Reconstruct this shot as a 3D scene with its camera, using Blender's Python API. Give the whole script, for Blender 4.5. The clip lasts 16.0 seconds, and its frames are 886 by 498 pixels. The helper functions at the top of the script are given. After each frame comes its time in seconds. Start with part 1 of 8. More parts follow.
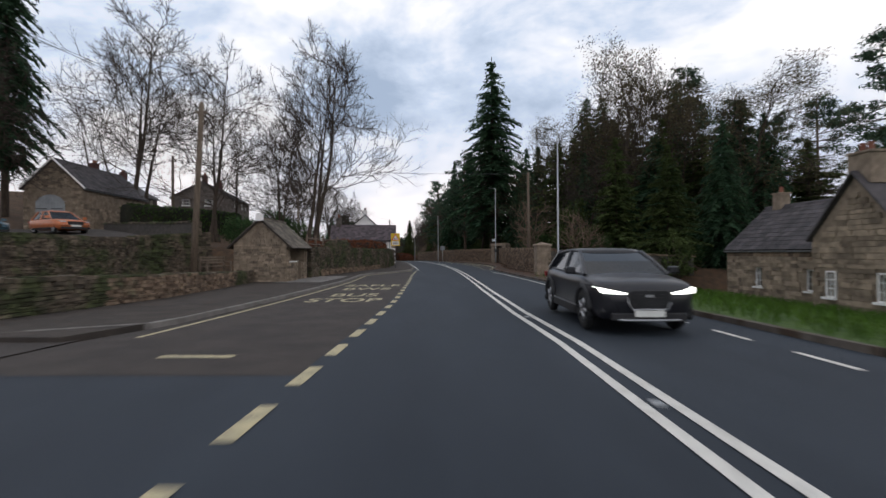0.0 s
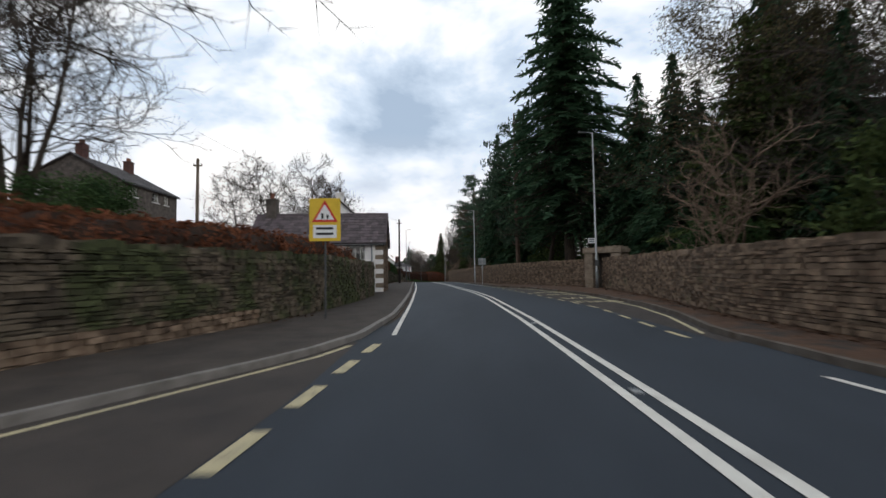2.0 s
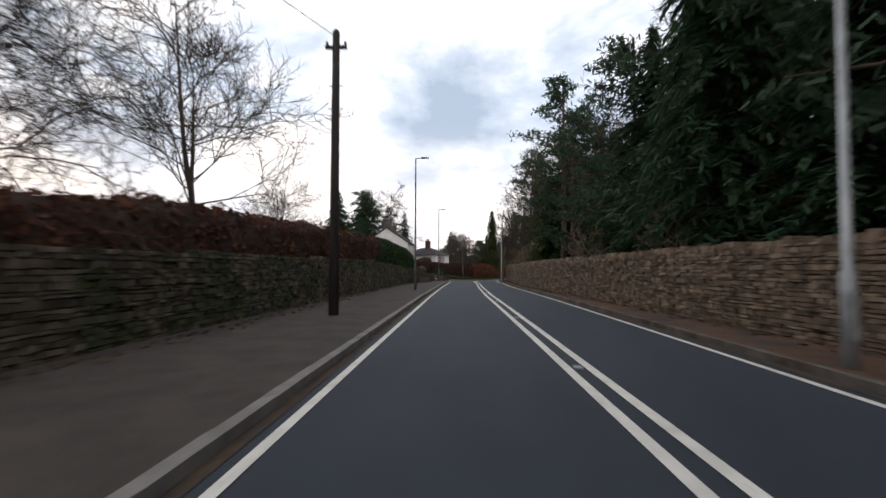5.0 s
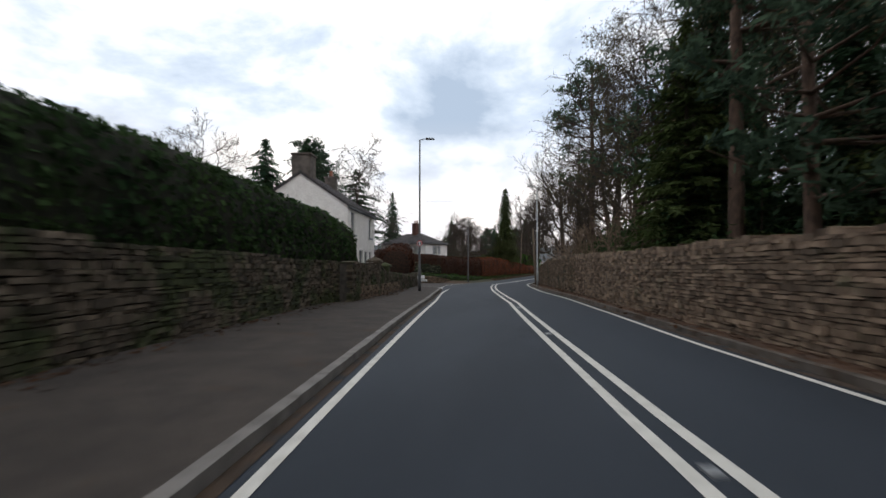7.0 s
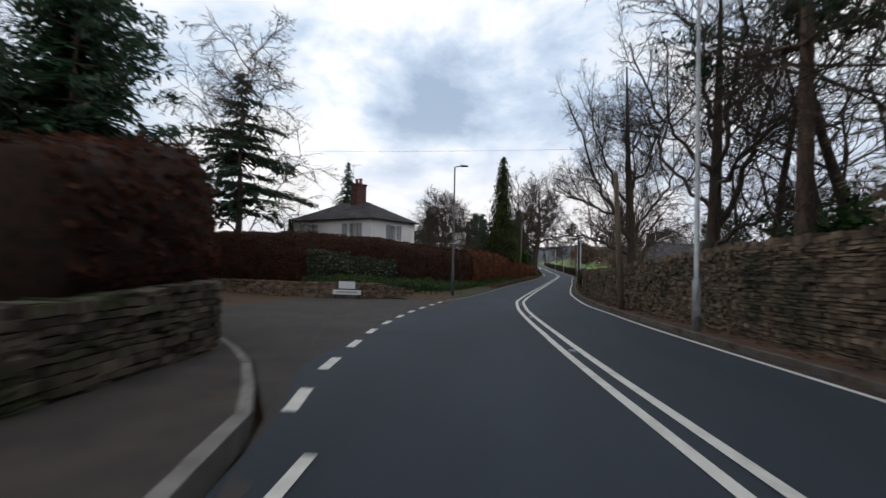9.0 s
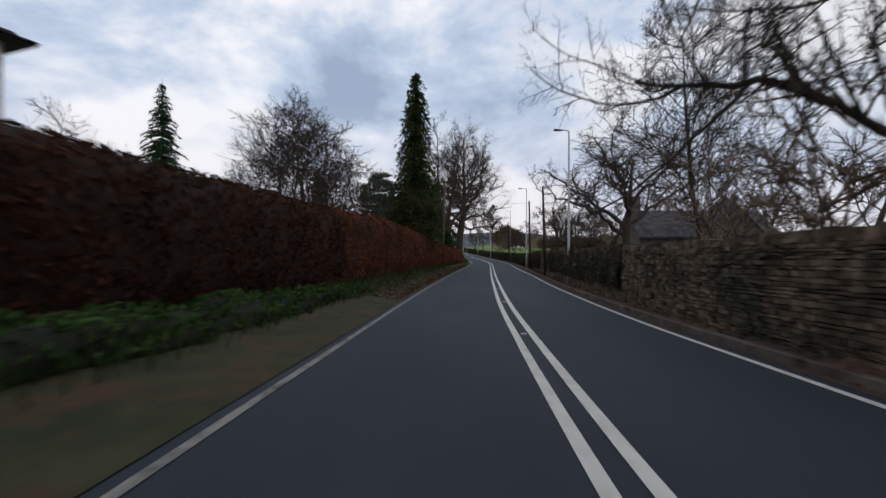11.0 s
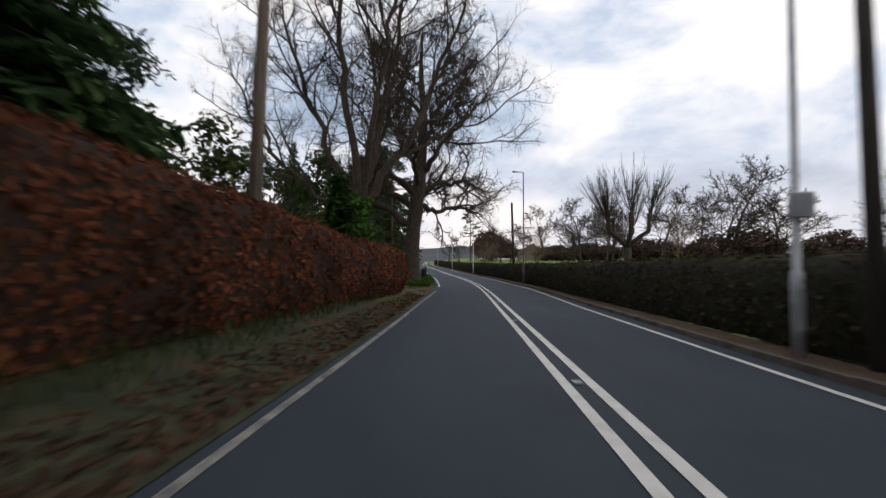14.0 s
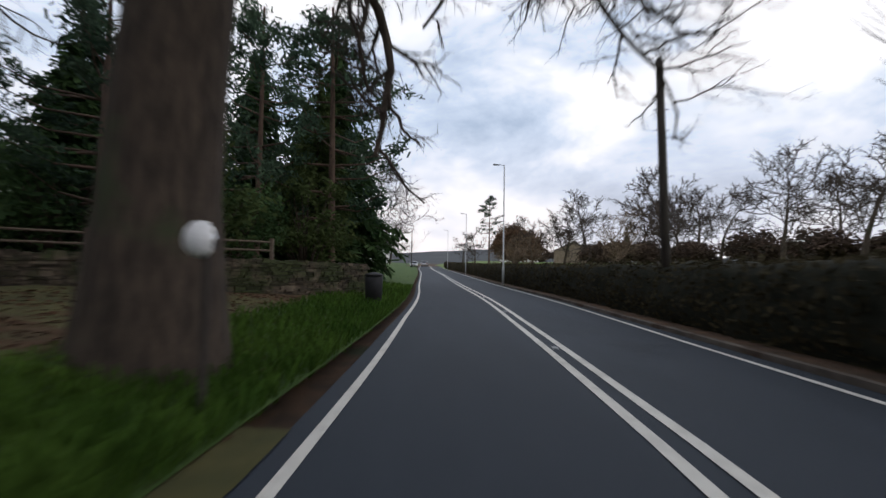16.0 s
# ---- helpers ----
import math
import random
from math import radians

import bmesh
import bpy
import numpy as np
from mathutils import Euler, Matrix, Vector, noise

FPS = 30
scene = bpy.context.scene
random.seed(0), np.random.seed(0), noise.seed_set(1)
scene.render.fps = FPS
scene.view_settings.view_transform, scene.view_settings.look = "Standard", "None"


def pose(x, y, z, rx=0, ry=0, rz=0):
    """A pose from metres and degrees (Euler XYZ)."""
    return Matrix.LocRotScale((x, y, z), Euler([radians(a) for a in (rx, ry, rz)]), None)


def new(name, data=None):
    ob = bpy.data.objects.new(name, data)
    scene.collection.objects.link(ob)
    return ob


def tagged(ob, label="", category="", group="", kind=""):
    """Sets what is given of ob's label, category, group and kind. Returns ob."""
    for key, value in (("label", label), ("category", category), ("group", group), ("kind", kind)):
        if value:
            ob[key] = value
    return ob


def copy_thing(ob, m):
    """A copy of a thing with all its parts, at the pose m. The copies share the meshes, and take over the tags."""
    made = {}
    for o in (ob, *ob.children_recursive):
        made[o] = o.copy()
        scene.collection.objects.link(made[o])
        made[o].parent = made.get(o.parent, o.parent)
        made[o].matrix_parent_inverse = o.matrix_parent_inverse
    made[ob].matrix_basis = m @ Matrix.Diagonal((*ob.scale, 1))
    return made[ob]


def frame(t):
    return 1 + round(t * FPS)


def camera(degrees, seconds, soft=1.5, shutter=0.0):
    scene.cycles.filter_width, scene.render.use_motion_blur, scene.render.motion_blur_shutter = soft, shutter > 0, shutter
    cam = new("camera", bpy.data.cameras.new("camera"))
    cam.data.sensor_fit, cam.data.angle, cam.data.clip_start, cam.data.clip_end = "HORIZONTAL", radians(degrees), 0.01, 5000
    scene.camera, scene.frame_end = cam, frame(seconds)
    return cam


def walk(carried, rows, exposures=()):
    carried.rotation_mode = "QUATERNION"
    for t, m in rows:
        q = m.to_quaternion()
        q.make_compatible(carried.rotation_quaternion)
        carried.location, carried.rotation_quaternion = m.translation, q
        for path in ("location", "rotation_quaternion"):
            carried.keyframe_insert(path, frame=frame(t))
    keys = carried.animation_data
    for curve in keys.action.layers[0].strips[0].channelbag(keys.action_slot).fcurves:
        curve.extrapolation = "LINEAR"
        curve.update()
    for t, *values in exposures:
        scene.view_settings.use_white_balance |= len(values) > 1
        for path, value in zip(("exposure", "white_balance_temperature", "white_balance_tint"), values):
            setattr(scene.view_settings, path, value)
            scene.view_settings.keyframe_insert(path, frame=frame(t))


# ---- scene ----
cam = camera(88.84, 16.0, soft=1.5, shutter=0.3)

# seconds, x, y, z, pitch, roll, yaw
PATH = [
    (0.0, 0.000, -0.000, 1.300, 0.51, 0.30, -0.00),
    (0.5, 0.148, 7.279, 1.200, 0.92, -0.00, 1.33),
    (1.0, 0.142, 14.417, 1.128, 1.47, -0.13, 2.55),
    (1.5, 0.005, 21.788, 1.104, 2.48, 0.60, 3.82),
    (2.0, -0.283, 29.216, 1.113, 2.98, 0.88, 4.67),
    (2.5, -0.776, 36.401, 1.143, 3.05, 0.18, 5.79),
    (3.0, -1.331, 43.224, 1.190, 3.49, -0.25, 7.14),
    (3.5, -1.948, 49.935, 1.240, 3.45, -0.02, 8.34),
    (4.0, -2.708, 56.585, 1.272, 3.18, -0.00, 9.56),
    (4.5, -3.623, 63.186, 1.274, 2.32, -0.15, 10.48),
    (5.0, -4.618, 69.832, 1.249, 1.94, -0.11, 10.65),
    (5.5, -5.629, 76.512, 1.201, 1.80, 0.07, 10.61),
    (6.0, -6.644, 83.212, 1.133, 1.71, 0.30, 10.63),
    (6.5, -7.665, 89.913, 1.049, 1.54, 0.33, 10.80),
    (7.0, -8.696, 96.536, 0.952, 1.42, -0.04, 11.03),
    (7.5, -9.693, 102.967, 0.850, 1.45, -0.59, 10.89),
    (8.0, -10.646, 109.109, 0.741, 1.56, -1.35, 10.83),
    (8.5, -11.606, 115.265, 0.620, 1.44, -1.63, 10.31),
    (9.0, -12.426, 121.448, 0.493, 1.30, -1.17, 8.42),
    (9.5, -12.949, 127.438, 0.359, 1.66, -0.47, 5.33),
    (10.0, -13.142, 133.271, 0.185, 0.39, -0.03, 2.10),
    (10.5, -13.044, 139.132, -0.016, -0.40, -0.05, -0.40),
    (11.0, -12.705, 145.081, -0.217, -0.07, -0.06, -2.25),
    (11.5, -12.184, 151.174, -0.400, 0.49, -0.03, -3.61),
    (12.0, -11.521, 157.444, -0.555, 0.94, 0.05, -4.55),
    (12.5, -10.755, 163.907, -0.682, 1.26, 0.07, -5.07),
    (13.0, -9.918, 170.497, -0.783, 1.44, 0.12, -5.50),
    (13.5, -9.074, 177.055, -0.861, 1.78, -0.19, -5.40),
    (14.0, -8.209, 183.714, -0.929, 1.79, -0.13, -5.49),
    (14.5, -7.334, 190.528, -0.996, 1.45, 0.09, -5.51),
    (15.0, -6.457, 197.425, -1.059, 1.50, -0.04, -5.43),
    (15.5, -5.548, 204.319, -1.118, 1.93, -0.76, -5.06),
    (16.0, -4.763, 211.150, -1.178, 2.20, -0.93, -3.59),
]
walk(cam, [(t, pose(x, y, z, 90 + p, r, w)) for t, x, y, z, p, r, w in PATH],
     [(0.0, -0.36, 6250, 7), (2.0, -0.25, 6300, 3), (3.0, -0.18, 6400, 3), (4.0, -0.05, 6600, 7), (8.0, -0.13, 6350, 4), (9.0, -0.3, 6200, 4), (10.0, -0.55, 6050, 5), (12.5, -0.6, 6200, 8), (14.0, -0.36, 6400, 7), (16.0, -0.34, 6200, 7)])

# ---- sky and sun: a bright overcast winter dusk ----
world = bpy.data.worlds.new("winter_sky")
scene.world = world
world.use_nodes = True
wt = world.node_tree
wt.nodes.clear()


def wnode(kind, **sets):
    n = wt.nodes.new(kind)
    for k, v in sets.items():
        n.inputs[k].default_value = v
    return n


SUN_AZ, SUN_EL = radians(300), radians(5)
sky = wnode("ShaderNodeTexSky")
sky.sky_type, sky.sun_disc = "NISHITA", False
sky.sun_elevation, sky.sun_rotation = SUN_EL, SUN_AZ
sky_bg = wnode("ShaderNodeBackground", Strength=0.11)
wt.links.new(sky.outputs[0], sky_bg.inputs[0])
coord = wnode("ShaderNodeTexCoord")
squash = wnode("ShaderNodeMapping")
squash.inputs["Scale"].default_value = (1.0, 1.0, 1.9)
squash.inputs["Location"].default_value = (-0.55, 0.3, 0.0)
wt.links.new(coord.outputs["Generated"], squash.inputs[0])
clouds = wnode("ShaderNodeTexNoise", Scale=2.4, Detail=8.0, Roughness=0.56, Distortion=0.2)
wt.links.new(squash.outputs[0], clouds.inputs["Vector"])
tone = wnode("ShaderNodeValToRGB")
ramp = tone.color_ramp
ramp.elements[0].position, ramp.elements[0].color = 0.36, (0.40, 0.47, 0.61, 1)
ramp.elements[1].position, ramp.elements[1].color = 0.56, (1.10, 1.04, 1.05, 1)
mid = ramp.elements.new(0.455)
mid.color = (0.64, 0.70, 0.84, 1)
wt.links.new(clouds.outputs[0], tone.inputs[0])
# warmer and pinker towards the low sun and the horizon
updown = wnode("ShaderNodeSeparateXYZ")
wt.links.new(coord.outputs["Generated"], updown.inputs[0])
low = wnode("ShaderNodeMapRange")
for k, v in zip((1, 2, 3, 4), (0.0, 0.30, 0.55, 0.0)):
    low.inputs[k].default_value = v
wt.links.new(updown.outputs[2], low.inputs[0])
blush = wnode("ShaderNodeMix")
blush.data_type = "RGBA"
blush.inputs[7].default_value = (1.0, 0.87, 0.87, 1)
wt.links.new(low.outputs[0], blush.inputs[0])
wt.links.new(tone.outputs[0], blush.inputs[6])
cloud_bg = wnode("ShaderNodeBackground", Strength=1.45)
wt.links.new(blush.outputs[2], cloud_bg.inputs[0])
both = wnode("ShaderNodeMixShader", Fac=0.9)
wt.links.new(sky_bg.outputs[0], both.inputs[1])
wt.links.new(cloud_bg.outputs[0], both.inputs[2])
wout = wnode("ShaderNodeOutputWorld")
wt.links.new(both.outputs[0], wout.inputs[0])

sun = new("sun", bpy.data.lights.new("sun", "SUN"))
sun.data.energy, sun.data.angle, sun.data.color = 0.4, radians(15), (1.0, 0.86, 0.74)
sun.rotation_euler = (radians(90 - 22), 0, radians(60))

# ---- the road's line: x, y, height, from behind the start to far ahead ----
ALIGN = [
    (-1.43, -69.99, 0.84),
    (-0.71, -34.99, 0.42),
    (0.00, -0.00, -0.00),
    (0.14, 14.10, -0.17),
    (-0.24, 28.19, -0.19),
    (-1.25, 42.26, -0.12),
    (-2.67, 56.28, -0.03),
    (-4.68, 70.24, -0.05),
    (-6.79, 84.18, -0.18),
    (-8.94, 98.11, -0.37),
    (-11.10, 112.05, -0.62),
    (-12.83, 126.04, -0.91),
    (-12.99, 140.13, -1.35),
    (-11.87, 154.18, -1.77),
    (-10.21, 168.18, -2.05),
    (-8.41, 182.17, -2.21),
    (-6.62, 196.15, -2.35),
    (-4.88, 210.14, -2.47),
    (-3.49, 226.59, -2.50),
    (-3.14, 243.66, -2.45),
    (-2.60, 273.80, -2.20),
    (-2.50, 314.05, -1.70),
    (-0.77, 364.18, -0.90),
    (4.31, 439.09, 0.00),
    (15.73, 538.44, 1.50),
]


def _spline(rows):
    p = np.array(rows)
    d = np.r_[0, np.cumsum(np.hypot(*np.diff(p[:, :2], axis=0).T))]
    q = np.linspace(0, d[-1], 3000)
    m = np.gradient(p, d, axis=0)
    i = np.clip(np.searchsorted(d, q) - 1, 0, len(d) - 2)
    h = (d[i + 1] - d[i])[:, None]
    u = ((q - d[i])[:, None]) / h
    return ((2 * u**3 - 3 * u**2 + 1) * p[i] + (u**3 - 2 * u**2 + u) * h * m[i]
            + (-2 * u**3 + 3 * u**2) * p[i + 1] + (u**3 - u**2) * h * m[i + 1])


LINE = _spline(ALIGN)
LS = np.r_[0, np.cumsum(np.hypot(*np.diff(LINE[:, :2], axis=0).T))]
LS = LS - LS[np.argmin(np.hypot(LINE[:, 0], LINE[:, 1]))]
LH = np.unwrap(np.arctan2(-np.gradient(LINE[:, 0]), np.gradient(LINE[:, 1])))


def head(s):
    return float(np.interp(s, LS, LH))


def road_z(s):
    return np.interp(s, LS, LINE[:, 2])


def W(s, l, z=0.0):
    """The world's place at s metres along the road, l metres right of its line, z above the road."""
    h = np.interp(s, LS, LH)
    return Vector((float(np.interp(s, LS, LINE[:, 0]) + np.cos(h) * l), float(np.interp(s, LS, LINE[:, 1]) + np.sin(h) * l), float(road_z(s) + z)))


def at(s, l, z=0.0, turn=0.0):
    """A pose there, its y along the road."""
    return Matrix.Translation(W(s, l, z)) @ Matrix.Rotation(head(s) + radians(turn), 4, "Z")


def lerp(s, rows):
    return np.interp(s, [r[0] for r in rows], [r[1] for r in rows])


# ---- materials ----
def material(name, c1, c2, scale=6.0, rough=0.85, bump=0.25, fine=70.0, metal=0.0, island=0.0, objrnd=0.0, lo=0.35, hi=0.65, spec=0.3, stretch=(1, 1, 1), c3=None, c3at=0.62, scale3=0.8):
    m = bpy.data.materials.new(name)
    m.use_nodes = True
    t = m.node_tree
    b = t.nodes["Principled BSDF"]

    def nd(kind, **sets):
        n = t.nodes.new(kind)
        for k, v in sets.items():
            n.inputs[k].default_value = v
        return n

    geo = nd("ShaderNodeNewGeometry")
    mp = nd("ShaderNodeMapping")
    mp.inputs["Scale"].default_value = stretch
    t.links.new(geo.outputs["Position"], mp.inputs[0])
    n1 = nd("ShaderNodeTexNoise", Scale=scale, Detail=5.0, Roughness=0.6)
    n2 = nd("ShaderNodeTexNoise", Scale=fine, Detail=3.0, Roughness=0.7)
    for n in (n1, n2):
        t.links.new(mp.outputs[0], n.inputs["Vector"])
    r = nd("ShaderNodeMapRange")
    r.inputs[1].default_value, r.inputs[2].default_value = lo, hi
    t.links.new(n1.outputs[0], r.inputs[0])
    mix = nd("ShaderNodeMix")
    mix.data_type = "RGBA"
    mix.inputs[6].default_value, mix.inputs[7].default_value = (*c1, 1), (*c2, 1)
    t.links.new(r.outputs[0], mix.inputs[0])
    col = mix.outputs[2]
    if c3:
        n3 = nd("ShaderNodeTexNoise", Scale=scale3, Detail=4.0, Roughness=0.6)
        t.links.new(geo.outputs["Position"], n3.inputs["Vector"])
        r3 = nd("ShaderNodeMapRange")
        r3.inputs[1].default_value, r3.inputs[2].default_value = c3at, c3at + 0.12
        t.links.new(n3.outputs[0], r3.inputs[0])
        mx = nd("ShaderNodeMix")
        mx.data_type = "RGBA"
        mx.inputs[7].default_value = (*c3, 1)
        t.links.new(r3.outputs[0], mx.inputs[0])
        t.links.new(col, mx.inputs[6])
        col = mx.outputs[2]
    vr = nd("ShaderNodeMapRange")
    vr.inputs[3].default_value, vr.inputs[4].default_value = 0.75, 1.25
    t.links.new(n2.outputs[0], vr.inputs[0])
    hsv = nd("ShaderNodeHueSaturation")
    t.links.new(col, hsv.inputs["Color"])
    val = vr.outputs[0]
    for amount, out in ((island, geo.outputs["Random Per Island"]), (objrnd, None)):
        if amount:
            if out is None:
                out = nd("ShaderNodeObjectInfo").outputs["Random"]
            k = nd("ShaderNodeMapRange")
            k.inputs[3].default_value, k.inputs[4].default_value = 1 - amount, 1 + amount
            t.links.new(out, k.inputs[0])
            mul = nd("ShaderNodeMath")
            mul.operation = "MULTIPLY"
            t.links.new(val, mul.inputs[0])
            t.links.new(k.outputs[0], mul.inputs[1])
            val = mul.outputs[0]
    t.links.new(val, hsv.inputs["Value"])
    t.links.new(hsv.outputs[0], b.inputs["Base Color"])
    b.inputs["Roughness"].default_value = rough
    b.inputs["Metallic"].default_value = metal
    b.inputs["Specular IOR Level"].default_value = spec
    if bump:
        bp = nd("ShaderNodeBump", Strength=bump, Distance=0.02)
        t.links.new(n2.outputs[0], bp.inputs["Height"])
        t.links.new(bp.outputs[0], b.inputs["Normal"])
    return m


ASPHALT = material("asphalt", (0.022, 0.028, 0.037), (0.033, 0.041, 0.053), 0.5, 0.75, 0.5, 160, spec=0.25, c3=(0.018, 0.023, 0.031), scale3=0.25, stretch=(1, 0.25, 1))
OLD_ASPHALT = material("old_asphalt", (0.040, 0.034, 0.031), (0.060, 0.050, 0.044), 1.2, 0.85, 0.6, 120, c3=(0.032, 0.028, 0.027))
PAVING = material("pavement_asphalt", (0.036, 0.030, 0.026), (0.060, 0.049, 0.041), 1.5, 0.9, 0.5, 90, c3=(0.06, 0.038, 0.024), scale3=1.6)
LEAFY_PAVING = material("leaf_strewn_paving", (0.060, 0.034, 0.022), (0.105, 0.058, 0.034), 2.4, 0.95, 0.8, 60, c3=(0.040, 0.035, 0.031), c3at=0.52, scale3=0.9)
DIRTY_KERB = material("dirty_kerb_stone", (0.070, 0.058, 0.048), (0.125, 0.108, 0.092), 3, 0.9, 0.4, 60, c3=(0.055, 0.036, 0.024), c3at=0.5, scale3=1.3)
KERB = material("kerb_stone", (0.13, 0.12, 0.11), (0.22, 0.205, 0.19), 3, 0.85, 0.4, 60)
WHITE_LINE = material("white_road_paint", (0.62, 0.60, 0.55), (0.44, 0.42, 0.38), 5, 0.7, 0.3, 90, lo=0.45, hi=0.75, c3=(0.20, 0.19, 0.18), c3at=0.66, scale3=14)
YELLOW_LINE = material("yellow_road_paint", (0.50, 0.43, 0.26), (0.36, 0.32, 0.21), 5, 0.75, 0.3, 90, c3=(0.14, 0.13, 0.11), c3at=0.56, scale3=12)
FADED_LINE = material("faded_road_paint", (0.27, 0.255, 0.23), (0.14, 0.135, 0.125), 5, 0.8, 0.3, 90, lo=0.4, hi=0.65, c3=(0.07, 0.068, 0.065), c3at=0.52, scale3=7)
GRASS = material("grass", (0.034, 0.068, 0.013), (0.068, 0.112, 0.024), 1.4, 0.95, 0.8, 60, c3=(0.10, 0.06, 0.03), scale3=0.6)
FIELD = material("field_grass", (0.10, 0.16, 0.035), (0.15, 0.20, 0.05), 0.2, 0.95, 0.6, 30)
MOSSY_VERGE = material("mossy_verge", (0.050, 0.052, 0.018), (0.095, 0.085, 0.030), 1.6, 0.95, 0.8, 50, c3=(0.085, 0.045, 0.022), c3at=0.5, scale3=0.55)
DARK_VERGE = material("dark_weedy_verge", (0.024, 0.030, 0.013), (0.052, 0.050, 0.022), 1.8, 0.97, 0.9, 45, c3=(0.070, 0.040, 0.022), c3at=0.55, scale3=0.8)
LITTER = material("leaf_litter", (0.050, 0.034, 0.022), (0.10, 0.058, 0.032), 2.2, 0.97, 0.9, 45, c3=(0.034, 0.042, 0.018), scale3=0.5)
HILL = material("wooded_hill", (0.036, 0.043, 0.050), (0.058, 0.062, 0.066), 0.02, 1.0, 0.0, 0.12)
STONE = material("field_stone", (0.098, 0.066, 0.045), (0.205, 0.150, 0.106), 4, 0.92, 0.6, 50, island=0.5, c3=(0.085, 0.085, 0.048), scale3=1.1)
STONE_PIECE = material("field_stone_piece", (0.098, 0.066, 0.045), (0.205, 0.150, 0.106), 4, 0.92, 0.6, 50, objrnd=0.5, c3=(0.085, 0.085, 0.048), scale3=1.1)
STONE_DULL = material("creeper_stained_stone", (0.074, 0.052, 0.035), (0.162, 0.117, 0.079), 4, 0.94, 0.7, 50, island=0.6, c3=(0.052, 0.046, 0.028), c3at=0.5, scale3=0.9)
STONE_MOSSY = material("mossy_field_stone", (0.058, 0.046, 0.034), (0.130, 0.104, 0.076), 4, 0.94, 0.7, 50, island=0.5, c3=(0.048, 0.056, 0.024), c3at=0.46, scale3=0.9)
# core colour: dark mortar, with the shadow between stones painted in
CORE = material("wall_core_joint_shade", (0.05, 0.045, 0.04), (0.09, 0.08, 0.07), 6, 0.95, 0.5, 40)
GALV = material("galvanised_steel", (0.30, 0.31, 0.32), (0.42, 0.43, 0.43), 3, 0.5, 0.05, 60, metal=0.6)
DARK_STEEL = material("dark_painted_steel", (0.05, 0.052, 0.055), (0.085, 0.085, 0.085), 3, 0.55, 0.05, 60, spec=0.4)
POLE_WOOD = material("weathered_pole_wood", (0.10, 0.075, 0.055), (0.19, 0.15, 0.115), 3, 0.9, 0.4, 30, stretch=(6, 6, 0.4))
DARK_WOOD = material("creosoted_wood", (0.03, 0.025, 0.022), (0.06, 0.05, 0.042), 3, 0.85, 0.4, 30, stretch=(6, 6, 0.4))
BARK = material("bark", (0.036, 0.028, 0.022), (0.085, 0.064, 0.048), 3, 0.95, 0.8, 26, stretch=(4, 4, 0.8), c3=(0.05, 0.062, 0.03), scale3=0.7)
TWIG = material("twigs", (0.032, 0.025, 0.021), (0.064, 0.048, 0.039), 2, 0.9, 0.0, 20, island=0.3)
PALE_TWIG = material("pale_twigs", (0.12, 0.085, 0.062), (0.20, 0.145, 0.10), 2, 0.9, 0.0, 20, island=0.3)
PINE_BARK = material("pine_bark", (0.065, 0.044, 0.034), (0.125, 0.082, 0.060), 3, 0.95, 0.7, 24, stretch=(3, 3, 1))


def leaf_material(name, c1, c2, c3=None):
    m = material(name, c1, c2, 0.7, 0.95, 0.0, 8, island=0.45, objrnd=0.2, spec=0.06, c3=c3, scale3=0.3)
    t = m.node_tree
    b = t.nodes["Principled BSDF"]
    thin = t.nodes.new("ShaderNodeBsdfTranslucent")
    t.links.new(b.inputs["Base Color"].links[0].from_socket, thin.inputs["Color"])
    mix = t.nodes.new("ShaderNodeMixShader")
    mix.inputs[0].default_value = 0.3
    t.links.new(b.outputs[0], mix.inputs[1])
    t.links.new(thin.outputs[0], mix.inputs[2])
    t.links.new(mix.outputs[0], t.nodes["Material Output"].inputs[0])
    return m


SPRUCE = leaf_material("spruce_needles", (0.028, 0.058, 0.034), (0.060, 0.102, 0.054))
PINE = leaf_material("pine_needles", (0.034, 0.058, 0.040), (0.070, 0.104, 0.064))
YEW = leaf_material("dark_evergreen_leaves", (0.026, 0.052, 0.022), (0.060, 0.098, 0.036))
OLIVE = leaf_material("olive_evergreen_leaves", (0.042, 0.062, 0.022), (0.084, 0.108, 0.038))
WITHERED = leaf_material("withered_leaves", (0.072, 0.060, 0.034), (0.125, 0.105, 0.058))
IVY = leaf_material("ivy_leaves", (0.026, 0.052, 0.014), (0.058, 0.10, 0.026))
BEECH = leaf_material("dry_beech_leaves", (0.062, 0.024, 0.014), (0.150, 0.052, 0.025), (0.026, 0.026, 0.013))
IVY_BRIGHT = leaf_material("bright_ivy_leaves", (0.034, 0.074, 0.017), (0.072, 0.135, 0.030), (0.030, 0.036, 0.014))
IVY_DULL = leaf_material("dull_ivy_leaves", (0.036, 0.044, 0.019), (0.078, 0.084, 0.034), (0.060, 0.042, 0.026))
VARIEGATED = leaf_material("variegated_ivy_leaves", (0.045, 0.060, 0.024), (0.20, 0.20, 0.14), (0.040, 0.024, 0.016))
DULL_BEECH = leaf_material("dull_beech_leaves", (0.046, 0.021, 0.014), (0.088, 0.036, 0.022), (0.022, 0.026, 0.012))
DULL_COPPER = leaf_material("dull_rusty_leaves", (0.060, 0.028, 0.019), (0.115, 0.052, 0.033), (0.030, 0.028, 0.015))
COPPER = leaf_material("rusty_leaves", (0.12, 0.045, 0.025), (0.21, 0.085, 0.045))
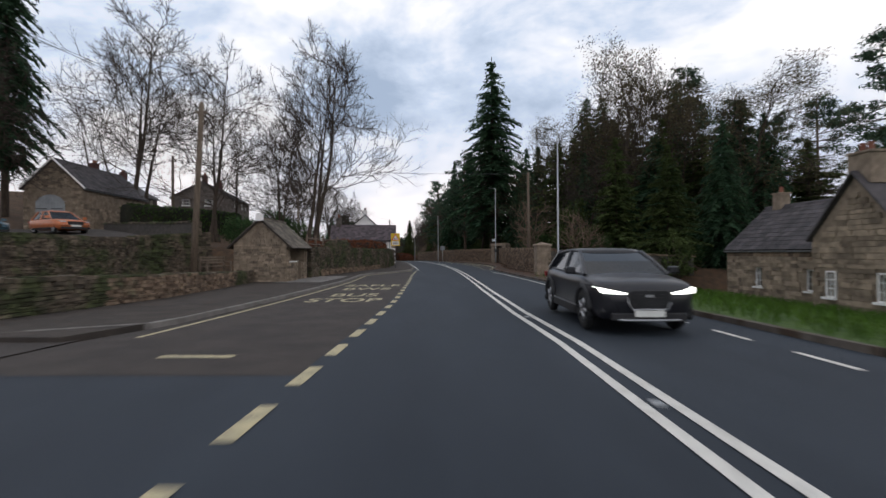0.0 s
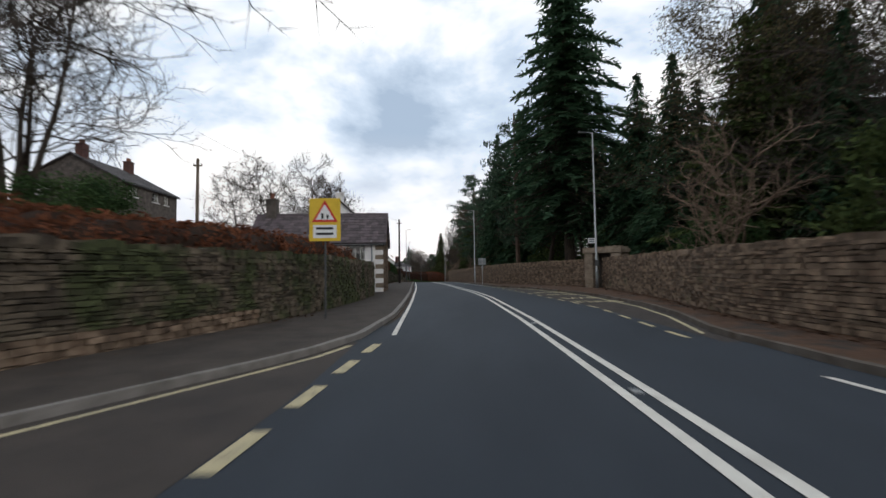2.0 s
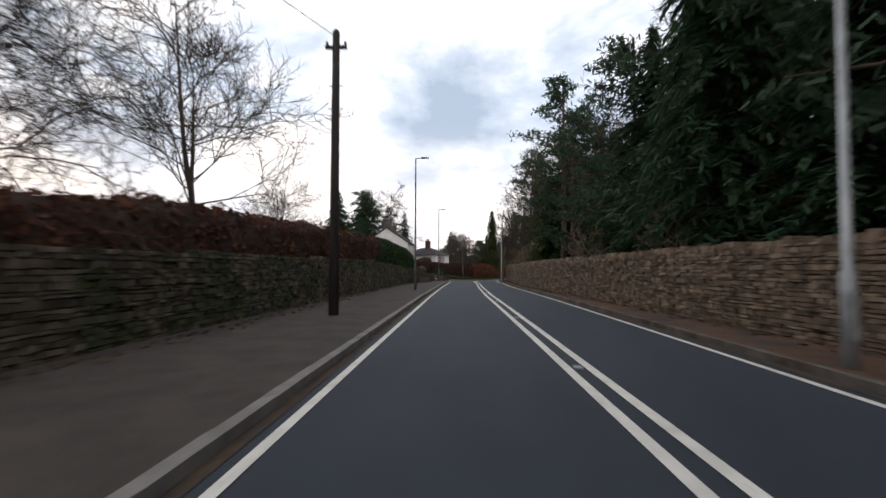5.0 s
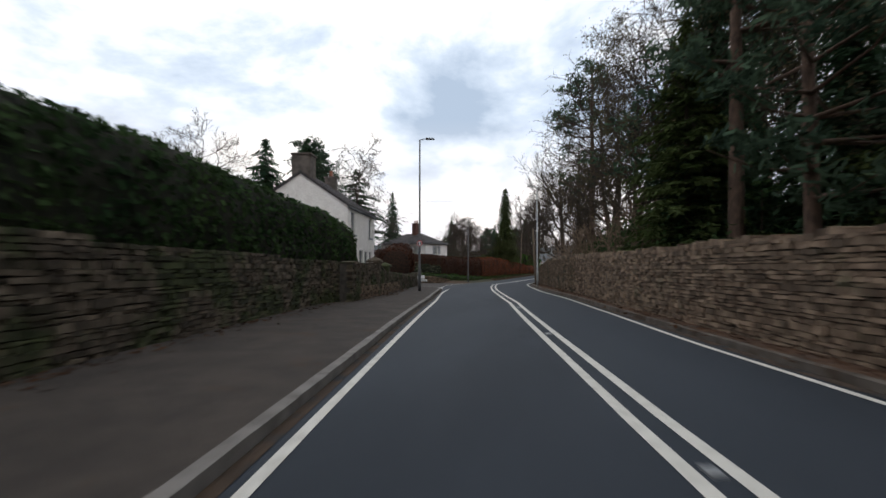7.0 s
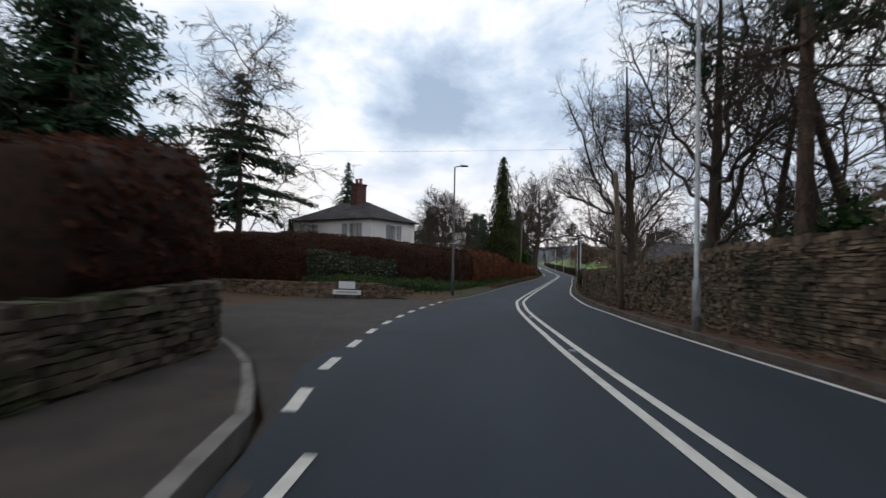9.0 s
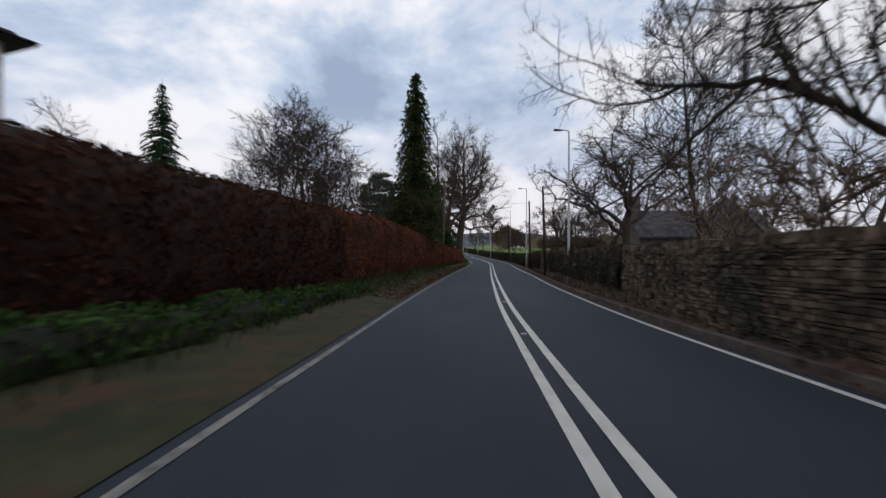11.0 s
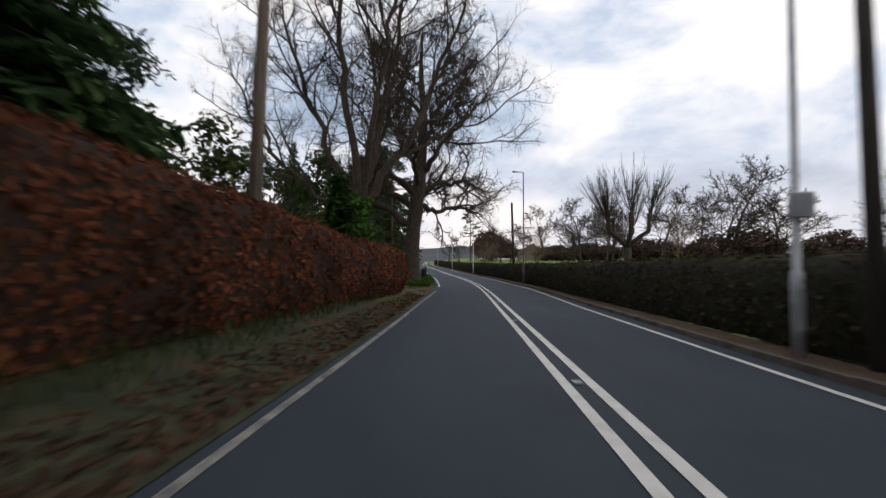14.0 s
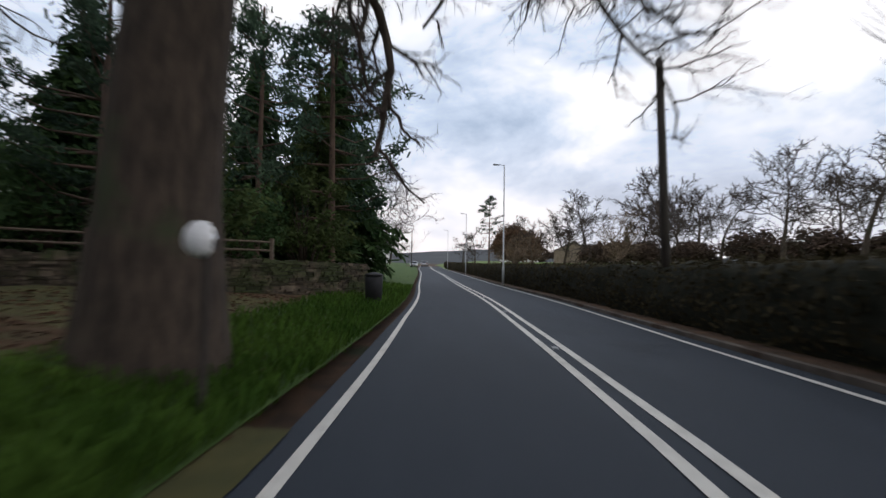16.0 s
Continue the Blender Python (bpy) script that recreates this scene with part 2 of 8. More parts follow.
DULL_HEDGE = leaf_material("dull_hedge_leaves", (0.040, 0.035, 0.020), (0.075, 0.062, 0.036), (0.03, 0.04, 0.018))
TAN_TWIG = leaf_material("tan_winter_twigs", (0.13, 0.080, 0.050), (0.21, 0.135, 0.085))
BROWN_TWIG = leaf_material("brown_winter_twigs", (0.058, 0.042, 0.032), (0.105, 0.074, 0.056))
TAN = leaf_material("pale_winter_stems", (0.16, 0.105, 0.055), (0.24, 0.16, 0.085))


# ---- mesh helpers ----
class Geo:
    """Gathers vertices and faces of one mesh."""

    def __init__(self):
        self.v, self.f, self.n = [], [], 0

    def add(self, verts, faces):
        a = np.asarray(verts, float).reshape(-1, 3)
        self.v.append(a)
        k = self.n
        self.f.extend([tuple(i + k for i in f) for f in faces])
        self.n += len(a)
        return self

    def box(self, x0, y0, z0, x1, y1, z1, m=None, jit=0.0):
        a = np.array([(x, y, z) for z in (z0, z1) for x, y in ((x0, y0), (x1, y0), (x1, y1), (x0, y1))], float)
        if jit:
            a += np.random.uniform(-jit, jit, a.shape)
        if m is not None:
            a = a @ np.array(m.to_3x3()).T + np.array(m.translation)
        return self.add(a, BOXF)

    def tube(self, pts, radii, n=8, caps=True):
        p = np.asarray(pts, float)
        r = np.broadcast_to(np.asarray(radii, float), (len(p),))
        d = np.gradient(p, axis=0)
        d /= np.linalg.norm(d, axis=1)[:, None] + 1e-9
        ref = np.array([0, 0, 1.0]) if abs(d[:, 2]).mean() < 0.85 else np.array([1.0, 0, 0])
        a = np.cross(d, ref)
        a /= np.linalg.norm(a, axis=1)[:, None] + 1e-9
        b = np.cross(d, a)
        g = np.arange(n) * 2 * np.pi / n
        ring = p[:, None] + r[:, None, None] * (np.cos(g)[None, :, None] * a[:, None] + np.sin(g)[None, :, None] * b[:, None])
        faces = [(i * n + j, i * n + (j + 1) % n, (i + 1) * n + (j + 1) % n, (i + 1) * n + j) for i in range(len(p) - 1) for j in range(n)]
        if caps:
            faces += [tuple(range(n - 1, -1, -1)), tuple(range((len(p) - 1) * n, len(p) * n))]
        return self.add(ring, faces)

    def prism(self, poly, z0, z1, m=None):
        """An upright prism over a plan polygon."""
        k = len(poly)
        a = np.array([(x, y, z) for z in (z0, z1) for x, y in poly], float)
        if m is not None:
            a = a @ np.array(m.to_3x3()).T + np.array(m.translation)
        return self.add(a, [tuple(range(k - 1, -1, -1)), tuple(range(k, 2 * k))] + [(i, (i + 1) % k, k + (i + 1) % k, k + i) for i in range(k)])

    def quads(self, c, u, v):
        """Many quads: centres and half axes, as arrays."""
        k = len(c)
        a = np.stack([c - u - v, c + u - v, c + u + v, c - u + v], 1).reshape(-1, 3)
        return self.add(a, [(4 * i, 4 * i + 1, 4 * i + 2, 4 * i + 3) for i in range(k)])

    def mesh(self, name, mat, smooth=False):
        me = bpy.data.meshes.new(name)
        me.from_pydata(np.concatenate(self.v).tolist() if self.v else [], [], self.f)
        for x in mat if isinstance(mat, (list, tuple)) else [mat]:
            me.materials.append(x)
        if smooth:
            me.polygons.foreach_set("use_smooth", [True] * len(me.polygons))
        me.update()
        return me

    def obj(self, name, mat, parent=None, smooth=False, label=""):
        ob = new(name, self.mesh(name, mat, smooth))
        if parent:
            ob.parent = parent
        return tagged(ob, label)


BOXF = [(3, 2, 1, 0), (4, 5, 6, 7), (0, 1, 5, 4), (1, 2, 6, 5), (2, 3, 7, 6), (3, 0, 4, 7)]


def thing(name, m, label, category, group="", kind=""):
    e = new(name)
    e.empty_display_size = 0.3
    e.matrix_world = m
    return tagged(e, label, category, group, kind)


def structure(ob, label, category):
    return tagged(ob, label, category, kind="structure")


def bevel(ob, w=0.01):
    b = ob.modifiers.new("worn_edges", "BEVEL")
    b.width, b.segments, b.limit_method = w, 2, "ANGLE"
    return ob


def ribbon(name, s0, s1, left, right, mat, z=0.0, step=1.0, thick=0.0, zl=None, zr=None):
    """A strip of ground along the road between two offsets."""
    g = Geo()
    ss = np.linspace(s0, s1, max(2, int((s1 - s0) / step) + 1))
    v = []
    for s in ss:
        a, b = lerp(s, left), lerp(s, right)
        v += [W(s, a, z if zl is None else zl), W(s, b, z if zr is None else zr)]
        if thick:
            v += [W(s, b, z - thick), W(s, a, z - thick)]
    k = 4 if thick else 2
    f = []
    for i in range(len(ss) - 1):
        p, q = i * k, (i + 1) * k
        f.append((p, p + 1, q + 1, q))
        if thick:
            f += [(p + 1, p + 2, q + 2, q + 1), (p + 3, p, q, q + 3)]
    if thick:
        f += [(3, 2, 1, 0), (p + 4, p + 5, p + 6, p + 7)]
    g.add(v, f)
    return g.obj(name, mat)

# ---- ground ----
WALL_L = [(26.5, -7.5), (31, -6.9), (36, -5.6), (40, -4.5), (44, -3.8), (48, -3.5), (51.8, -3.42), (53.0, -3.85), (53.6, -4.3), (54, -4.5)]
STEP = [  # s, offset of the left bank's foot, its height, its slope, its limit
    (-70, 30, 0.1, 0.05, 2), (2, 24, 1.2, 0.05, 4), (6, 15.6, 1.9, 0.03, 8), (25, 15.6, 1.9, 0.05, 8), (27.5, 8.2, 1.6, 0.065, 8), (36, 6.6, 1.5, 0.082, 8),
    (53, 4.2, 1.4, 0.2, 8), (56, 16, 1.4, 0.28, 8), (76, 16, 0.8, 0.28, 8), (79, 5.6, 0.6, 0.14, 6), (114, 5.6, 0.7, 0.04, 3), (117, 12, 0.3, 0.05, 3), (128, 14, 0.3, 0.02, 3),
    (142, 14, 0.2, 0.02, 3), (146, 5.6, 0.7, 0.02, 2), (200, 4.0, 0.5, 0.01, 2), (203, 3.6, 0.5, 0.01, 2), (204, 2.5, 0.06, 0.072, 2), (209, 2.5, 0.06, 0.072, 2), (214, 2.5, 0.06, 0.075, 2), (216, 2.5, 0.12, 0.078, 2), (230, 3.0, 0.45, 0.06, 4), (260, 12, 0.2, 0.02, 4), (600, 12, 0.2, 0.05, 15)]
_ss = [r[0] for r in STEP]


def terrain(s, l):
    """Height of the ground over the road there."""
    if l < 0:
        a0, h, k, top = (np.interp(s, _ss, [r[i] for r in STEP]) for i in (1, 2, 3, 4))
        a = -l
        return 0.06 if a < a0 else min(h + k * (a - a0), top)
    if s > 190:
        return 0.10 + 0.115 * max(0, min(l, 22) - 7) * min(1.0, (s - 190) / 30)
    if s < 31:
        return 0.10 - 0.11 * max(0, min(l, 17.0) - 6.5)
    return 0.10 if l < 10 else 0.10 + 0.015 * (l - 10)


def nearest(x, y):
    i = int(np.argmin((LINE[:, 0] - x) ** 2 + (LINE[:, 1] - y) ** 2))
    h = LH[i]
    return LS[i], (x - LINE[i, 0]) * math.cos(h) + (y - LINE[i, 1]) * math.sin(h), LINE[i, 2]


def far_grow(a, b, n):
    return a * (b / a) ** (np.arange(1, n + 1) / n)


gx = np.r_[-far_grow(62, 3800, 12)[::-1], np.arange(-60, 62, 2.4), far_grow(64, 3800, 12)]
gy = np.r_[-far_grow(72, 3800, 9)[::-1], np.arange(-70, 330, 2.4), 330 + far_grow(8, 3500, 14)]
gv, gz = [], {}
for y in gy:
    for x in gx:
        s, l, zr = nearest(x, y)
        far = math.hypot(x - np.clip(x, -60, 60), y - np.clip(y, -70, 330))
        z = zr + (-0.22 if -7.5 < l < 7.0 and far < 1 else terrain(s, float(np.clip(l, -70, 70))) - 0.05)
        if far > 150:
            az = math.atan2(x, y - 150)
            z += (0.5 + 0.5 * noise.noise(Vector((az * 3.1, 0.3, 0)))) * 75 * min(1, (far - 150) / 900) * (0.35 + 0.65 * min(1, far / 1400)) + 4 * noise.noise(Vector((x * 0.004, y * 0.004, 1)))
        gv.append((x, y, z))
nx, ny = len(gx), len(gy)
gf = [(j * nx + i, j * nx + i + 1, (j + 1) * nx + i + 1, (j + 1) * nx + i) for j in range(ny - 1) for i in range(nx - 1)]
ground = structure(Geo().add(gv, gf).obj("ground", [LITTER, GRASS, FIELD, HILL], smooth=True), "damp winter ground of leaf litter and grass", "ground")
for p in ground.data.polygons:
    c = p.center
    s, l, _ = nearest(c.x, c.y)
    far = math.hypot(c.x - np.clip(c.x, -62, 62), c.y - np.clip(c.y, -72, 335))
    if far > 120:
        p.material_index = 3
    elif s > 186 and l > 4:
        p.material_index = 2
    elif l + 14 * noise.noise(Vector((s * 0.02, l * 0.01, 2))) > 58 or l + 10 * noise.noise(Vector((s * 0.02, l * 0.01, 5))) < -75:
        p.material_index = 1
    elif (l < -5 and (s < 3 or 150 < s < 170 or s > 250)) or (l > 5 and s < 24):
        p.material_index = 1

# ---- carriageway, kerbs, pavements ----
KL = [(-70, -6), (4, -6), (7, -6.0), (9, -5.55), (12, -5.45), (18, -5.25), (24, -5.0), (30, -5.05), (32, -4.4), (34, -3.4), (36, -2.3), (38, -1.7), (42, -1.45), (50, -1.62), (61, -1.78), (66, -1.72),
      (91, -1.6), (101, -1.48), (110, -1.37), (116, -1.28), (124, -1.34)]
KR = [(-70, 5.6), (6, 5.6), (14, 5.45), (21, 5.3), (28, 5.0), (35, 4.95), (38, 5.1), (41, 6.0), (44, 6.6), (50, 6.9), (54, 6.4), (58, 5.9), (62, 4.7), (66, 4.5), (74, 4.3), (90, 4.3), (103, 4.35),
      (110, 4.6), (117, 4.85), (125, 4.75), (135, 4.5), (143, 4.25), (155, 4.05), (168, 4.15), (178, 4.35), (190, 4.35), (205, 4.6), (213, 4.75), (225, 4.5), (540, 4.5)]
EL = [(-70, -6), (6, -6), (9, -5.5), (30, -5.0), (34, -3.4), (38, -1.7)] + KL[12:] + [(126, -1.6), (128, -2.2), (142, -2.6), (147, -2.2), (166, -2.3), (176, -2.25), (186, -2.0), (196, -1.7), (203, -1.6), (209, -1.45), (215, -1.3), (222, -1.45), (540, -1.5)]
CL = [(-70, 1.6), (0, 1.68), (7, 1.68), (11, 1.52), (18, 1.48), (25, 1.57), (33, 1.75), (41, 1.9), (50, 1.92), (55, 1.75), (61, 1.47), (75, 1.38), (92, 1.33), (101, 1.45), (108, 1.65), (114, 1.82),
      (120, 1.75), (126.5, 1.62), (132.4, 1.37), (139, 0.97), (144, 0.78), (155, 0.88), (166, 0.97), (183, 1.1), (196, 1.29), (203, 1.38), (210, 1.46), (216, 1.52), (224, 1.42), (540, 1.4)]
LINE_R = [(-70, 4.7), (6, 4.7), (14, 4.72), (24, 4.68), (31, 4.5), (35, 4.3), (62, 4.05), (68, 3.98), (76, 3.96), (92, 4.02), (105, 4.05), (110, 4.3), (117, 4.52), (123, 4.35), (128, 4.42), (134, 4.2),
          (139, 4.08), (143, 3.85), (155, 3.7), (168, 3.8), (178, 4.0), (190, 3.95), (200, 4.05), (206, 4.25), (213, 4.42), (221, 4.2), (540, 4.15)]
LINE_L = [(38.4, -1.12), (41, -1.2), (47, -1.34), (54, -1.5), (61, -1.5), (66, -1.44), (91, -1.33), (101, -1.22), (108, -1.1), (115, -1.0), (121, -1.08), (125.3, -1.05)]
LINE_L2 = [(142.5, -2.36), (147, -1.9), (156, -1.95), (166, -2.03), (175, -1.97), (184, -1.75), (196, -1.42), (203, -1.32), (209.6, -1.15)]
LINE_L3 = [(214.4, -1.05), (218, -1.1), (224, -1.25), (540, -1.3)]


def shift(rows, d):
    return [(s, l + d) for s, l in rows]


structure(ribbon("road", -70, 520, EL, KR, ASPHALT, 0.0), "dark blue-grey asphalt carriageway with worn wheel tracks", "road")
structure(ribbon("bus_bay", 5, 37.6, KL, [(5, -1.72), (30, -1.85), (34, -1.65), (37.6, -1.7)], OLD_ASPHALT, 0.004), "older brownish asphalt of the bus lay-by", "bus bay")
structure(ribbon("bus_bay", 37, 65, [(37, 4.7), (45, 4.95), (55, 4.45), (65, 4.2)], shift(KR, -0.02), OLD_ASPHALT, 0.004), "older asphalt of the bus lay-by across the road", "bus bay")
g = Geo()
side = [(124.3, -1.25), (126, -1.7), (128, -2.85), (130, -4.65), (131.2, -6), (132.4, -10), (133, -20), (135, -45), (146, -45), (143, -20), (141.6, -10), (141.6, -7), (142.6, -4.2), (144.2, -2.3)]
g.add([W(s, l, 0.004) for s, l in side], [tuple(range(len(side)))[::-1]])
structure(g.obj("road", OLD_ASPHALT), "narrow side road joining at the junction", "side road")
g = Geo()
v = []
for q in np.linspace(202.9, 216.0, 16):
    edge = -float(lerp(q, EL)) - 0.03
    v += [W(q, -a, 0.02 + 0.076 * max(0.0, a - 2.2)) for a in (edge, 2.4, 3.4, 4.6, 6.0, 7.5, 9.5, 14.0)]
g.add(v, [(8 * i + j, 8 * i + j + 8, 8 * i + j + 9, 8 * i + j + 1) for i in range(15) for j in range(7)])
structure(g.obj("driveway", MOSSY_VERGE), "mossy driveway strewn with fallen leaves", "driveway")
g = Geo()
ent = [(-12, -6), (-14, -40), (4, -40), (7.0, -9.5), (7.2, -6)]
g.add([W(s, l, 0.02) for s, l in ent], [tuple(range(len(ent)))[::-1]])
structure(g.obj("road", OLD_ASPHALT), "side entrance asphalt beside the low wall", "side road")


def kerb(rows, s0, s1, sign, h=0.11, w=0.13, length=0.9, mat=KERB):
    """Kerb stones end to end along a line; sign -1: the pavement lies to the left."""
    g = Geo()
    s = s0
    while s < s1 - 0.3:
        e = min(s + length, s1)
        a, b = s + 0.006, e - 0.006
        v = []
        for z0 in (-0.12, h):
            for ss, out in ((a, 0), (b, 0), (b, 1), (a, 1)):
                v.append(W(ss, lerp(ss, rows) + sign * w * out, z0 + np.random.uniform(-0.006, 0.006)))
        g.add(v, BOXF if sign < 0 else [f[::-1] for f in BOXF])
        s = e
    return structure(g.obj("kerb", mat), "row of worn grey kerb stones", "kerb")


kerb(KL, 8.5, 124, -1)
kerb(KR, 6, 190, 1, mat=DIRTY_KERB)
kerb(KR, 190, 300, 1, 0.09, mat=DIRTY_KERB)
kerb([(0, -9.3), (6.6, -8.8), (8.2, -6.2), (8.6, -5.6)], 6.7, 8.5, -1)
kerb([(124, -1.4), (126, -1.75), (128, -2.9), (130, -4.7)], 124, 130, -1)

PL = shift(KL, -0.13)
structure(ribbon("pavement", 7.0, 54, [(7.0, -9.5), (8.5, -9.3), (14, -9.0), (24, -9.4), (26.5, -8.0)] + shift(WALL_L, 0.05)[1:], PL, PAVING, 0.10, thick=0.2), "damp dark asphalt pavement beside the wall", "pavement")
structure(ribbon("pavement", 54, 130, [(54, -4.3), (60, -5.2), (64, -5.0), (74, -5.2), (95, -4.9), (112, -4.7), (116, -3.7), (130, -3.4 - 1.3)], [(54, -1.8), (61, -1.91), (66, -1.85), (91, -1.73), (101, -1.61), (110, -1.5), (116, -1.41), (124, -1.47), (126, -1.88), (128, -3.03), (130, -4.68)], PAVING, 0.10), "damp asphalt pavement with leaf dirt", "pavement")
WALL_R1 = [(29.2, 7.1), (29.6, 9.0), (30.2, 17.4)]
WALL_R2 = [(28.2, 6.9), (33, 6.6), (40, 6.9), (47, 8.5), (52, 9.2), (56, 9.8), (60, 8.8), (66, 7.3), (70, 6.5), (80, 5.8), (95, 5.15), (103, 5.0), (112, 5.2), (120, 5.65), (128, 5.65), (136, 5.6),
           (143, 5.0), (150, 4.75), (160, 4.65), (170, 4.7), (180, 4.9), (188, 5.0)]
structure(ribbon("pavement", 22, 188, shift(KR, 0.13), [(22, 6.4), (28, 6.9)] + WALL_R2[1:], LEAFY_PAVING, 0.09), "narrow pavement with rusty fallen leaves at the wall's foot", "pavement")
structure(ribbon("verge", -20, 27.5, [(-20, 5.75), (6, 5.75), (14, 5.6), (21, 5.45), (27.5, 5.6)], [(-20, 17), (27.5, 17)], GRASS, 0.10, zl=0.10, zr=-1.05), "bright green grass verge before the stone cottage", "verge")
structure(ribbon("verge", 146, 199, [(146, -5.25), (147, -5.2), (160, -5.0), (180, -4.8), (190, -4.2), (197, -3.5), (203, -2.8), (206, -3.4), (209, -3.4)], shift(EL, 0.12), DARK_VERGE, 0.05, zl=0.42, zr=0.012), "sloping verge of dead leaves and moss", "verge")
structure(ribbon("verge", 199, 203, [(199, -3.3), (203, -2.8)], shift(EL, 0.12), MOSSY_VERGE, 0.05, zl=0.40, zr=0.012), "mossy verge strewn with leaves at the drive", "verge")
g = Geo()
ss = np.linspace(214.6, 330, 120)
v = []
for q in ss:
    outer = 9.0
    for f in (0.0, 0.35, 0.7, 1.0):
        a = 1.68 + (outer - 1.68) * f
        v.append(W(q, -a, 0.035 + (0.015 + 0.10 * (a - 1.68)) * min(1.0, 0.3 + (q - 214.6) / 2.2)))
g.add(v, [(4 * i + j, 4 * i + j + 4, 4 * i + j + 5, 4 * i + j + 1) for i in range(119) for j in range(3)])
verge = structure(g.obj("verge", [GRASS, MOSSY_VERGE], smooth=True), "mossy grass under the oak with brown leaves", "verge")
for p in verge.data.polygons:
    p.material_index = 0 if p.index % 3 == 0 or p.index > 60 else 1
structure(ribbon("verge", 188, 300, shift(KR, 0.13), shift(KR, 0.7), LITTER, 0.08), "strip of muddy verge at the hedge's foot", "verge")
structure(ribbon("pavement", 22, 28, [(22, -8.2), (28, -8.2)], [(22, -5.9), (26, -5.6), (28, -5.6)], KERB, 0.115), "pale concrete slab before the bus shelter", "pavement")


g = Geo()
foot = [(143.6, -24), (141.8, -10), (142.0, -7.5), (143.0, -5.6), (145, -4.4), (150, -3.6)]
brow = [(146, -26), (143.9, -14), (143.5, -10), (144.3, -7.6), (146.5, -6.2), (152, -5.2)]
v = []
for a, b in zip(foot, brow):
    v += [W(*a, 0.10), W((a[0] + b[0]) / 2, (a[1] + b[1]) / 2, 0.55), W(*b, 0.72)]
g.add(v, [(3 * i + j, 3 * i + j + 1, 3 * i + j + 4, 3 * i + j + 3) for i in range(5) for j in range(2)])
g.add([W(s, l, z) for s, l, z in ((141.8, -2.45, 0.007), (142.6, -4.0, 0.008), (143.0, -5.0, 0.05), (146, -5.25, 0.42), (146, -2.15, 0.012))], [(0, 1, 4), (1, 2, 3), (1, 3, 4)])
structure(g.obj("bank", LITTER, smooth=True), "bank of dead leaves and weeds below the beech hedge", "bank")
g = Geo()
YARD = [(3, -14.3, -30, 2.0), (14, -14.3, -33, 2.05), (22, -14.3, -34, 2.3), (26, -16.6, -34, 2.55), (30, -20.2, -34, 2.95), (34.9, -24.5, -34, 3.35)]
g.add([W(a, b, c) for a, r, q, c in YARD for b in (r, q)], [(2 * i, 2 * i + 2, 2 * i + 3, 2 * i + 1) for i in range(len(YARD) - 1)])
structure(g.obj("yard", OLD_ASPHALT), "raised asphalt parking yard before the garage", "yard")
structure(ribbon("terrace", 7.5, 25, [(7.5, -14.1), (25, -13.0)], [(7.5, -9.6), (14.4, -9.2), (24.2, -9.8), (25, -9.8)], LITTER, 0.5, thick=0.5), "strip of leafy ground between the two walls", "terrace")


# ---- road markings ----
def stripe(rows, s0, s1, w, mat, name="road_marking", z=0.009):
    return ribbon(name, s0, s1, shift(rows, -w / 2), shift(rows, w / 2), mat, z)


structure(stripe(CL, -60, 500, 0.12, WHITE_LINE), "solid white centre line", "road marking")
structure(stripe(shift(CL, 0.30), -60, 500, 0.12, WHITE_LINE), "solid white centre line", "road marking")
for rows, a, b, mt in ((LINE_L, 38.4, 125.3, WHITE_LINE), (LINE_L2, 142.5, 209.6, FADED_LINE), (LINE_L3, 214.4, 400, WHITE_LINE), (LINE_R, 11, 34.5, WHITE_LINE), (LINE_R, 65.5, 400, WHITE_LINE)):
    structure(stripe(rows, a, b, 0.10, mt), "solid white edge line", "road marking")
BAYLINE_L = [(7.5, -5.25), (12, -5.15), (24, -4.75), (30, -4.8), (32, -4.15), (34, -3.15), (36, -2.1), (37.2, -1.75)]
structure(stripe(BAYLINE_L, 7.5, 37.2, 0.10, YELLOW_LINE), "worn yellow line along the lay-by kerb", "road marking")
BAYLINE_R = [(38, 4.9), (41, 5.75), (44, 6.3), (50, 6.6), (54, 6.1), (58, 5.55), (62, 4.4)]
structure(stripe(BAYLINE_R, 38, 62, 0.10, YELLOW_LINE), "worn yellow line along the far lay-by kerb", "road marking")


def dashes(rows, s0, s1, mark, gap, w, mat, label):
    s = s0
    while s < s1:
        structure(stripe(rows, s, s + mark, w, mat), label, "road marking")
        s += mark + gap


dashes([(0, -1.61), (14, -1.64), (20, -1.74), (30, -1.76), (34.5, -1.5), (38, -1.25)], -1.2, 37.6, 0.80, 0.65, 0.16, YELLOW_LINE, "short yellow lay-by dash")
dashes([(38, 4.35), (44, 4.93), (48, 4.7), (54, 4.42), (66, 4.0)], 37.5, 65, 0.85, 0.75, 0.11, YELLOW_LINE, "short yellow lay-by dash")
dashes([(125, -1.35), (127.7, -1.84), (132, -2.27), (136, -2.43), (142, -2.4)], 126.2, 142, 0.75, 0.90, 0.14, WHITE_LINE, "short white give-way dash at the junction")
dashes([(0, 4.68), (11, 4.72)], -10, 10.5, 1.0, 0.9, 0.10, WHITE_LINE, "short white edge dash")
structure(ribbon("road_marking", 5.9, 6.05, [(5, -3.9), (7, -3.9)], [(5, -2.9), (7, -2.9)], YELLOW_LINE, 0.012, 0.1), "short yellow cross bar in the lay-by", "road marking")


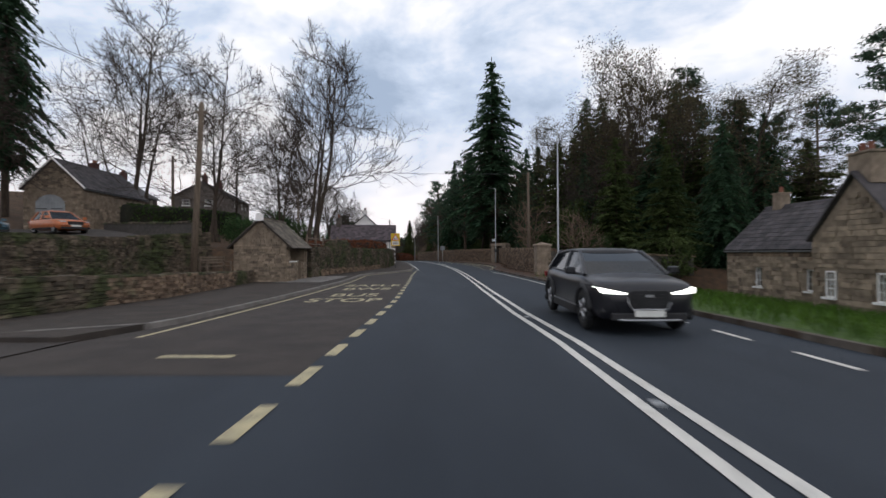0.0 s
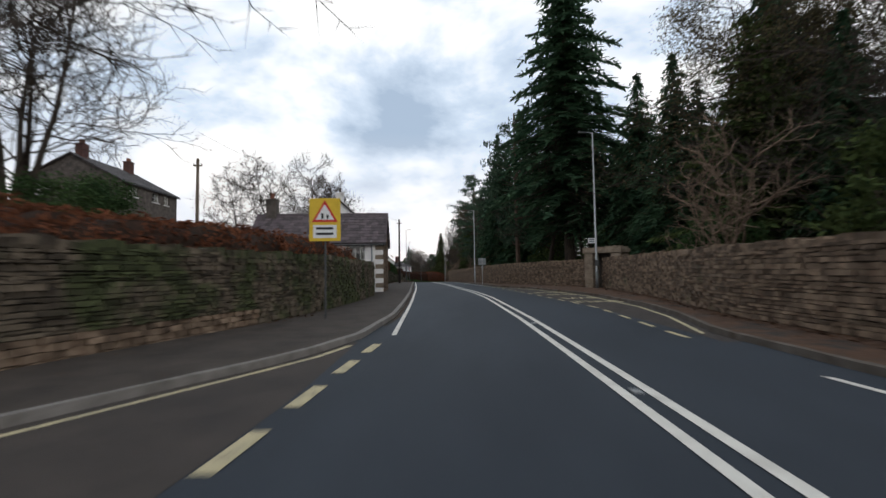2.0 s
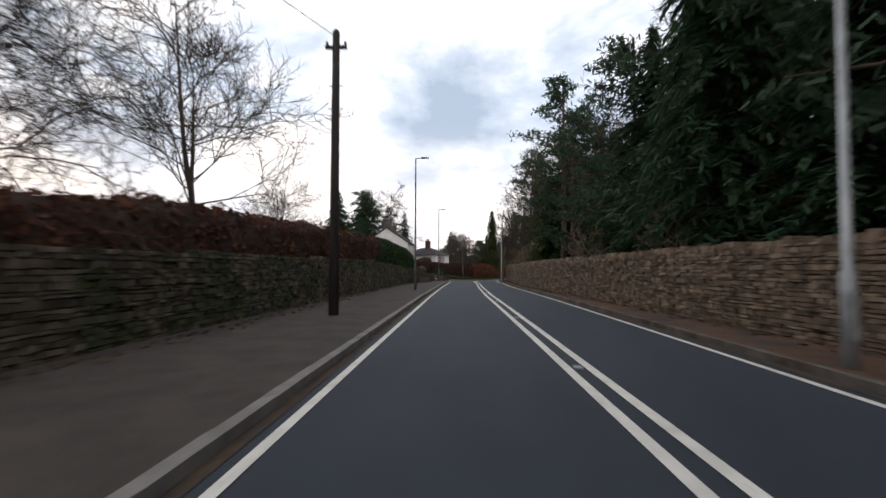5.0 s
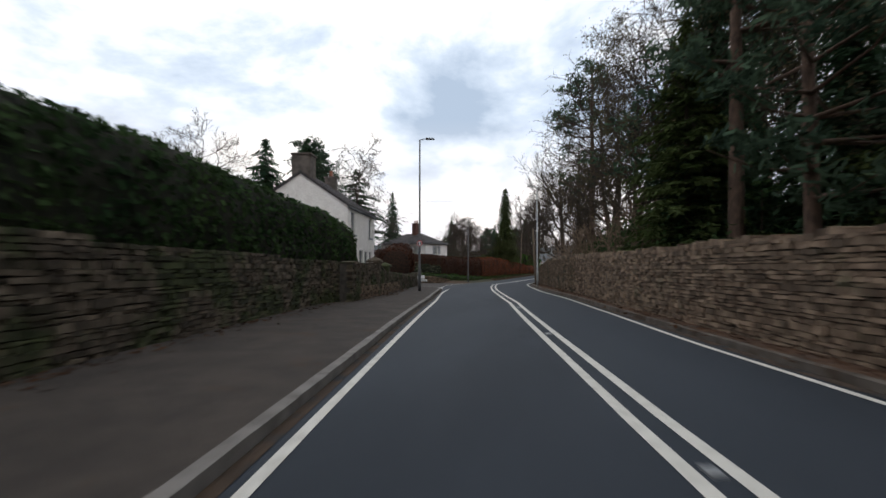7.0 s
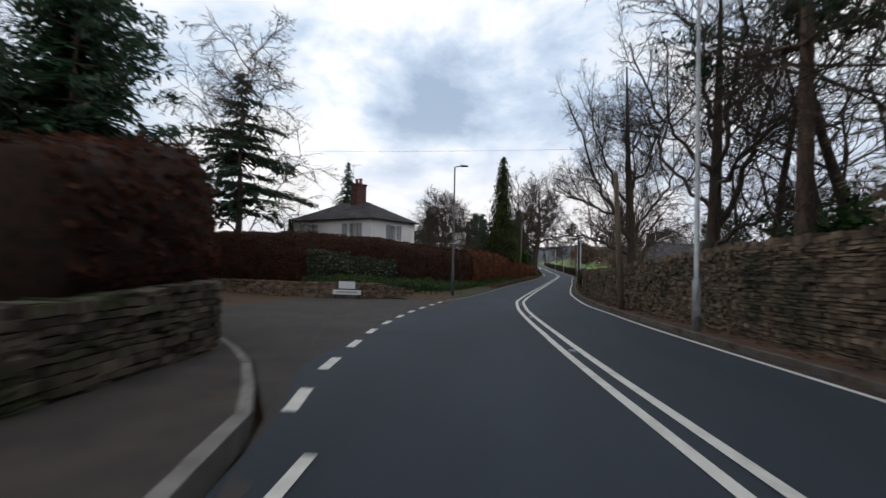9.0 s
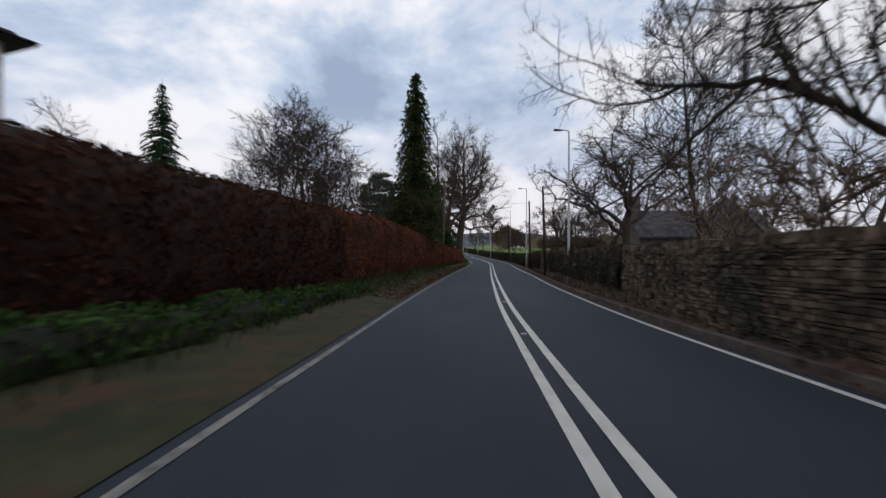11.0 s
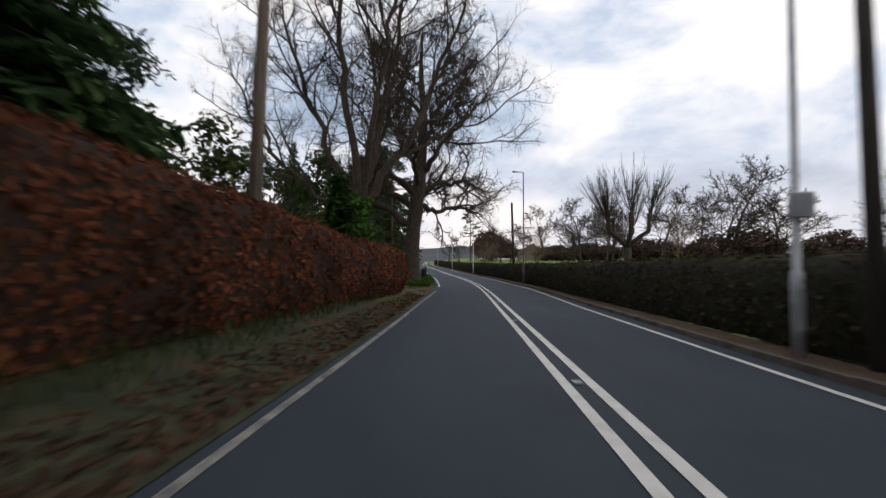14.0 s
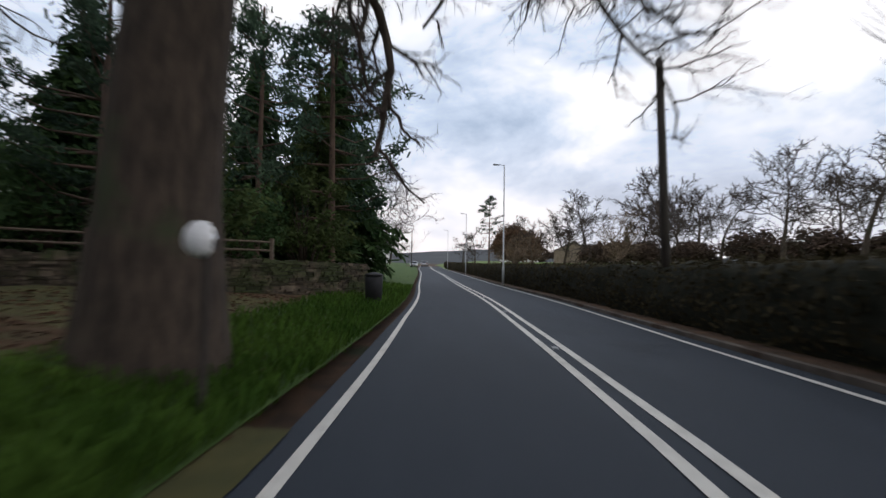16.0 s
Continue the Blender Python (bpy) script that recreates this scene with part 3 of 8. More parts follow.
def painted(text, s, l, size, stretch, turn=0.0):
    """A word painted on the road, read by drivers going along it."""
    c = bpy.data.curves.new("road_lettering", "FONT")
    c.body, c.size, c.align_x, c.align_y = text, size, "CENTER", "CENTER"
    c.offset = 0.012
    tmp = bpy.data.objects.new("lettering", c)
    me = bpy.data.meshes.new_from_object(tmp)
    bpy.data.objects.remove(tmp)
    me.materials.append(YELLOW_LINE)
    ob = new("road_lettering", me)
    ob.matrix_world = at(s, l, 0.012, turn) @ Matrix.Diagonal((1, stretch, 1, 1))
    tagged(ob, 'worn yellow road lettering reading "%s"' % text, "road lettering")


# dirt and leaf mould washed against the kerbs
GUTTER = material("gutter_dirt", (0.040, 0.028, 0.020), (0.070, 0.046, 0.030), 5, 0.95, 0.7, 60, c3=(0.028, 0.030, 0.032), c3at=0.5, scale3=2.2)
structure(ribbon("gutter", 66, 186, shift(KR, -0.17), shift(KR, -0.005), GUTTER, 0.006), "strip of dirt and leaf mould along the kerb", "gutter")
structure(ribbon("gutter", 40, 123, shift(KL, 0.005), shift(KL, 0.13), GUTTER, 0.006), "strip of dirt and leaf mould along the kerb", "gutter")
for word, s, w in (("STOP", 14.1, 0.98), ("BUS", 16.0, 0.98), ("BWS", 18.9, 0.98), ("SAFLE", 20.9, 0.98)):
    painted(word, s, -3.25, w, 1.55)
for word, s in (("SAFLE", 46.5), ("BWS", 48.6), ("BUS", 51.2), ("STOP", 53.2)):
    painted(word, s, 5.75 if s > 50 else 5.8, 0.75, 1.6, 180)
STUD = Geo().box(-0.05, -0.06, 0.0, 0.05, 0.06, 0.018).mesh("reflecting_stud", GALV)
for s in range(4, 300, 6):
    ob = new("reflecting_stud", STUD)
    ob.matrix_world = at(s, float(lerp(s, CL)) + 0.15, 0.002)
    tagged(ob, "low reflecting road stud between the lines", "road stud", "studs between the centre lines")


# ---- dry stone walls ----
STONE_SHAPES = []
for k in range(6):
    a = Geo().box(-0.5, -0.5, -0.5, 0.5, 0.5, 0.5, jit=0.07)
    STONE_SHAPES.append(a.mesh("stone", STONE_PIECE))
rng = random.Random(7)


class Track:
    """A line on the ground through (s, l) points, by its running length."""

    def __init__(self, rows, step=0.25):
        r = np.array(rows, float)
        q = np.r_[0, np.cumsum(np.hypot(*np.diff(r, axis=0).T))]
        n = max(2, int(q[-1] / step) + 1)
        u = np.linspace(0, q[-1], n)
        self.s, self.l = np.interp(u, q, r[:, 0]), np.interp(u, q, r[:, 1])
        self.p = np.array([W(a, b) for a, b in zip(self.s, self.l)])
        self.d = np.r_[0, np.cumsum(np.hypot(*np.diff(self.p[:, :2], axis=0).T))]
        t = np.gradient(self.p[:, :2], axis=0)
        self.h = np.unwrap(np.arctan2(-t[:, 0], t[:, 1]))
        self.vert = np.interp(q, u, self.d)

    def along(self, spec):
        """Heights along it: rows of (s, value), or one value for each point."""
        if isinstance(spec[0], (int, float)):
            return np.interp(self.d, self.vert, spec)
        return np.array([lerp(a, spec) for a in self.s])

    def at(self, d):
        x, y, z = (np.interp(d, self.d, self.p[:, i]) for i in range(3))
        return float(x), float(y), float(z), float(np.interp(d, self.d, self.h))

    def off(self, d, side, up):
        """side metres to the right of the line, up over the road."""
        x, y, z, h = self.at(d)
        return Vector((x + math.cos(h) * side, y + math.sin(h) * side, z + up))


def stone_wall(name, rows, height, label, face=1, thick=0.45, base=-0.15, pieces=(0, 0), mat=STONE, cope=0.16, course=(0.05, 0.125), length=(0.10, 0.32), courses_from=0.0):
    """A dry stone wall along the road; face 1: its seen face looks left. height: rows of (s, metres)."""
    w = thing(name, Matrix.Identity(4), label, "wall", kind="structure")
    tr = Track(rows)
    hs = tr.along(height)
    core, rest = Geo(), Geo()
    v, f = [], []
    for d, h in zip(tr.d, hs):
        for off, z in ((0.05, base), (0.05, h - 0.05), (thick - 0.02, h - 0.05), (thick - 0.02, base)):
            v.append(tr.off(d, face * off, z))
    for i in range(len(tr.d) - 1):
        for j in range(3):
            q = (i * 4 + j, i * 4 + j + 1, (i + 1) * 4 + j + 1, (i + 1) * 4 + j)
            f.append(q if face > 0 else q[::-1])
    n = len(tr.d) * 4
    f += [(0, 3, 2, 1), (n - 4, n - 3, n - 2, n - 1)]
    core.add(v, f)
    # shows in the joints as dark mortar and painted shadow
    core.obj("core", CORE, w)
    count, z, top = 0, courses_from, max(hs)
    while z < top:
        hc = rng.uniform(*course)
        d = -rng.uniform(0, 0.3)
        while d < tr.d[-1]:
            ln = rng.uniform(*length) * (1.5 if rng.random() < 0.08 else 1)
            mid = min(max(d + ln / 2, 0), tr.d[-1])
            if z + hc * 0.5 < np.interp(mid, tr.d, hs):
                s = float(np.interp(mid, tr.d, tr.s))
                m = (Matrix.Translation(tr.off(mid, face * (0.06 + rng.uniform(-0.03, 0.02)), z + hc / 2)) @ Matrix.Rotation(tr.at(mid)[3], 4, "Z") @ Matrix.Rotation(rng.uniform(-0.03, 0.03), 4, "X")
                     @ Matrix.Diagonal((0.2, ln - rng.uniform(0.01, 0.03), hc - rng.uniform(0.008, 0.02), 1)))
                if pieces[0] <= s <= pieces[1] and count < 300:
                    ob = new("stone", STONE_SHAPES[count % 6])
                    ob.matrix_world, ob.parent = m, w
                    count += 1
                else:
                    rest.box(-0.5, -0.5, -0.5, 0.5, 0.5, 0.5, m, 0)
                    rest.v[-1] += np.random.uniform(-0.012, 0.012, (8, 3))
            d += ln
        z += hc
    if cope:
        d = 0.0
        while d < tr.d[-1]:
            ln = rng.uniform(0.10, 0.28)
            mid = min(d + ln / 2, tr.d[-1])
            hc = cope * rng.uniform(0.7, 1.3)
            m = Matrix.Translation(tr.off(mid, face * (thick / 2), float(np.interp(mid, tr.d, hs)) - 0.05 + hc / 2)) @ Matrix.Rotation(tr.at(mid)[3], 4, "Z") @ Matrix.Rotation(rng.uniform(-0.12, 0.12), 4, "X") @ Matrix.Diagonal((thick + 0.06, ln - 0.015, hc, 1))
            rest.box(-0.5, -0.5, -0.5, 0.5, 0.5, 0.5, m)
            rest.v[-1] += np.random.uniform(-0.012, 0.012, (8, 3))
            d += ln
    tagged(rest.obj("stonework", mat, w), kind="stuff")
    return w


# ---- hedges ----
def leaves_on(g, centres, normals, size, n_jit=0.6, aspect=0.6):
    """Leaf quads at the given places, turned loosely to the normals."""
    k = len(centres)
    nr = normals + np.random.normal(0, n_jit, (k, 3))
    nr /= np.linalg.norm(nr, axis=1)[:, None] + 1e-9
    u = np.cross(nr, np.random.normal(0, 1, (k, 3)))
    u /= np.linalg.norm(u, axis=1)[:, None] + 1e-9
    v = np.cross(nr, u)
    sz = size * np.random.uniform(0.6, 1.3, (k, 1))
    g.quads(centres, u * sz, v * sz * aspect)


def hedge(name, rows, base, height, width, mat, body_mat, label, leaf=0.05, density=120, face=1, lump=0.12, far=False):
    """A clipped hedge; rows give its road face, face 1 grows to the right of it. base and height: rows over the road."""
    h = thing(name, Matrix.Identity(4), label, "hedge")
    tr = Track(rows, 0.5)
    ss, bs, ts = tr.d, tr.along(base), tr.along(height)
    prof = [(0.06, 0.0), (-0.05, 0.3), (-0.03, 0.62), (0.05, 0.86), (0.22, 0.97), (0.5, 1.0), (0.78, 0.97), (0.96, 0.85), (1.0, 0.3), (0.95, 0.0)]
    v = []
    for d, b, t in zip(ss, bs, ts):
        for i, (a, c) in enumerate(prof):
            q = noise.noise(Vector((d * 0.9, i * 0.5, 3.0))) + 0.5 * noise.noise(Vector((d * 2.3, i * 1.1, 8.0)))
            out = -lump * q if i < 5 else 0.3 * lump * q
            v.append(tr.off(d, face * (a * width + out), b + (t - b) * c + (lump * q if 3 <= i <= 7 else 0)))
    k = len(prof)
    f = []
    for i in range(len(ss) - 1):
        for j in range(k - 1):
            q = (i * k + j, (i + 1) * k + j, (i + 1) * k + j + 1, i * k + j + 1)
            f.append(q[::-1] if face > 0 else q)
    f += [tuple(range(k)), tuple(range((len(ss) - 1) * k, len(ss) * k))]
    # solid body; its dark colour carries the shade behind the leaves
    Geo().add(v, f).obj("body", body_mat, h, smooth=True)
    a = np.array(v).reshape(len(ss), k, 3)
    g = Geo()
    tot = []
    for j in range(k - 2):
        d1 = a[1:, j] - a[:-1, j]
        d2 = a[:-1, j + 1] - a[:-1, j]
        ar = np.linalg.norm(np.cross(d1, d2), axis=1)
        nrm = np.cross(d1, d2) * (-face)
        nrm /= np.linalg.norm(nrm, axis=1)[:, None] + 1e-9
        nn = np.random.poisson(np.maximum(ar * density, 0))
        idx = np.repeat(np.arange(len(ar)), nn)
        uu, vv = np.random.rand(len(idx), 1), np.random.rand(len(idx), 1)
        c = a[:-1, j][idx] + d1[idx] * uu + d2[idx] * vv
        c = c + nrm[idx] * np.random.uniform(-0.05, 0.09, (len(idx), 1))
        tot.append((c, nrm[idx]))
    c, nr = np.concatenate([t[0] for t in tot]), np.concatenate([t[1] for t in tot])
    leaves_on(g, c, nr, leaf)
    tagged(g.obj("leaves", mat, h), kind="stuff")
    return h


# ---- trees ----
def bare_tree(seed, height, crown_from=0.25, spread=0.55, radius=0.22, stems=1, limbs=14, droop=0.0, gnarl=0.12, fine=5, up=0.35, mids=(7, 6), straight=0.55, lean=(0.0, 0.0), limb=0.36, tip=0.1, stout=1.0):
    """A leafless tree at the origin: trunk with limbs, and a crown of fine twigs."""
    r = np.random.RandomState(seed)
    wood, twig = Geo(), Geo()
    tips = []

    def branch(p, d, length, rad, level):
        k = (7, 8, 4, 2, 1)[level]
        pts, q, dd = [p], p.copy(), d / np.linalg.norm(d)
        for i in range(k):
            bend = r.normal(0, gnarl * (1.5 if level else straight), 3)
            lift = up * (0.18 if level else 0.04) - droop * (level >= 2) * 0.25
            dd = dd + bend + np.array([0, 0, lift])
            dd /= np.linalg.norm(dd)
            q = q + dd * length / k
            pts.append(q.copy())
        pts = np.array(pts)
        end = (tip, 0.3, 0.3, 0.3, 0.3)[level]
        rr = np.linspace(rad, rad * end, len(pts))
        if level == 0:
            rr[0] *= 1.45
        if level == 4:
            tips.append(pts[-1])
            e = np.cross(dd, r.normal(0, 1, 3))
            e *= rad / (np.linalg.norm(e) + 1e-9)
            g = np.cross(dd, e)
            twig.add([p + e, p - 0.5 * e + 0.87 * g, p - 0.5 * e - 0.87 * g, pts[-1]], [(0, 1, 3), (1, 2, 3), (2, 0, 3)])
            return
        (wood if level <= 2 else twig).tube(pts, rr, (10, 5, 3, 3)[level], caps=False)
        n = (limbs, mids[0], mids[1], fine)[level]
        lo = crown_from if level == 0 else 0.22
        for i in range(n):
            f = lo + (1 - lo) * (i + r.uniform(0.2, 0.8)) / n
            x = f * (len(pts) - 1)
            j = min(int(x), len(pts) - 2)
            base = pts[j] + (pts[j + 1] - pts[j]) * (x - j)
            ax = pts[j + 1] - pts[j]
            ax /= np.linalg.norm(ax)
            az = i * 2.4 + r.uniform(-0.5, 0.5)
            ref = np.array([1.0, 0, 0]) if abs(ax[2]) > 0.7 else np.array([0, 0, 1.0])
            e1 = np.cross(ax, ref)
            e1 /= np.linalg.norm(e1)
            e2 = np.cross(ax, e1)
            side = e1 * math.cos(az) + e2 * math.sin(az)
            op = r.uniform(0.75, 1.15) if level == 0 else r.uniform(0.5, 0.95)
            nd = ax * math.cos(op) + side * math.sin(op)
            if level == 0:
                ln = height * spread * (1.05 - 0.62 * (f - lo) / (1 - lo)) * r.uniform(0.75, 1.1)
            else:
                ln = length * (0.66 - 0.26 * f) * r.uniform(0.75, 1.2)
            branch(base, nd, ln, max(np.interp(f, [0, 1], [rr[0] / (1.45 if level == 0 else 1), rr[-1]]) * (limb if level == 0 else 0.58), (0.045, 0.032 * stout, 0.020 * stout, 0.015 * stout)[level]), level + 1)

    for k in range(stems):
        lean_ = r.normal(0, 0.03 if stems == 1 else 0.13, 3)
        off = r.normal(0, 0.0 if stems == 1 else 0.35, 3) * np.array([1, 1, 0])
        branch(np.array([0, 0, -0.3]) + off, np.array([lean_[0] + lean[0], lean_[1] + lean[1], 1.0]), height * 0.93 * (1 if k == 0 else r.uniform(0.75, 0.95)), radius * (1 if stems == 1 else 0.75), 0)
    return wood, twig, np.array(tips)


def old_oak(seed, trunk, limbs, fine=7, crook=0.85, reach=3.5, lift=0.0, boughs=9, slim=1.0, thin=1.0):
    """A gnarled leafless oak: trunk and main limbs along the given rows of (x, y, z, radius), crooked boughs and twigs from them."""
    r = np.random.RandomState(seed)
    wood, twig = Geo(), Geo()

    def smooth(rows, n):
        a = np.array(rows, float)
        q = np.r_[0, np.cumsum(np.linalg.norm(np.diff(a[:, :3], axis=0), axis=1))]
        u = np.linspace(0, q[-1], n)
        out = np.stack([np.interp(u, q, a[:, i]) for i in range(4)], 1)
        for _ in range(2):
            out[1:-1] = (out[:-2] + 2 * out[1:-1] + out[2:]) / 4
        return out

    def sprout(pts, radii, level, span):
        """Boughs off a limb, then branches, then twigs, each more crooked than the last."""
        n = (boughs, 8, 7, fine)[level]
        lo = 0.22 if level == 0 else 0.12
        for i in range(n):
            f = lo + (1 - lo) * (i + r.uniform(0.1, 0.9)) / n
            x = f * (len(pts) - 1)
            j = min(int(x), len(pts) - 2)
            base = pts[j] + (pts[j + 1] - pts[j]) * (x - j)
            ax = pts[j + 1] - pts[j]
            ax /= np.linalg.norm(ax) + 1e-9
            side = np.cross(ax, r.normal(0, 1, 3))
            side /= np.linalg.norm(side) + 1e-9
            op = r.uniform(0.6, 1.25)
            d = ax * math.cos(op) + side * math.sin(op) + np.array([0, 0, (0.25, 0.1, -0.05, -0.15)[level]])
            length = span * r.uniform(0.55, 1.15) * (1.1 - 0.5 * f)
            k = (8, 6, 3, 1)[level]
            q, row = base.copy(), [base]
            for _ in range(k):
                d = d + r.normal(0, (0.34, 0.38, 0.40, 0.25)[level] * crook, 3) + np.array([0, 0, (0.06, 0.0, -0.05, -0.08)[level] + lift])
                d /= np.linalg.norm(d)
                q = q + d * length / k
                row.append(q.copy())
            r0 = min(radii[j] * 0.62, (0.080 * thin, 0.040 * thin, 0.025, 0.018)[level])
            rr = np.linspace(r0, r0 * 0.4, k + 1)
            row = np.array(row)
            if level == 3:
                e = np.cross(d, r.normal(0, 1, 3))
                e *= r0 / (np.linalg.norm(e) + 1e-9)
                h = np.cross(d, e)
                twig.add([base + e, base - 0.5 * e + 0.87 * h, base - 0.5 * e - 0.87 * h, q], [(0, 1, 3), (1, 2, 3), (2, 0, 3)])
                continue
            (wood if level < 2 else twig).tube(row, rr, (6, 4, 3)[level], caps=False)
            sprout(row, rr, level + 1, length * (0.55, 0.60, 0.72)[level])

    t = smooth(trunk, 18)
    t[:, 3] *= 1 + r.normal(0, 0.03, 18)
    wood.tube(t[:, :3], t[:, 3], 16, caps=False)
    for rows in limbs:
        a = smooth(rows, 15)
        a[:, 3] *= slim
        a[1:, :3] += r.normal(0, 0.09, (14, 3))
        wood.tube(a[:, :3], a[:, 3], 10, caps=False)
        sprout(a[:, :3], a[:, 3], 0, reach)
    return wood, twig


def leafy(seed, tips, per, size, spread=0.3):
    """Small leaves hanging round the twig ends."""
    r = np.random.RandomState(seed)
    g = Geo()
    c = np.repeat(tips, per, 0) + r.normal(0, spread, (len(tips) * per, 3))
    leaves_on(g, c, r.normal(0, 1, c.shape), size, 0.5, 0.5)
    return g


def spruce_tree(seed, height, width, bare=0.06, droop=0.25, dens=1.0, gap=0.0, taper=0.8):
    """A conifer of drooping boughs, each feathered with narrow sprays; gap opens spaces between them."""
    r = np.random.RandomState(seed)
    wood, leaf = Geo(), Geo()
    wood.tube([(0, 0, -0.3), (0, 0, height * 0.5), (0, 0, height)], [height * 0.016, height * 0.009, 0.02], 7, caps=False)
    C, U, V = [], [], []
    z = height * bare
    while z < height * 0.985:
        f = (z / height - bare) / (1 - bare)
        R = width * min(1.0, 0.72 + 1.6 * f) * (1 - f) ** taper * r.uniform(0.75, 1.15) + 0.12
        nb = int((7 + 5 * (1 - f)) * dens)
        a0 = r.uniform(0, 6.28)
        for i in range(nb):
            if r.rand() < gap:
                continue
            a = a0 + i * 6.283 / nb + r.uniform(-0.3, 0.3)
            L = R * r.uniform(0.6, 1.2)
            d = np.array([math.cos(a), math.sin(a), 0])
            sd = np.array([-math.sin(a), math.cos(a), 0])
            zz = z + r.normal(0, 0.12)
            tip = np.array([0, 0, zz]) + d * L + np.array([0, 0, -droop * L * 1.3 + 0.10 * L])
            if L > 1.2:
                wood.tube([(0, 0, zz), tip], [0.012 + 0.005 * L, 0.006], 3, caps=False)
            m = max(3, int(L / 0.185))
            for j in range(m):
                x = (j + 0.5) / m
                q = np.array([0, 0, zz]) + d * L * x + np.array([0, 0, -droop * L * x * x * 1.3 + 0.10 * L * x])
                w = (0.62 * (1 - 0.45 * x)) * min(1.0, 0.4 + L * 0.25)
                for sg in (-1, 1):
                    ax = sd * sg * r.uniform(0.7, 1.0) + d * r.uniform(0.3, 0.8) + np.array([0, 0, r.uniform(-0.55, 0.05)])
                    ax *= w * 0.62 / np.linalg.norm(ax)
                    C.append(q + ax * 0.8 + r.normal(0, 0.04, 3))
                    U.append(ax * r.uniform(0.8, 1.25))
                    V.append((d * 0.8 - sd * sg * 0.4 + np.array([0, 0, r.uniform(-0.6, 0.6)])) * r.uniform(0.036, 0.07))
                if r.rand() < 0.8:
                    C.append(q + np.array([0, 0, -0.14]))
                    U.append(d * w * 0.4 + np.array([0, 0, -0.15]))
                    V.append(np.array([0, 0, -0.07]) + sd * r.normal(0, 0.05))
        z += height * 0.012 + 0.24 * r.uniform(0.7, 1.3)
    leaf.quads(np.array(C), np.array(U), np.array(V))
    return wood, leaf


def clumps(g, r, centres, radii, per, size, flat=0.75, aspect=0.5):
    """Clumps of leaf quads round the centres."""
    for c, rad in zip(centres, radii):
        d = r.normal(0, 1, (per, 3))
        d /= np.linalg.norm(d, axis=1)[:, None]
        p = c + d * rad * r.uniform(0.25, 1.08, (per, 1)) * np.array([1, 1, flat])
        leaves_on(g, p, d, size, 0.8, aspect)


def pine_tree(seed, height, crown_from=0.5, width=3.2, per=46):
    r = np.random.RandomState(seed)
    wood, leaf = Geo(), Geo()
    bend = r.normal(0, 0.25, 2)
    pts = [np.array([bend[0] * math.sin(f * 2.2), bend[1] * f * 1.6, -0.3 + (height + 0.3) * f]) for f in np.linspace(0, 1, 8)]
    wood.tube(pts, np.linspace(height * 0.015, 0.06, 8), 8, caps=False)
    cs, rs = [], []
    z = crown_from * height
    while z < height * 0.98:
        f = (z / height - crown_from) / (1 - crown_from)
        env = width * (0.55 + 0.75 * math.sin(math.pi * min(1, f * 0.8 + 0.18))) * (1 - 0.55 * f)
        for i in range(3):
            a = r.uniform(0, 6.283)
            L = env * r.uniform(0.55, 1.1)
            b = np.array([0, 0, z])
            e = b + np.array([math.cos(a) * L, math.sin(a) * L, L * r.uniform(0.05, 0.35)])
            wood.tube([b, (b + e) / 2 + np.array([0, 0, -0.1 * L]), e], [0.07 * (1 - f) + 0.025, 0.04, 0.015], 4, caps=False)
            for x in (0.55, 0.8, 1.0):
                cs.append(b + (e - b) * x + r.normal(0, 0.22, 3))
                rs.append(r.uniform(0.55, 1.0))
        z += 0.42 + 0.03 * height * r.uniform(0.5, 1.2)
    clumps(leaf, r, cs, rs, per, 0.16, 0.55, 0.26)
    return wood, leaf


def bush(seed, w, h, n=26, per=60, size=0.10, stem=0.05):
    """A rounded evergreen or leafy shrub of many clumps, with uneven outline."""
    r = np.random.RandomState(seed)
    wood, leaf = Geo(), Geo()
    cs, rs = [], []
    for i in range(n):
        d = r.normal(0, 1, 3)
        d /= np.linalg.norm(d)
        c = np.array([d[0] * w * 0.36, d[1] * w * 0.36, h * 0.52 + d[2] * h * 0.36]) * np.r_[r.uniform(0.7, 1.15, 2), r.uniform(0.85, 1.12)]
        cs.append(c)
        rs.append(r.uniform(0.16, 0.28) * min(w, h))
        wood.tube([(c[0] * 0.1, c[1] * 0.1, -0.2), c * np.array([0.5, 0.5, 0.6]), c], [stem, stem * 0.6, stem * 0.25], 4, caps=False)
    clumps(leaf, r, cs, rs, per, size, 0.85)
    return wood, leaf


def plant(name, m, parts, label, category, group=""):
    """parts: (part name, Geo, material)."""
    t = thing(name, m, label, category, group)
    for n, g, mt in parts:
        if g.n:
            ob = g.obj(n, mt, t, smooth=(n == "trunk"))
            if n in ("crown", "foliage"):
                tagged(ob, kind="stuff")
    return t


def stand(s, l, turn=0.0, size=1.0, dz=0.0, wide=1.0):
    return at(s, l, terrain(s, l) - 0.05 + dz, turn) @ Matrix.Diagonal((size * wide, size * wide, size, 1))


def grow(proto, s, l, turn=0.0, size=1.0, dz=0.0, wide=1.0, label=""):
    """One more tree of a kind; the first call uses the built one itself."""
    m = stand(s, l, turn, size, dz, wide)
    ob = copy_thing(proto, m)
    ob.matrix_basis = m
    if label:
        tagged(ob, label)
    return ob

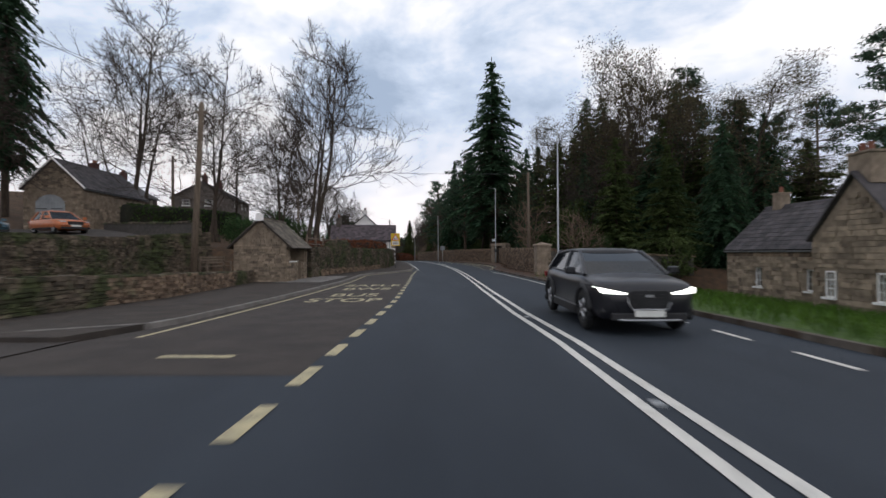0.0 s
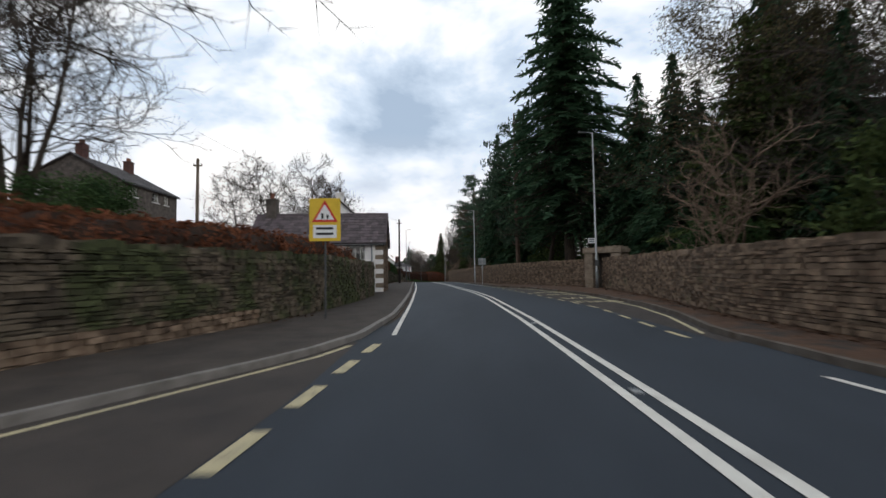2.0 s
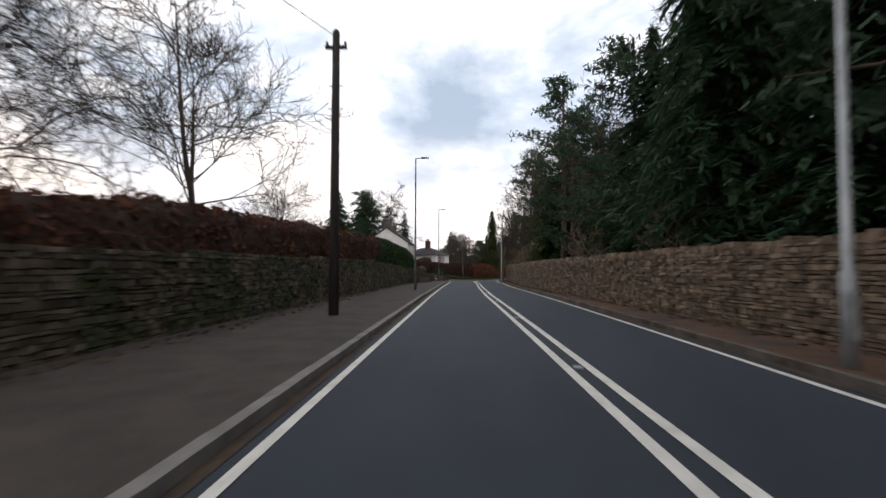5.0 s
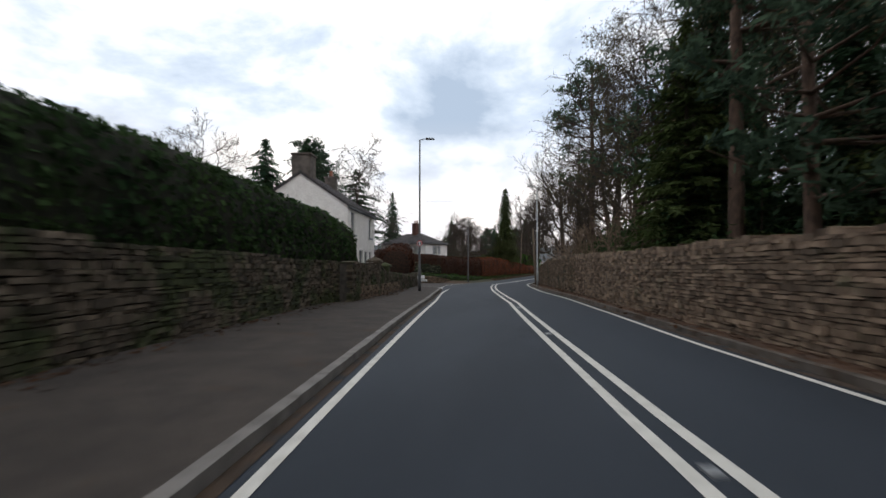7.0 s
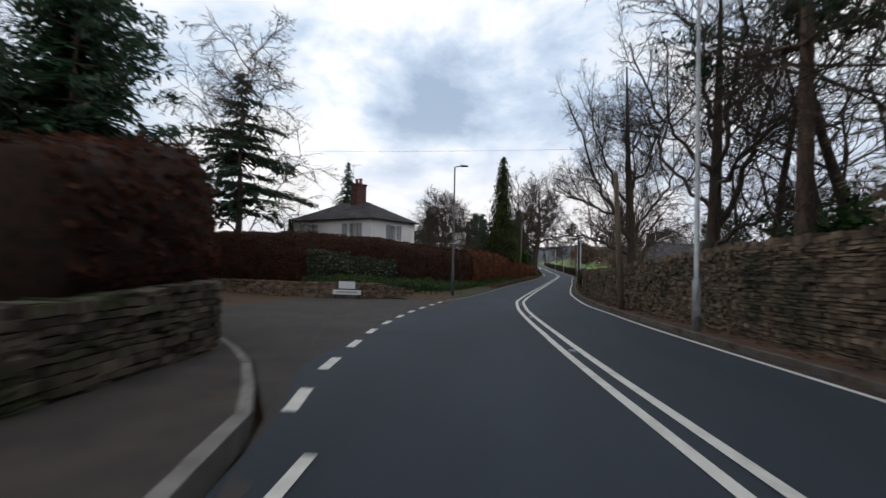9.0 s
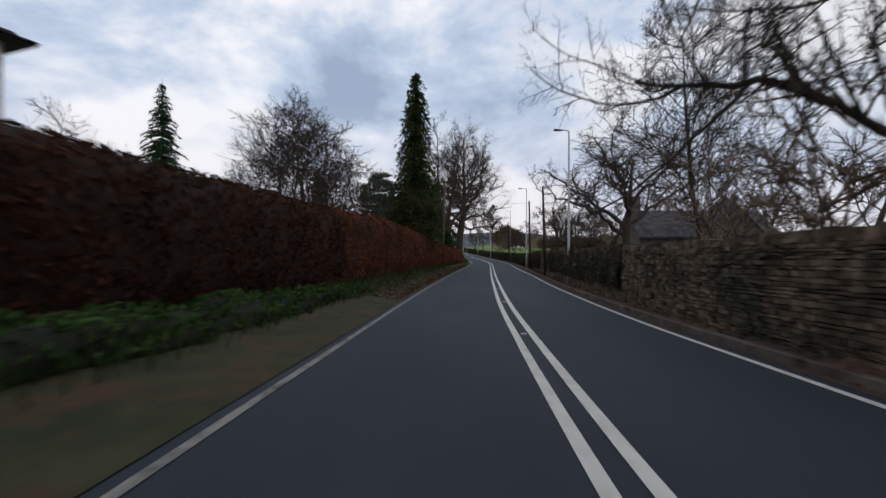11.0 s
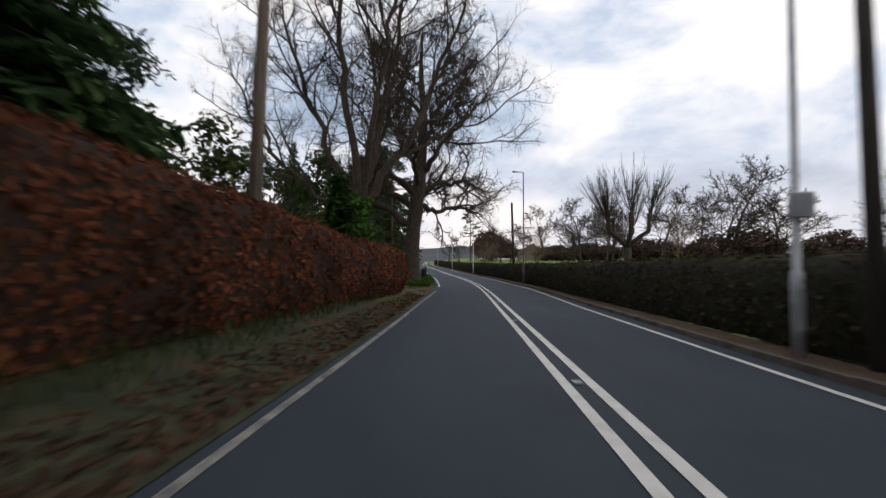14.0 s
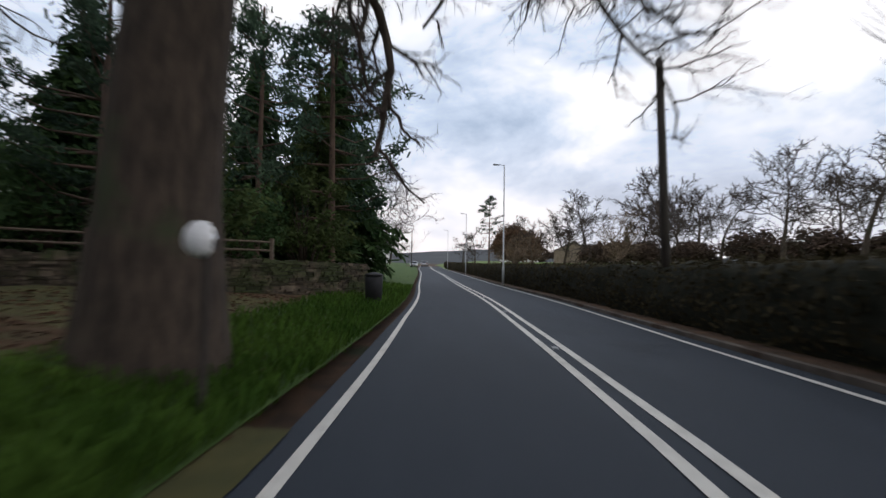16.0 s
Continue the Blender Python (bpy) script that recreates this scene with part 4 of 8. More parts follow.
# ---- walls along the road ----
stone_wall("wall_stone_left", WALL_L[:-1], [(26.5, 1.75), (30, 1.8), (30.6, 2.25), (33.0, 2.3), (33.6, 1.75), (44, 1.7), (54, 1.55)], "dry stone retaining wall of brown and mossy field stones", face=-1, pieces=(28, 40), mat=STONE_MOSSY)
stone_wall("wall_stone_low", [(8.6, -9.3), (14.4, -8.9), (22.5, -9.4)], [(8.6, 0.92), (14.4, 0.82), (22.5, 0.62)], "low dark stone wall beside the pavement", face=-1, pieces=(12, 20), cope=0.09, mat=STONE_MOSSY)
stone_wall("wall_stone_terrace", [(6, -14.0), (22, -14.0), (24.6, -12.4)], [(6, 2.15), (17, 2.15), (20, 2.2), (24.6, 2.6)], "tall stone retaining wall below the parking yard", face=-1, cope=0.1, mat=STONE_MOSSY)
stone_wall("wall_stone_upper", [(24.2, -12.7), (27, -15.2), (30.4, -19.6), (34.6, -23.6)], [3.2, 3.3, 3.5, 3.7], "tall rough retaining wall below the clipped hedge", face=-1, cope=0.1, mat=STONE_MOSSY)
stone_wall("wall_stone_right_a", WALL_R1, [1.6, 1.55, 1.15], "brown stone boundary wall beside the cottage", face=1, cope=0.1)
stone_wall("wall_stone_right_b", WALL_R2[:6], [(28.2, 1.62), (47, 1.75), (56, 1.75)], "long dry stone estate wall with upright coping stones", face=1, pieces=(38, 46))
stone_wall("wall_stone_right_c", [(57.6, 9.5)] + WALL_R2[6:-8], [(57.6, 1.72), (112, 1.72), (120, 1.88)], "long dry stone estate wall with upright coping stones", face=1, pieces=(64, 72))
stone_wall("wall_stone_right_d", WALL_R2[-9:], [(120, 1.88), (134, 1.95), (145, 1.6), (188, 1.66)], pieces=(174, 186), label="dull old estate wall dark with dead creeper", face=1, mat=STONE_DULL, course=(0.04, 0.10), length=(0.09, 0.28))
LEFT_W2 = [(74.6, -5.2), (95, -4.9), (112, -4.7), (113.4, -4.3)]
stone_wall("wall_stone_left_b", LEFT_W2, [(74.6, 1.55), (95, 1.8), (112, 1.55), (113.4, 1.5)], "mossy dark garden wall under a tall hedge", face=-1, mat=STONE_MOSSY, cope=0.0)
stone_wall("wall_stone_left_c", [(113, -3.9), (116.6, -3.65), (125.5, -3.5)], [(113, 1.5), (117, 1.45), (118.5, 1.1), (125.5, 0.9)], "low stone front wall of the white house with flat coping", face=-1, cope=0.07, pieces=(114, 122), mat=STONE_MOSSY)
stone_wall("wall_stone_bank", [(143.4, -24), (141.7, -10), (141.7, -7.5), (142.5, -5.6), (143.8, -4.3)], [0.6, 0.7, 0.75, 0.7, 0.4], "low rough stone edging at the bank's foot", face=-1, cope=0.0)
stone_wall("wall_stone_oak", [(219.2, -11.3), (222.5, -8.6), (225.5, -5.8), (228.5, -3.0)], [1.5, 1.45, 1.4, 1.3], "low stone garden wall behind the oak", face=-1, cope=0.1, mat=STONE_MOSSY)

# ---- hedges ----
# body colours: the shade inside a hedge is painted in as near-black and dark brown
HB = material("hedge_inner_shade", (0.010, 0.012, 0.007), (0.022, 0.022, 0.013), 3, 1.0, 0.6, 30)
HR = material("beech_hedge_inner_shade", (0.016, 0.012, 0.008), (0.046, 0.022, 0.014), 9, 1.0, 0.8, 40)
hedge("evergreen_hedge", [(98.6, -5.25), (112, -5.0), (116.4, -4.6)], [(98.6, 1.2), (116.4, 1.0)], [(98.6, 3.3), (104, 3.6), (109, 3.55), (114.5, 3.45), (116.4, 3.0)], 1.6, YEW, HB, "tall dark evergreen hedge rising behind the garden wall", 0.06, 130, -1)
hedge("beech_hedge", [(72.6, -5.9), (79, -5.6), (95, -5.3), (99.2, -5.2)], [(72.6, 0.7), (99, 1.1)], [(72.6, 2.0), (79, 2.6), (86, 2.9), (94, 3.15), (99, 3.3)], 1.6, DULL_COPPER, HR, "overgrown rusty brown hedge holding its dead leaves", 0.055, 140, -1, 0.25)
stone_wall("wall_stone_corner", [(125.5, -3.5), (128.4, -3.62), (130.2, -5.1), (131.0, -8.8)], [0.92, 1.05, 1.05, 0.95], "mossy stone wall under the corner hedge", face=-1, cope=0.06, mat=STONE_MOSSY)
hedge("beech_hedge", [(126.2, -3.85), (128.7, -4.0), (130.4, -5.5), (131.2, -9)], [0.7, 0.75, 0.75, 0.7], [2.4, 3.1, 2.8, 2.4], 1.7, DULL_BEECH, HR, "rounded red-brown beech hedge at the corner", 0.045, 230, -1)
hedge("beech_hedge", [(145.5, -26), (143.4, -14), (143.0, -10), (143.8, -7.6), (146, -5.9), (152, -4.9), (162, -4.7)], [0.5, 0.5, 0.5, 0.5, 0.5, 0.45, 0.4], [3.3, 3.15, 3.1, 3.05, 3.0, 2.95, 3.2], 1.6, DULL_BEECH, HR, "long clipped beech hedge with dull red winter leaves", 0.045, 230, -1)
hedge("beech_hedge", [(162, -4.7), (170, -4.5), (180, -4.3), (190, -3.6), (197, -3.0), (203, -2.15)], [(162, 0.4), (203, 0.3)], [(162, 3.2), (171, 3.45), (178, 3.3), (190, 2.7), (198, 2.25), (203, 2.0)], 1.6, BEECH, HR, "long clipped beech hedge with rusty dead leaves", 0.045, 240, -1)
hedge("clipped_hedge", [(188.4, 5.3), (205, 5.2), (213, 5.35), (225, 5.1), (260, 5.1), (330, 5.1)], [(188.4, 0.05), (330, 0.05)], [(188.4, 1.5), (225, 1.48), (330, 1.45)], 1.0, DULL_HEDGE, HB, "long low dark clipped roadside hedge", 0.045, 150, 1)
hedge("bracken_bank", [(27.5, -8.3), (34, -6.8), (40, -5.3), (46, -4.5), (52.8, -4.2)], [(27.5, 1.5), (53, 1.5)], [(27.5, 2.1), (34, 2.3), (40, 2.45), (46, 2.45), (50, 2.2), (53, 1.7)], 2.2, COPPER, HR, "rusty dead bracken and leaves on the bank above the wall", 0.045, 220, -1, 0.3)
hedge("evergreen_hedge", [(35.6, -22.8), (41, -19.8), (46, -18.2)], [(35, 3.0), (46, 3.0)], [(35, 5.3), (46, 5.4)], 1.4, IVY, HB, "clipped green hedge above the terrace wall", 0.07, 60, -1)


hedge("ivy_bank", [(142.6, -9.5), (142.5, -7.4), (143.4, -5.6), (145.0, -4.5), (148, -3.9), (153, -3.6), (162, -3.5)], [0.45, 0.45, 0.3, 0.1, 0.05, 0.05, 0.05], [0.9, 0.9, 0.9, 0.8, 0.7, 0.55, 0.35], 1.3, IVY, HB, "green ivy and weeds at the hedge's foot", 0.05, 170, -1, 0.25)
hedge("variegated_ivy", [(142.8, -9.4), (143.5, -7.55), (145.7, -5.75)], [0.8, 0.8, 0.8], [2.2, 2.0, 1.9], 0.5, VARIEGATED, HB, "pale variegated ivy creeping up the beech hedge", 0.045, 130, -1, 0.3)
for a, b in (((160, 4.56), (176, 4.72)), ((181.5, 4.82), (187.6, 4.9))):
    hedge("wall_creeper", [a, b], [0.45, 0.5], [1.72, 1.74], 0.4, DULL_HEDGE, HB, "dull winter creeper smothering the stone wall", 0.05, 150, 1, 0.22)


# ---- lamp posts and poles ----
def street_lamp(s, l, height, arm, mat, label, lean=0.0):
    t = thing("street_lamp", at(s, l, 0.08, 0) @ Matrix.Rotation(lean, 4, "Y"), label, "street lamp", "street lamps along the road")
    g = Geo()
    g.tube([(0, 0, -0.2), (0, 0, 1.15), (0, 0, 1.2), (0, 0, height)], [0.085, 0.085, 0.058, 0.038], 10)
    g.obj("column", mat, t, True)
    Geo().box(-0.05, -0.088, 0.35, 0.05, -0.075, 0.95).obj("access_door", mat, t)
    g = Geo()
    g.tube([(0, 0, height - 0.02), (arm * 0.3, 0, height + 0.03), (arm * 0.62, 0, height + 0.03)], [0.03, 0.026, 0.024], 6)
    g.obj("bracket_arm", mat, t)
    x0, x1 = sorted((arm * 0.45, arm * 1.05))
    g = Geo()
    g.add([(x0, -0.11, height), (x1, -0.09, height), (x1, 0.09, height), (x0, 0.11, height), (x0, -0.11, height + 0.09), (x1, -0.07, height + 0.05), (x1, 0.07, height + 0.05), (x0, 0.11, height + 0.09)], BOXF)
    bevel(g.obj("lantern", DARK_STEEL, t), 0.015)
    return t


for s, l, hgt, arm, mt, lb in ((27.9, 7.45, 9.1, -0.7, GALV, "tall pale galvanised street lamp by the gate pier"), (55.6, 9.25, 9.3, -0.8, GALV, "tall pale galvanised street lamp with a bus stop flag"),
                               (75.7, 4.7, 7.5, -0.6, GALV, "slim galvanised street lamp before the estate wall"), (96.7, -2.55, 7.8, 0.75, DARK_STEEL, "dark grey street lamp on the pavement"),
                               (121.0, -2.3, 8.1, 0.75, DARK_STEEL, "dark grey street lamp with a round speed sign"), (133.2, 4.85, 7.7, -0.7, GALV, "grey street lamp at the wall's foot"),
                               (146.1, -2.75, 6.9, 0.7, DARK_STEEL, "dark street lamp beside the junction hedge"), (168.8, 4.7, 7.6, -0.7, GALV, "grey street lamp before the estate wall"),
                               (191.3, 4.75, 7.9, -0.75, GALV, "grey street lamp with a small box, beside the hedge"), (217.3, 4.98, 8.05, -0.75, DARK_STEEL, "dark street lamp rising from the clipped hedge"),
                               (244.0, 4.6, 8.4, -0.75, GALV, "distant street lamp beside the hedge"), (275, 4.9, 8.3, -0.75, GALV, "distant street lamp beside the hedge"), (310, 4.9, 8.3, -0.75, GALV, "distant street lamp beside the hedge")):
    street_lamp(s, l, hgt, arm, mt, lb)


def wood_pole(s, l, height, mat, label, dz=None, lean=0.0, arm=True, r=0.13):
    t = thing("telegraph_pole", at(s, l, terrain(s, l) - 0.05 if dz is None else dz) @ Matrix.Rotation(lean, 4, "Y"), label, "telegraph pole")
    Geo().tube([(0, 0, -0.3), (0, 0, height * 0.5), (0, 0, height - 0.06), (0, 0, height)], [r, r * 0.85, r * 0.7, r * 0.45], 10).obj("shaft", mat, t, True)
    if arm:
        Geo().box(-0.28, -0.04, height - 0.5, 0.28, 0.04, height - 0.42).obj("crossarm", mat, t)
        for x in (-0.24, 0.24):
            Geo().tube([(x, 0, height - 0.42), (x, 0, height - 0.36), (x, 0, height - 0.3)], [0.03, 0.04, 0.02], 6).obj("insulator", DARK_STEEL, t)
    for z in (height * 0.72, height * 0.8):
        Geo().tube([(-0.2, 0, z), (0.2, 0, z)], 0.012, 5).obj("climbing_step", DARK_STEEL, t)
    return t


wood_pole(36.2, 7.75, 8.0, POLE_WOOD, "weathered brown telegraph pole behind the estate wall", 0.0, arm=False)
wood_pole(81.5, -3.2, 7.4, DARK_WOOD, "dark wooden telegraph pole on the pavement", 0.08)
wood_pole(190.4, 5.05, 6.7, DARK_WOOD, "dark wooden telegraph pole in the hedge", 0.0, -0.02, False, r=0.11)
wood_pole(177.6, 4.75, 6.2, DARK_WOOD, "dark wooden telegraph pole at the wall's foot", 0.05, -0.03, False, r=0.10)
wood_pole(224.2, 5.5, 6.9, DARK_WOOD, "dark wooden telegraph pole behind the clipped hedge", 0.0, -0.03, False)
wood_pole(20.8, -11.4, 8.0, POLE_WOOD, "leaning weathered telegraph pole beside a bench", 0.45, 0.05, r=0.15)
wood_pole(39.5, -21.6, 6.6, POLE_WOOD, "weathered telegraph pole among the trees")
wood_pole(58.3, -15.2, 8.6, POLE_WOOD, "weathered telegraph pole behind the white cottage")
wood_pole(140.2, 4.75, 5.2, POLE_WOOD, "weathered brown wooden pole leaning at the wall", 0.05, -0.05, False, 0.12)
wood_pole(192.9, -3.75, 8.5, POLE_WOOD, "pale weathered pole rising behind the beech hedge", 0.3, 0.03, False)
wood_pole(316, -3.0, 8.8, DARK_WOOD, "distant wooden telegraph pole", 0.0)


def wire(a, b, sag, r=0.012):
    a, b = Vector(a), Vector(b)
    pts = [a.lerp(b, f) - Vector((0, 0, sag * 4 * f * (1 - f))) for f in np.linspace(0, 1, 13)]
    tagged(Geo().tube(pts, r, 4).obj("overhead_wire", DARK_STEEL), "thin black overhead wire between poles", "wire")


wire(W(81.5, -3.2, 7.3), W(58.3, -15.2, 10.3), 0.5)
wire(W(36.2, 7.75, 7.9), W(39.5, -21.6, 9.9), 0.6)
wire(W(20.8, -11.4, 8.2), W(-25, -16, 9.0), 0.8)
wire(W(20.8, -11.4, 8.2), W(39.5, -21.6, 9.9), 0.5)
wire(W(150, -45, 11.2), W(160, 20, 11.2), 0.7, 0.008)
wire(W(190.4, 5.05, 6.5), W(196, -30, 8.0), 0.5)

# ---- trees: one of each kind, then its repeats ----
w, t, tips = bare_tree(11, 17, 0.22, 0.42, 0.27, 2, 13, fine=6)
ASH = plant("bare_tree", stand(36.8, -16.8, 0, 0.86), [("trunk", w, BARK), ("crown", t, TWIG)], "tall leafless ash tree with upswept branches", "tree", "bare trees")
w, t, tips = bare_tree(23, 16, 0.16, 0.46, 0.24, 3, 10, fine=6, up=0.5, mids=(7, 5))
LIME = plant("bare_tree", stand(35.2, -9.4, 20, 1.0), [("trunk", w, BARK), ("crown", t, TWIG)], "many-stemmed leafless lime tree on the bank", "tree", "bare trees")
w, t, tips = bare_tree(31, 12, 0.2, 0.6, 0.22, 1, 14, gnarl=0.2, fine=6, up=0.2)
APPLE = plant("bare_tree", stand(82.4, -17.7, 0, 1.0), [("trunk", w, BARK), ("crown", t, TWIG)], "spreading leafless garden tree", "tree", "bare trees")
w, t = old_oak(47, [(0, 0, -0.4, 0.84), (0.0, 0, 0.15, 0.62), (0.0, 0, 0.8, 0.54), (0.05, 0, 2.6, 0.50), (0.15, 0, 4.3, 0.53), (0.4, 0, 5.6, 0.52), (0.65, 0, 7.4, 0.44), (0.75, 0.2, 9.6, 0.36), (0.9, 0.3, 12.4, 0.26), (0.6, 0.2, 15.4, 0.16), (0.8, 0.1, 18.4, 0.05)], [
    [(-0.2, 0, 4.2, 0.30), (-0.9, 0.1, 4.8, 0.27), (-1.9, 0.2, 5.5, 0.23), (-2.9, 0.0, 5.9, 0.21), (-3.6, -0.2, 5.9, 0.20), (-4.1, -0.1, 5.5, 0.17), (-4.7, 0.1, 6.2, 0.13), (-5.9, 0.5, 7.4, 0.09), (-6.3, 0.6, 8.8, 0.04)],
    [(0.0, 0, 5.5, 0.27), (-0.9, 0.5, 6.2, 0.22), (-2.0, 1.0, 6.5, 0.19), (-3.2, 1.2, 7.5, 0.14), (-4.6, 1.6, 7.8, 0.09), (-6.0, 2.0, 8.8, 0.04)],
    [(0.3, 0, 6.3, 0.25), (-0.6, -0.5, 7.2, 0.21), (-1.5, -0.8, 7.5, 0.18), (-2.2, -1.2, 8.8, 0.13), (-3.5, -1.4, 9.6, 0.08), (-4.4, -1.5, 11.0, 0.04)],
    [(0.5, 0, 5.4, 0.24), (1.3, 0.2, 5.3, 0.20), (2.2, 0.6, 5.2, 0.16), (3.3, 1.0, 5.5, 0.12), (4.3, 1.2, 5.2, 0.08), (5.1, 1.3, 5.0, 0.04)],
    [(0.6, 0, 6.6, 0.24), (1.5, 0.4, 7.2, 0.20), (2.6, 0.9, 7.1, 0.16), (3.6, 1.2, 7.6, 0.12), (4.8, 1.6, 7.1, 0.08), (5.9, 1.9, 6.8, 0.04)],
    [(0.65, 0, 7.6, 0.24), (1.4, -0.3, 8.6, 0.20), (2.0, -0.5, 9.8, 0.15), (3.2, -0.9, 10.6, 0.10), (4.2, -1.0, 11.8, 0.05)],
    [(0.5, 0.2, 6.0, 0.24), (0.7, 1.4, 6.6, 0.20), (1.0, 2.8, 6.7, 0.16), (0.8, 4.2, 7.4, 0.11), (1.2, 5.6, 7.6, 0.05)],
    [(0.5, -0.2, 7.0, 0.22), (0.2, -1.4, 7.9, 0.18), (0.5, -2.6, 8.3, 0.13), (0.1, -3.8, 9.2, 0.08), (0.3, -4.8, 9.6, 0.04)],
    [(0.75, 0, 8.8, 0.20), (0.1, 0.5, 10.0, 0.16), (-0.8, 0.9, 11.2, 0.11), (-1.2, 1.0, 12.8, 0.05)],
    [(0.8, 0.2, 9.6, 0.20), (1.3, 0.6, 11.0, 0.15), (1.9, 0.8, 12.4, 0.10), (2.2, 1.0, 13.8, 0.05)],
    [(0.85, 0.3, 11.2, 0.18), (2.0, -0.2, 12.6, 0.14), (3.2, -0.5, 13.6, 0.10), (4.6, -0.6, 15.2, 0.04)],
    [(0.85, 0.3, 11.8, 0.18), (-0.4, -0.5, 13.2, 0.14), (-1.9, -0.8, 14.4, 0.10), (-3.4, -0.6, 16.2, 0.04)],
    [(0.8, 0.3, 13.0, 0.16), (1.6, 0.9, 14.6, 0.12), (2.4, 1.2, 16.2, 0.08), (2.9, 1.6, 18.0, 0.03)],
    [(0.7, 0.2, 13.8, 0.15), (-0.3, 1.0, 15.4, 0.11), (-1.0, 1.3, 17.0, 0.07), (-1.3, 1.5, 18.6, 0.03)]], 6, 0.75, 4.7, 0.02, 9)
plant("oak_tree", stand(217.0, -3.1, 0, 1.0), [("trunk", w, BARK), ("crown", t, TWIG)], "huge old leafless oak with crooked limbs on the verge", "tree", "bare trees")
w, t, tips = bare_tree(53, 16, 0.12, 0.40, 0.2, 1, 16, droop=0.9, gnarl=0.1, fine=6, up=0.3)
plant("birch_tree", stand(145.3, -15.3, 0, 0.98), [("trunk", w, BARK), ("crown", t, TWIG)], "slender leafless weeping birch", "tree", "bare trees")

w, t = old_oak(61, [(0, 0, -0.4, 0.56), (0, 0, 0.3, 0.42), (0, 0, 2.0, 0.36), (0.05, 0, 3.6, 0.38), (0.1, 0, 4.4, 0.28)], [
    [(0.1, 0, 3.7, 0.33), (1.0, 0.2, 5.0, 0.29), (2.1, 0.5, 6.8, 0.24), (3.2, 0.8, 9.2, 0.18), (4.2, 1.0, 12.0, 0.12), (4.9, 1.2, 14.6, 0.04)],
    [(0.1, 0, 4.0, 0.31), (0.5, 0.6, 6.2, 0.26), (0.9, 1.2, 8.8, 0.21), (1.5, 1.6, 12.0, 0.14), (1.8, 2.0, 16.4, 0.04)],
    [(0.0, 0, 4.0, 0.31), (-0.4, -0.3, 6.4, 0.26), (-0.7, -0.7, 9.4, 0.20), (-0.6, -1.0, 13.0, 0.12), (-0.9, -1.2, 16.8, 0.04)],
    [(0.0, 0, 3.8, 0.29), (-1.1, 0.3, 5.4, 0.24), (-2.2, 0.6, 7.8, 0.19), (-3.2, 0.8, 10.8, 0.12), (-4.0, 1.0, 14.0, 0.04)],
    [(0.0, 0, 3.1, 0.20), (-1.6, -0.3, 4.0, 0.16), (-3.2, -0.5, 5.4, 0.12), (-4.6, -0.6, 7.6, 0.08), (-5.6, -0.4, 10.0, 0.03)],
    [(0.0, 0.2, 3.9, 0.27), (0.2, 1.7, 5.6, 0.21), (0.6, 3.2, 8.0, 0.16), (0.8, 4.5, 11.2, 0.10), (1.0, 5.2, 14.2, 0.04)],
    [(0.1, -0.1, 4.1, 0.26), (0.6, -1.2, 6.2, 0.21), (1.4, -2.0, 9.0, 0.15), (2.2, -2.6, 12.6, 0.09), (2.6, -3.0, 15.4, 0.03)],
    [(1.6, 0.4, 6.0, 0.16), (3.2, 1.0, 6.8, 0.13), (4.8, 1.8, 8.2, 0.09), (6.2, 2.4, 10.2, 0.03)]], 7, 0.42, 4.6, 0.04, 13, 0.62, 0.7)
plant("bare_tree", stand(206.2, -4.7, 0, 1.1), [("trunk", w, BARK), ("crown", t, TWIG)], "big leafless tree with upswept limbs behind the hedge's end", "tree", "bare trees")
w, t = old_oak(13, [(0, 0, -0.4, 0.42), (0, 0, 0.4, 0.32), (-0.1, 0, 2.5, 0.27), (-0.25, 0, 5.5, 0.22), (-0.4, 0, 9.5, 0.14), (-0.5, 0, 14.5, 0.04)], [
    [(-0.1, 0, 2.6, 0.12), (-1.3, 0.1, 3.3, 0.10), (-2.9, 0.2, 3.7, 0.07), (-4.8, 0.4, 4.0, 0.03)],
    [(-0.1, 0, 3.2, 0.18), (-1.0, -0.1, 4.8, 0.15), (-2.0, -0.3, 7.0, 0.11), (-3.2, -0.4, 9.6, 0.07), (-4.0, -0.4, 12.4, 0.03)],
    [(-0.2, 0, 4.4, 0.13), (-1.6, 0.6, 5.4, 0.10), (-3.2, 1.0, 6.2, 0.07), (-5.0, 1.4, 7.2, 0.03)],
    [(-0.2, 0, 5.2, 0.14), (-1.2, 0.3, 7.4, 0.11), (-2.2, 0.6, 10.2, 0.07), (-2.8, 0.8, 13.2, 0.03)],
    [(-0.2, 0, 4.0, 0.13), (1.0, 0.4, 5.4, 0.10), (2.2, 0.8, 7.2, 0.07), (3.2, 1.0, 9.6, 0.03)],
    [(-0.3, 0, 6.4, 0.12), (0.7, -0.5, 8.4, 0.09), (1.6, -0.9, 10.8, 0.06), (2.1, -1.2, 13.4, 0.03)],
    [(-0.3, 0, 5.6, 0.12), (0.1, 1.2, 7.0, 0.09), (0.3, 2.6, 9.0, 0.06), (0.4, 3.6, 11.4, 0.03)],
    [(-0.3, 0, 7.2, 0.11), (-0.6, -1.1, 9.0, 0.08), (-1.0, -2.0, 11.6, 0.03)]], 6, 0.3, 3.6, 0.03, 12, 0.8, 0.5)
BEECH_T = plant("bare_tree", stand(152.5, 7.3, 0, 1.0), [("trunk", w, BARK), ("crown", t, TWIG)], "tall leafless beech with fine upswept twigs behind the wall", "tree", "bare trees")
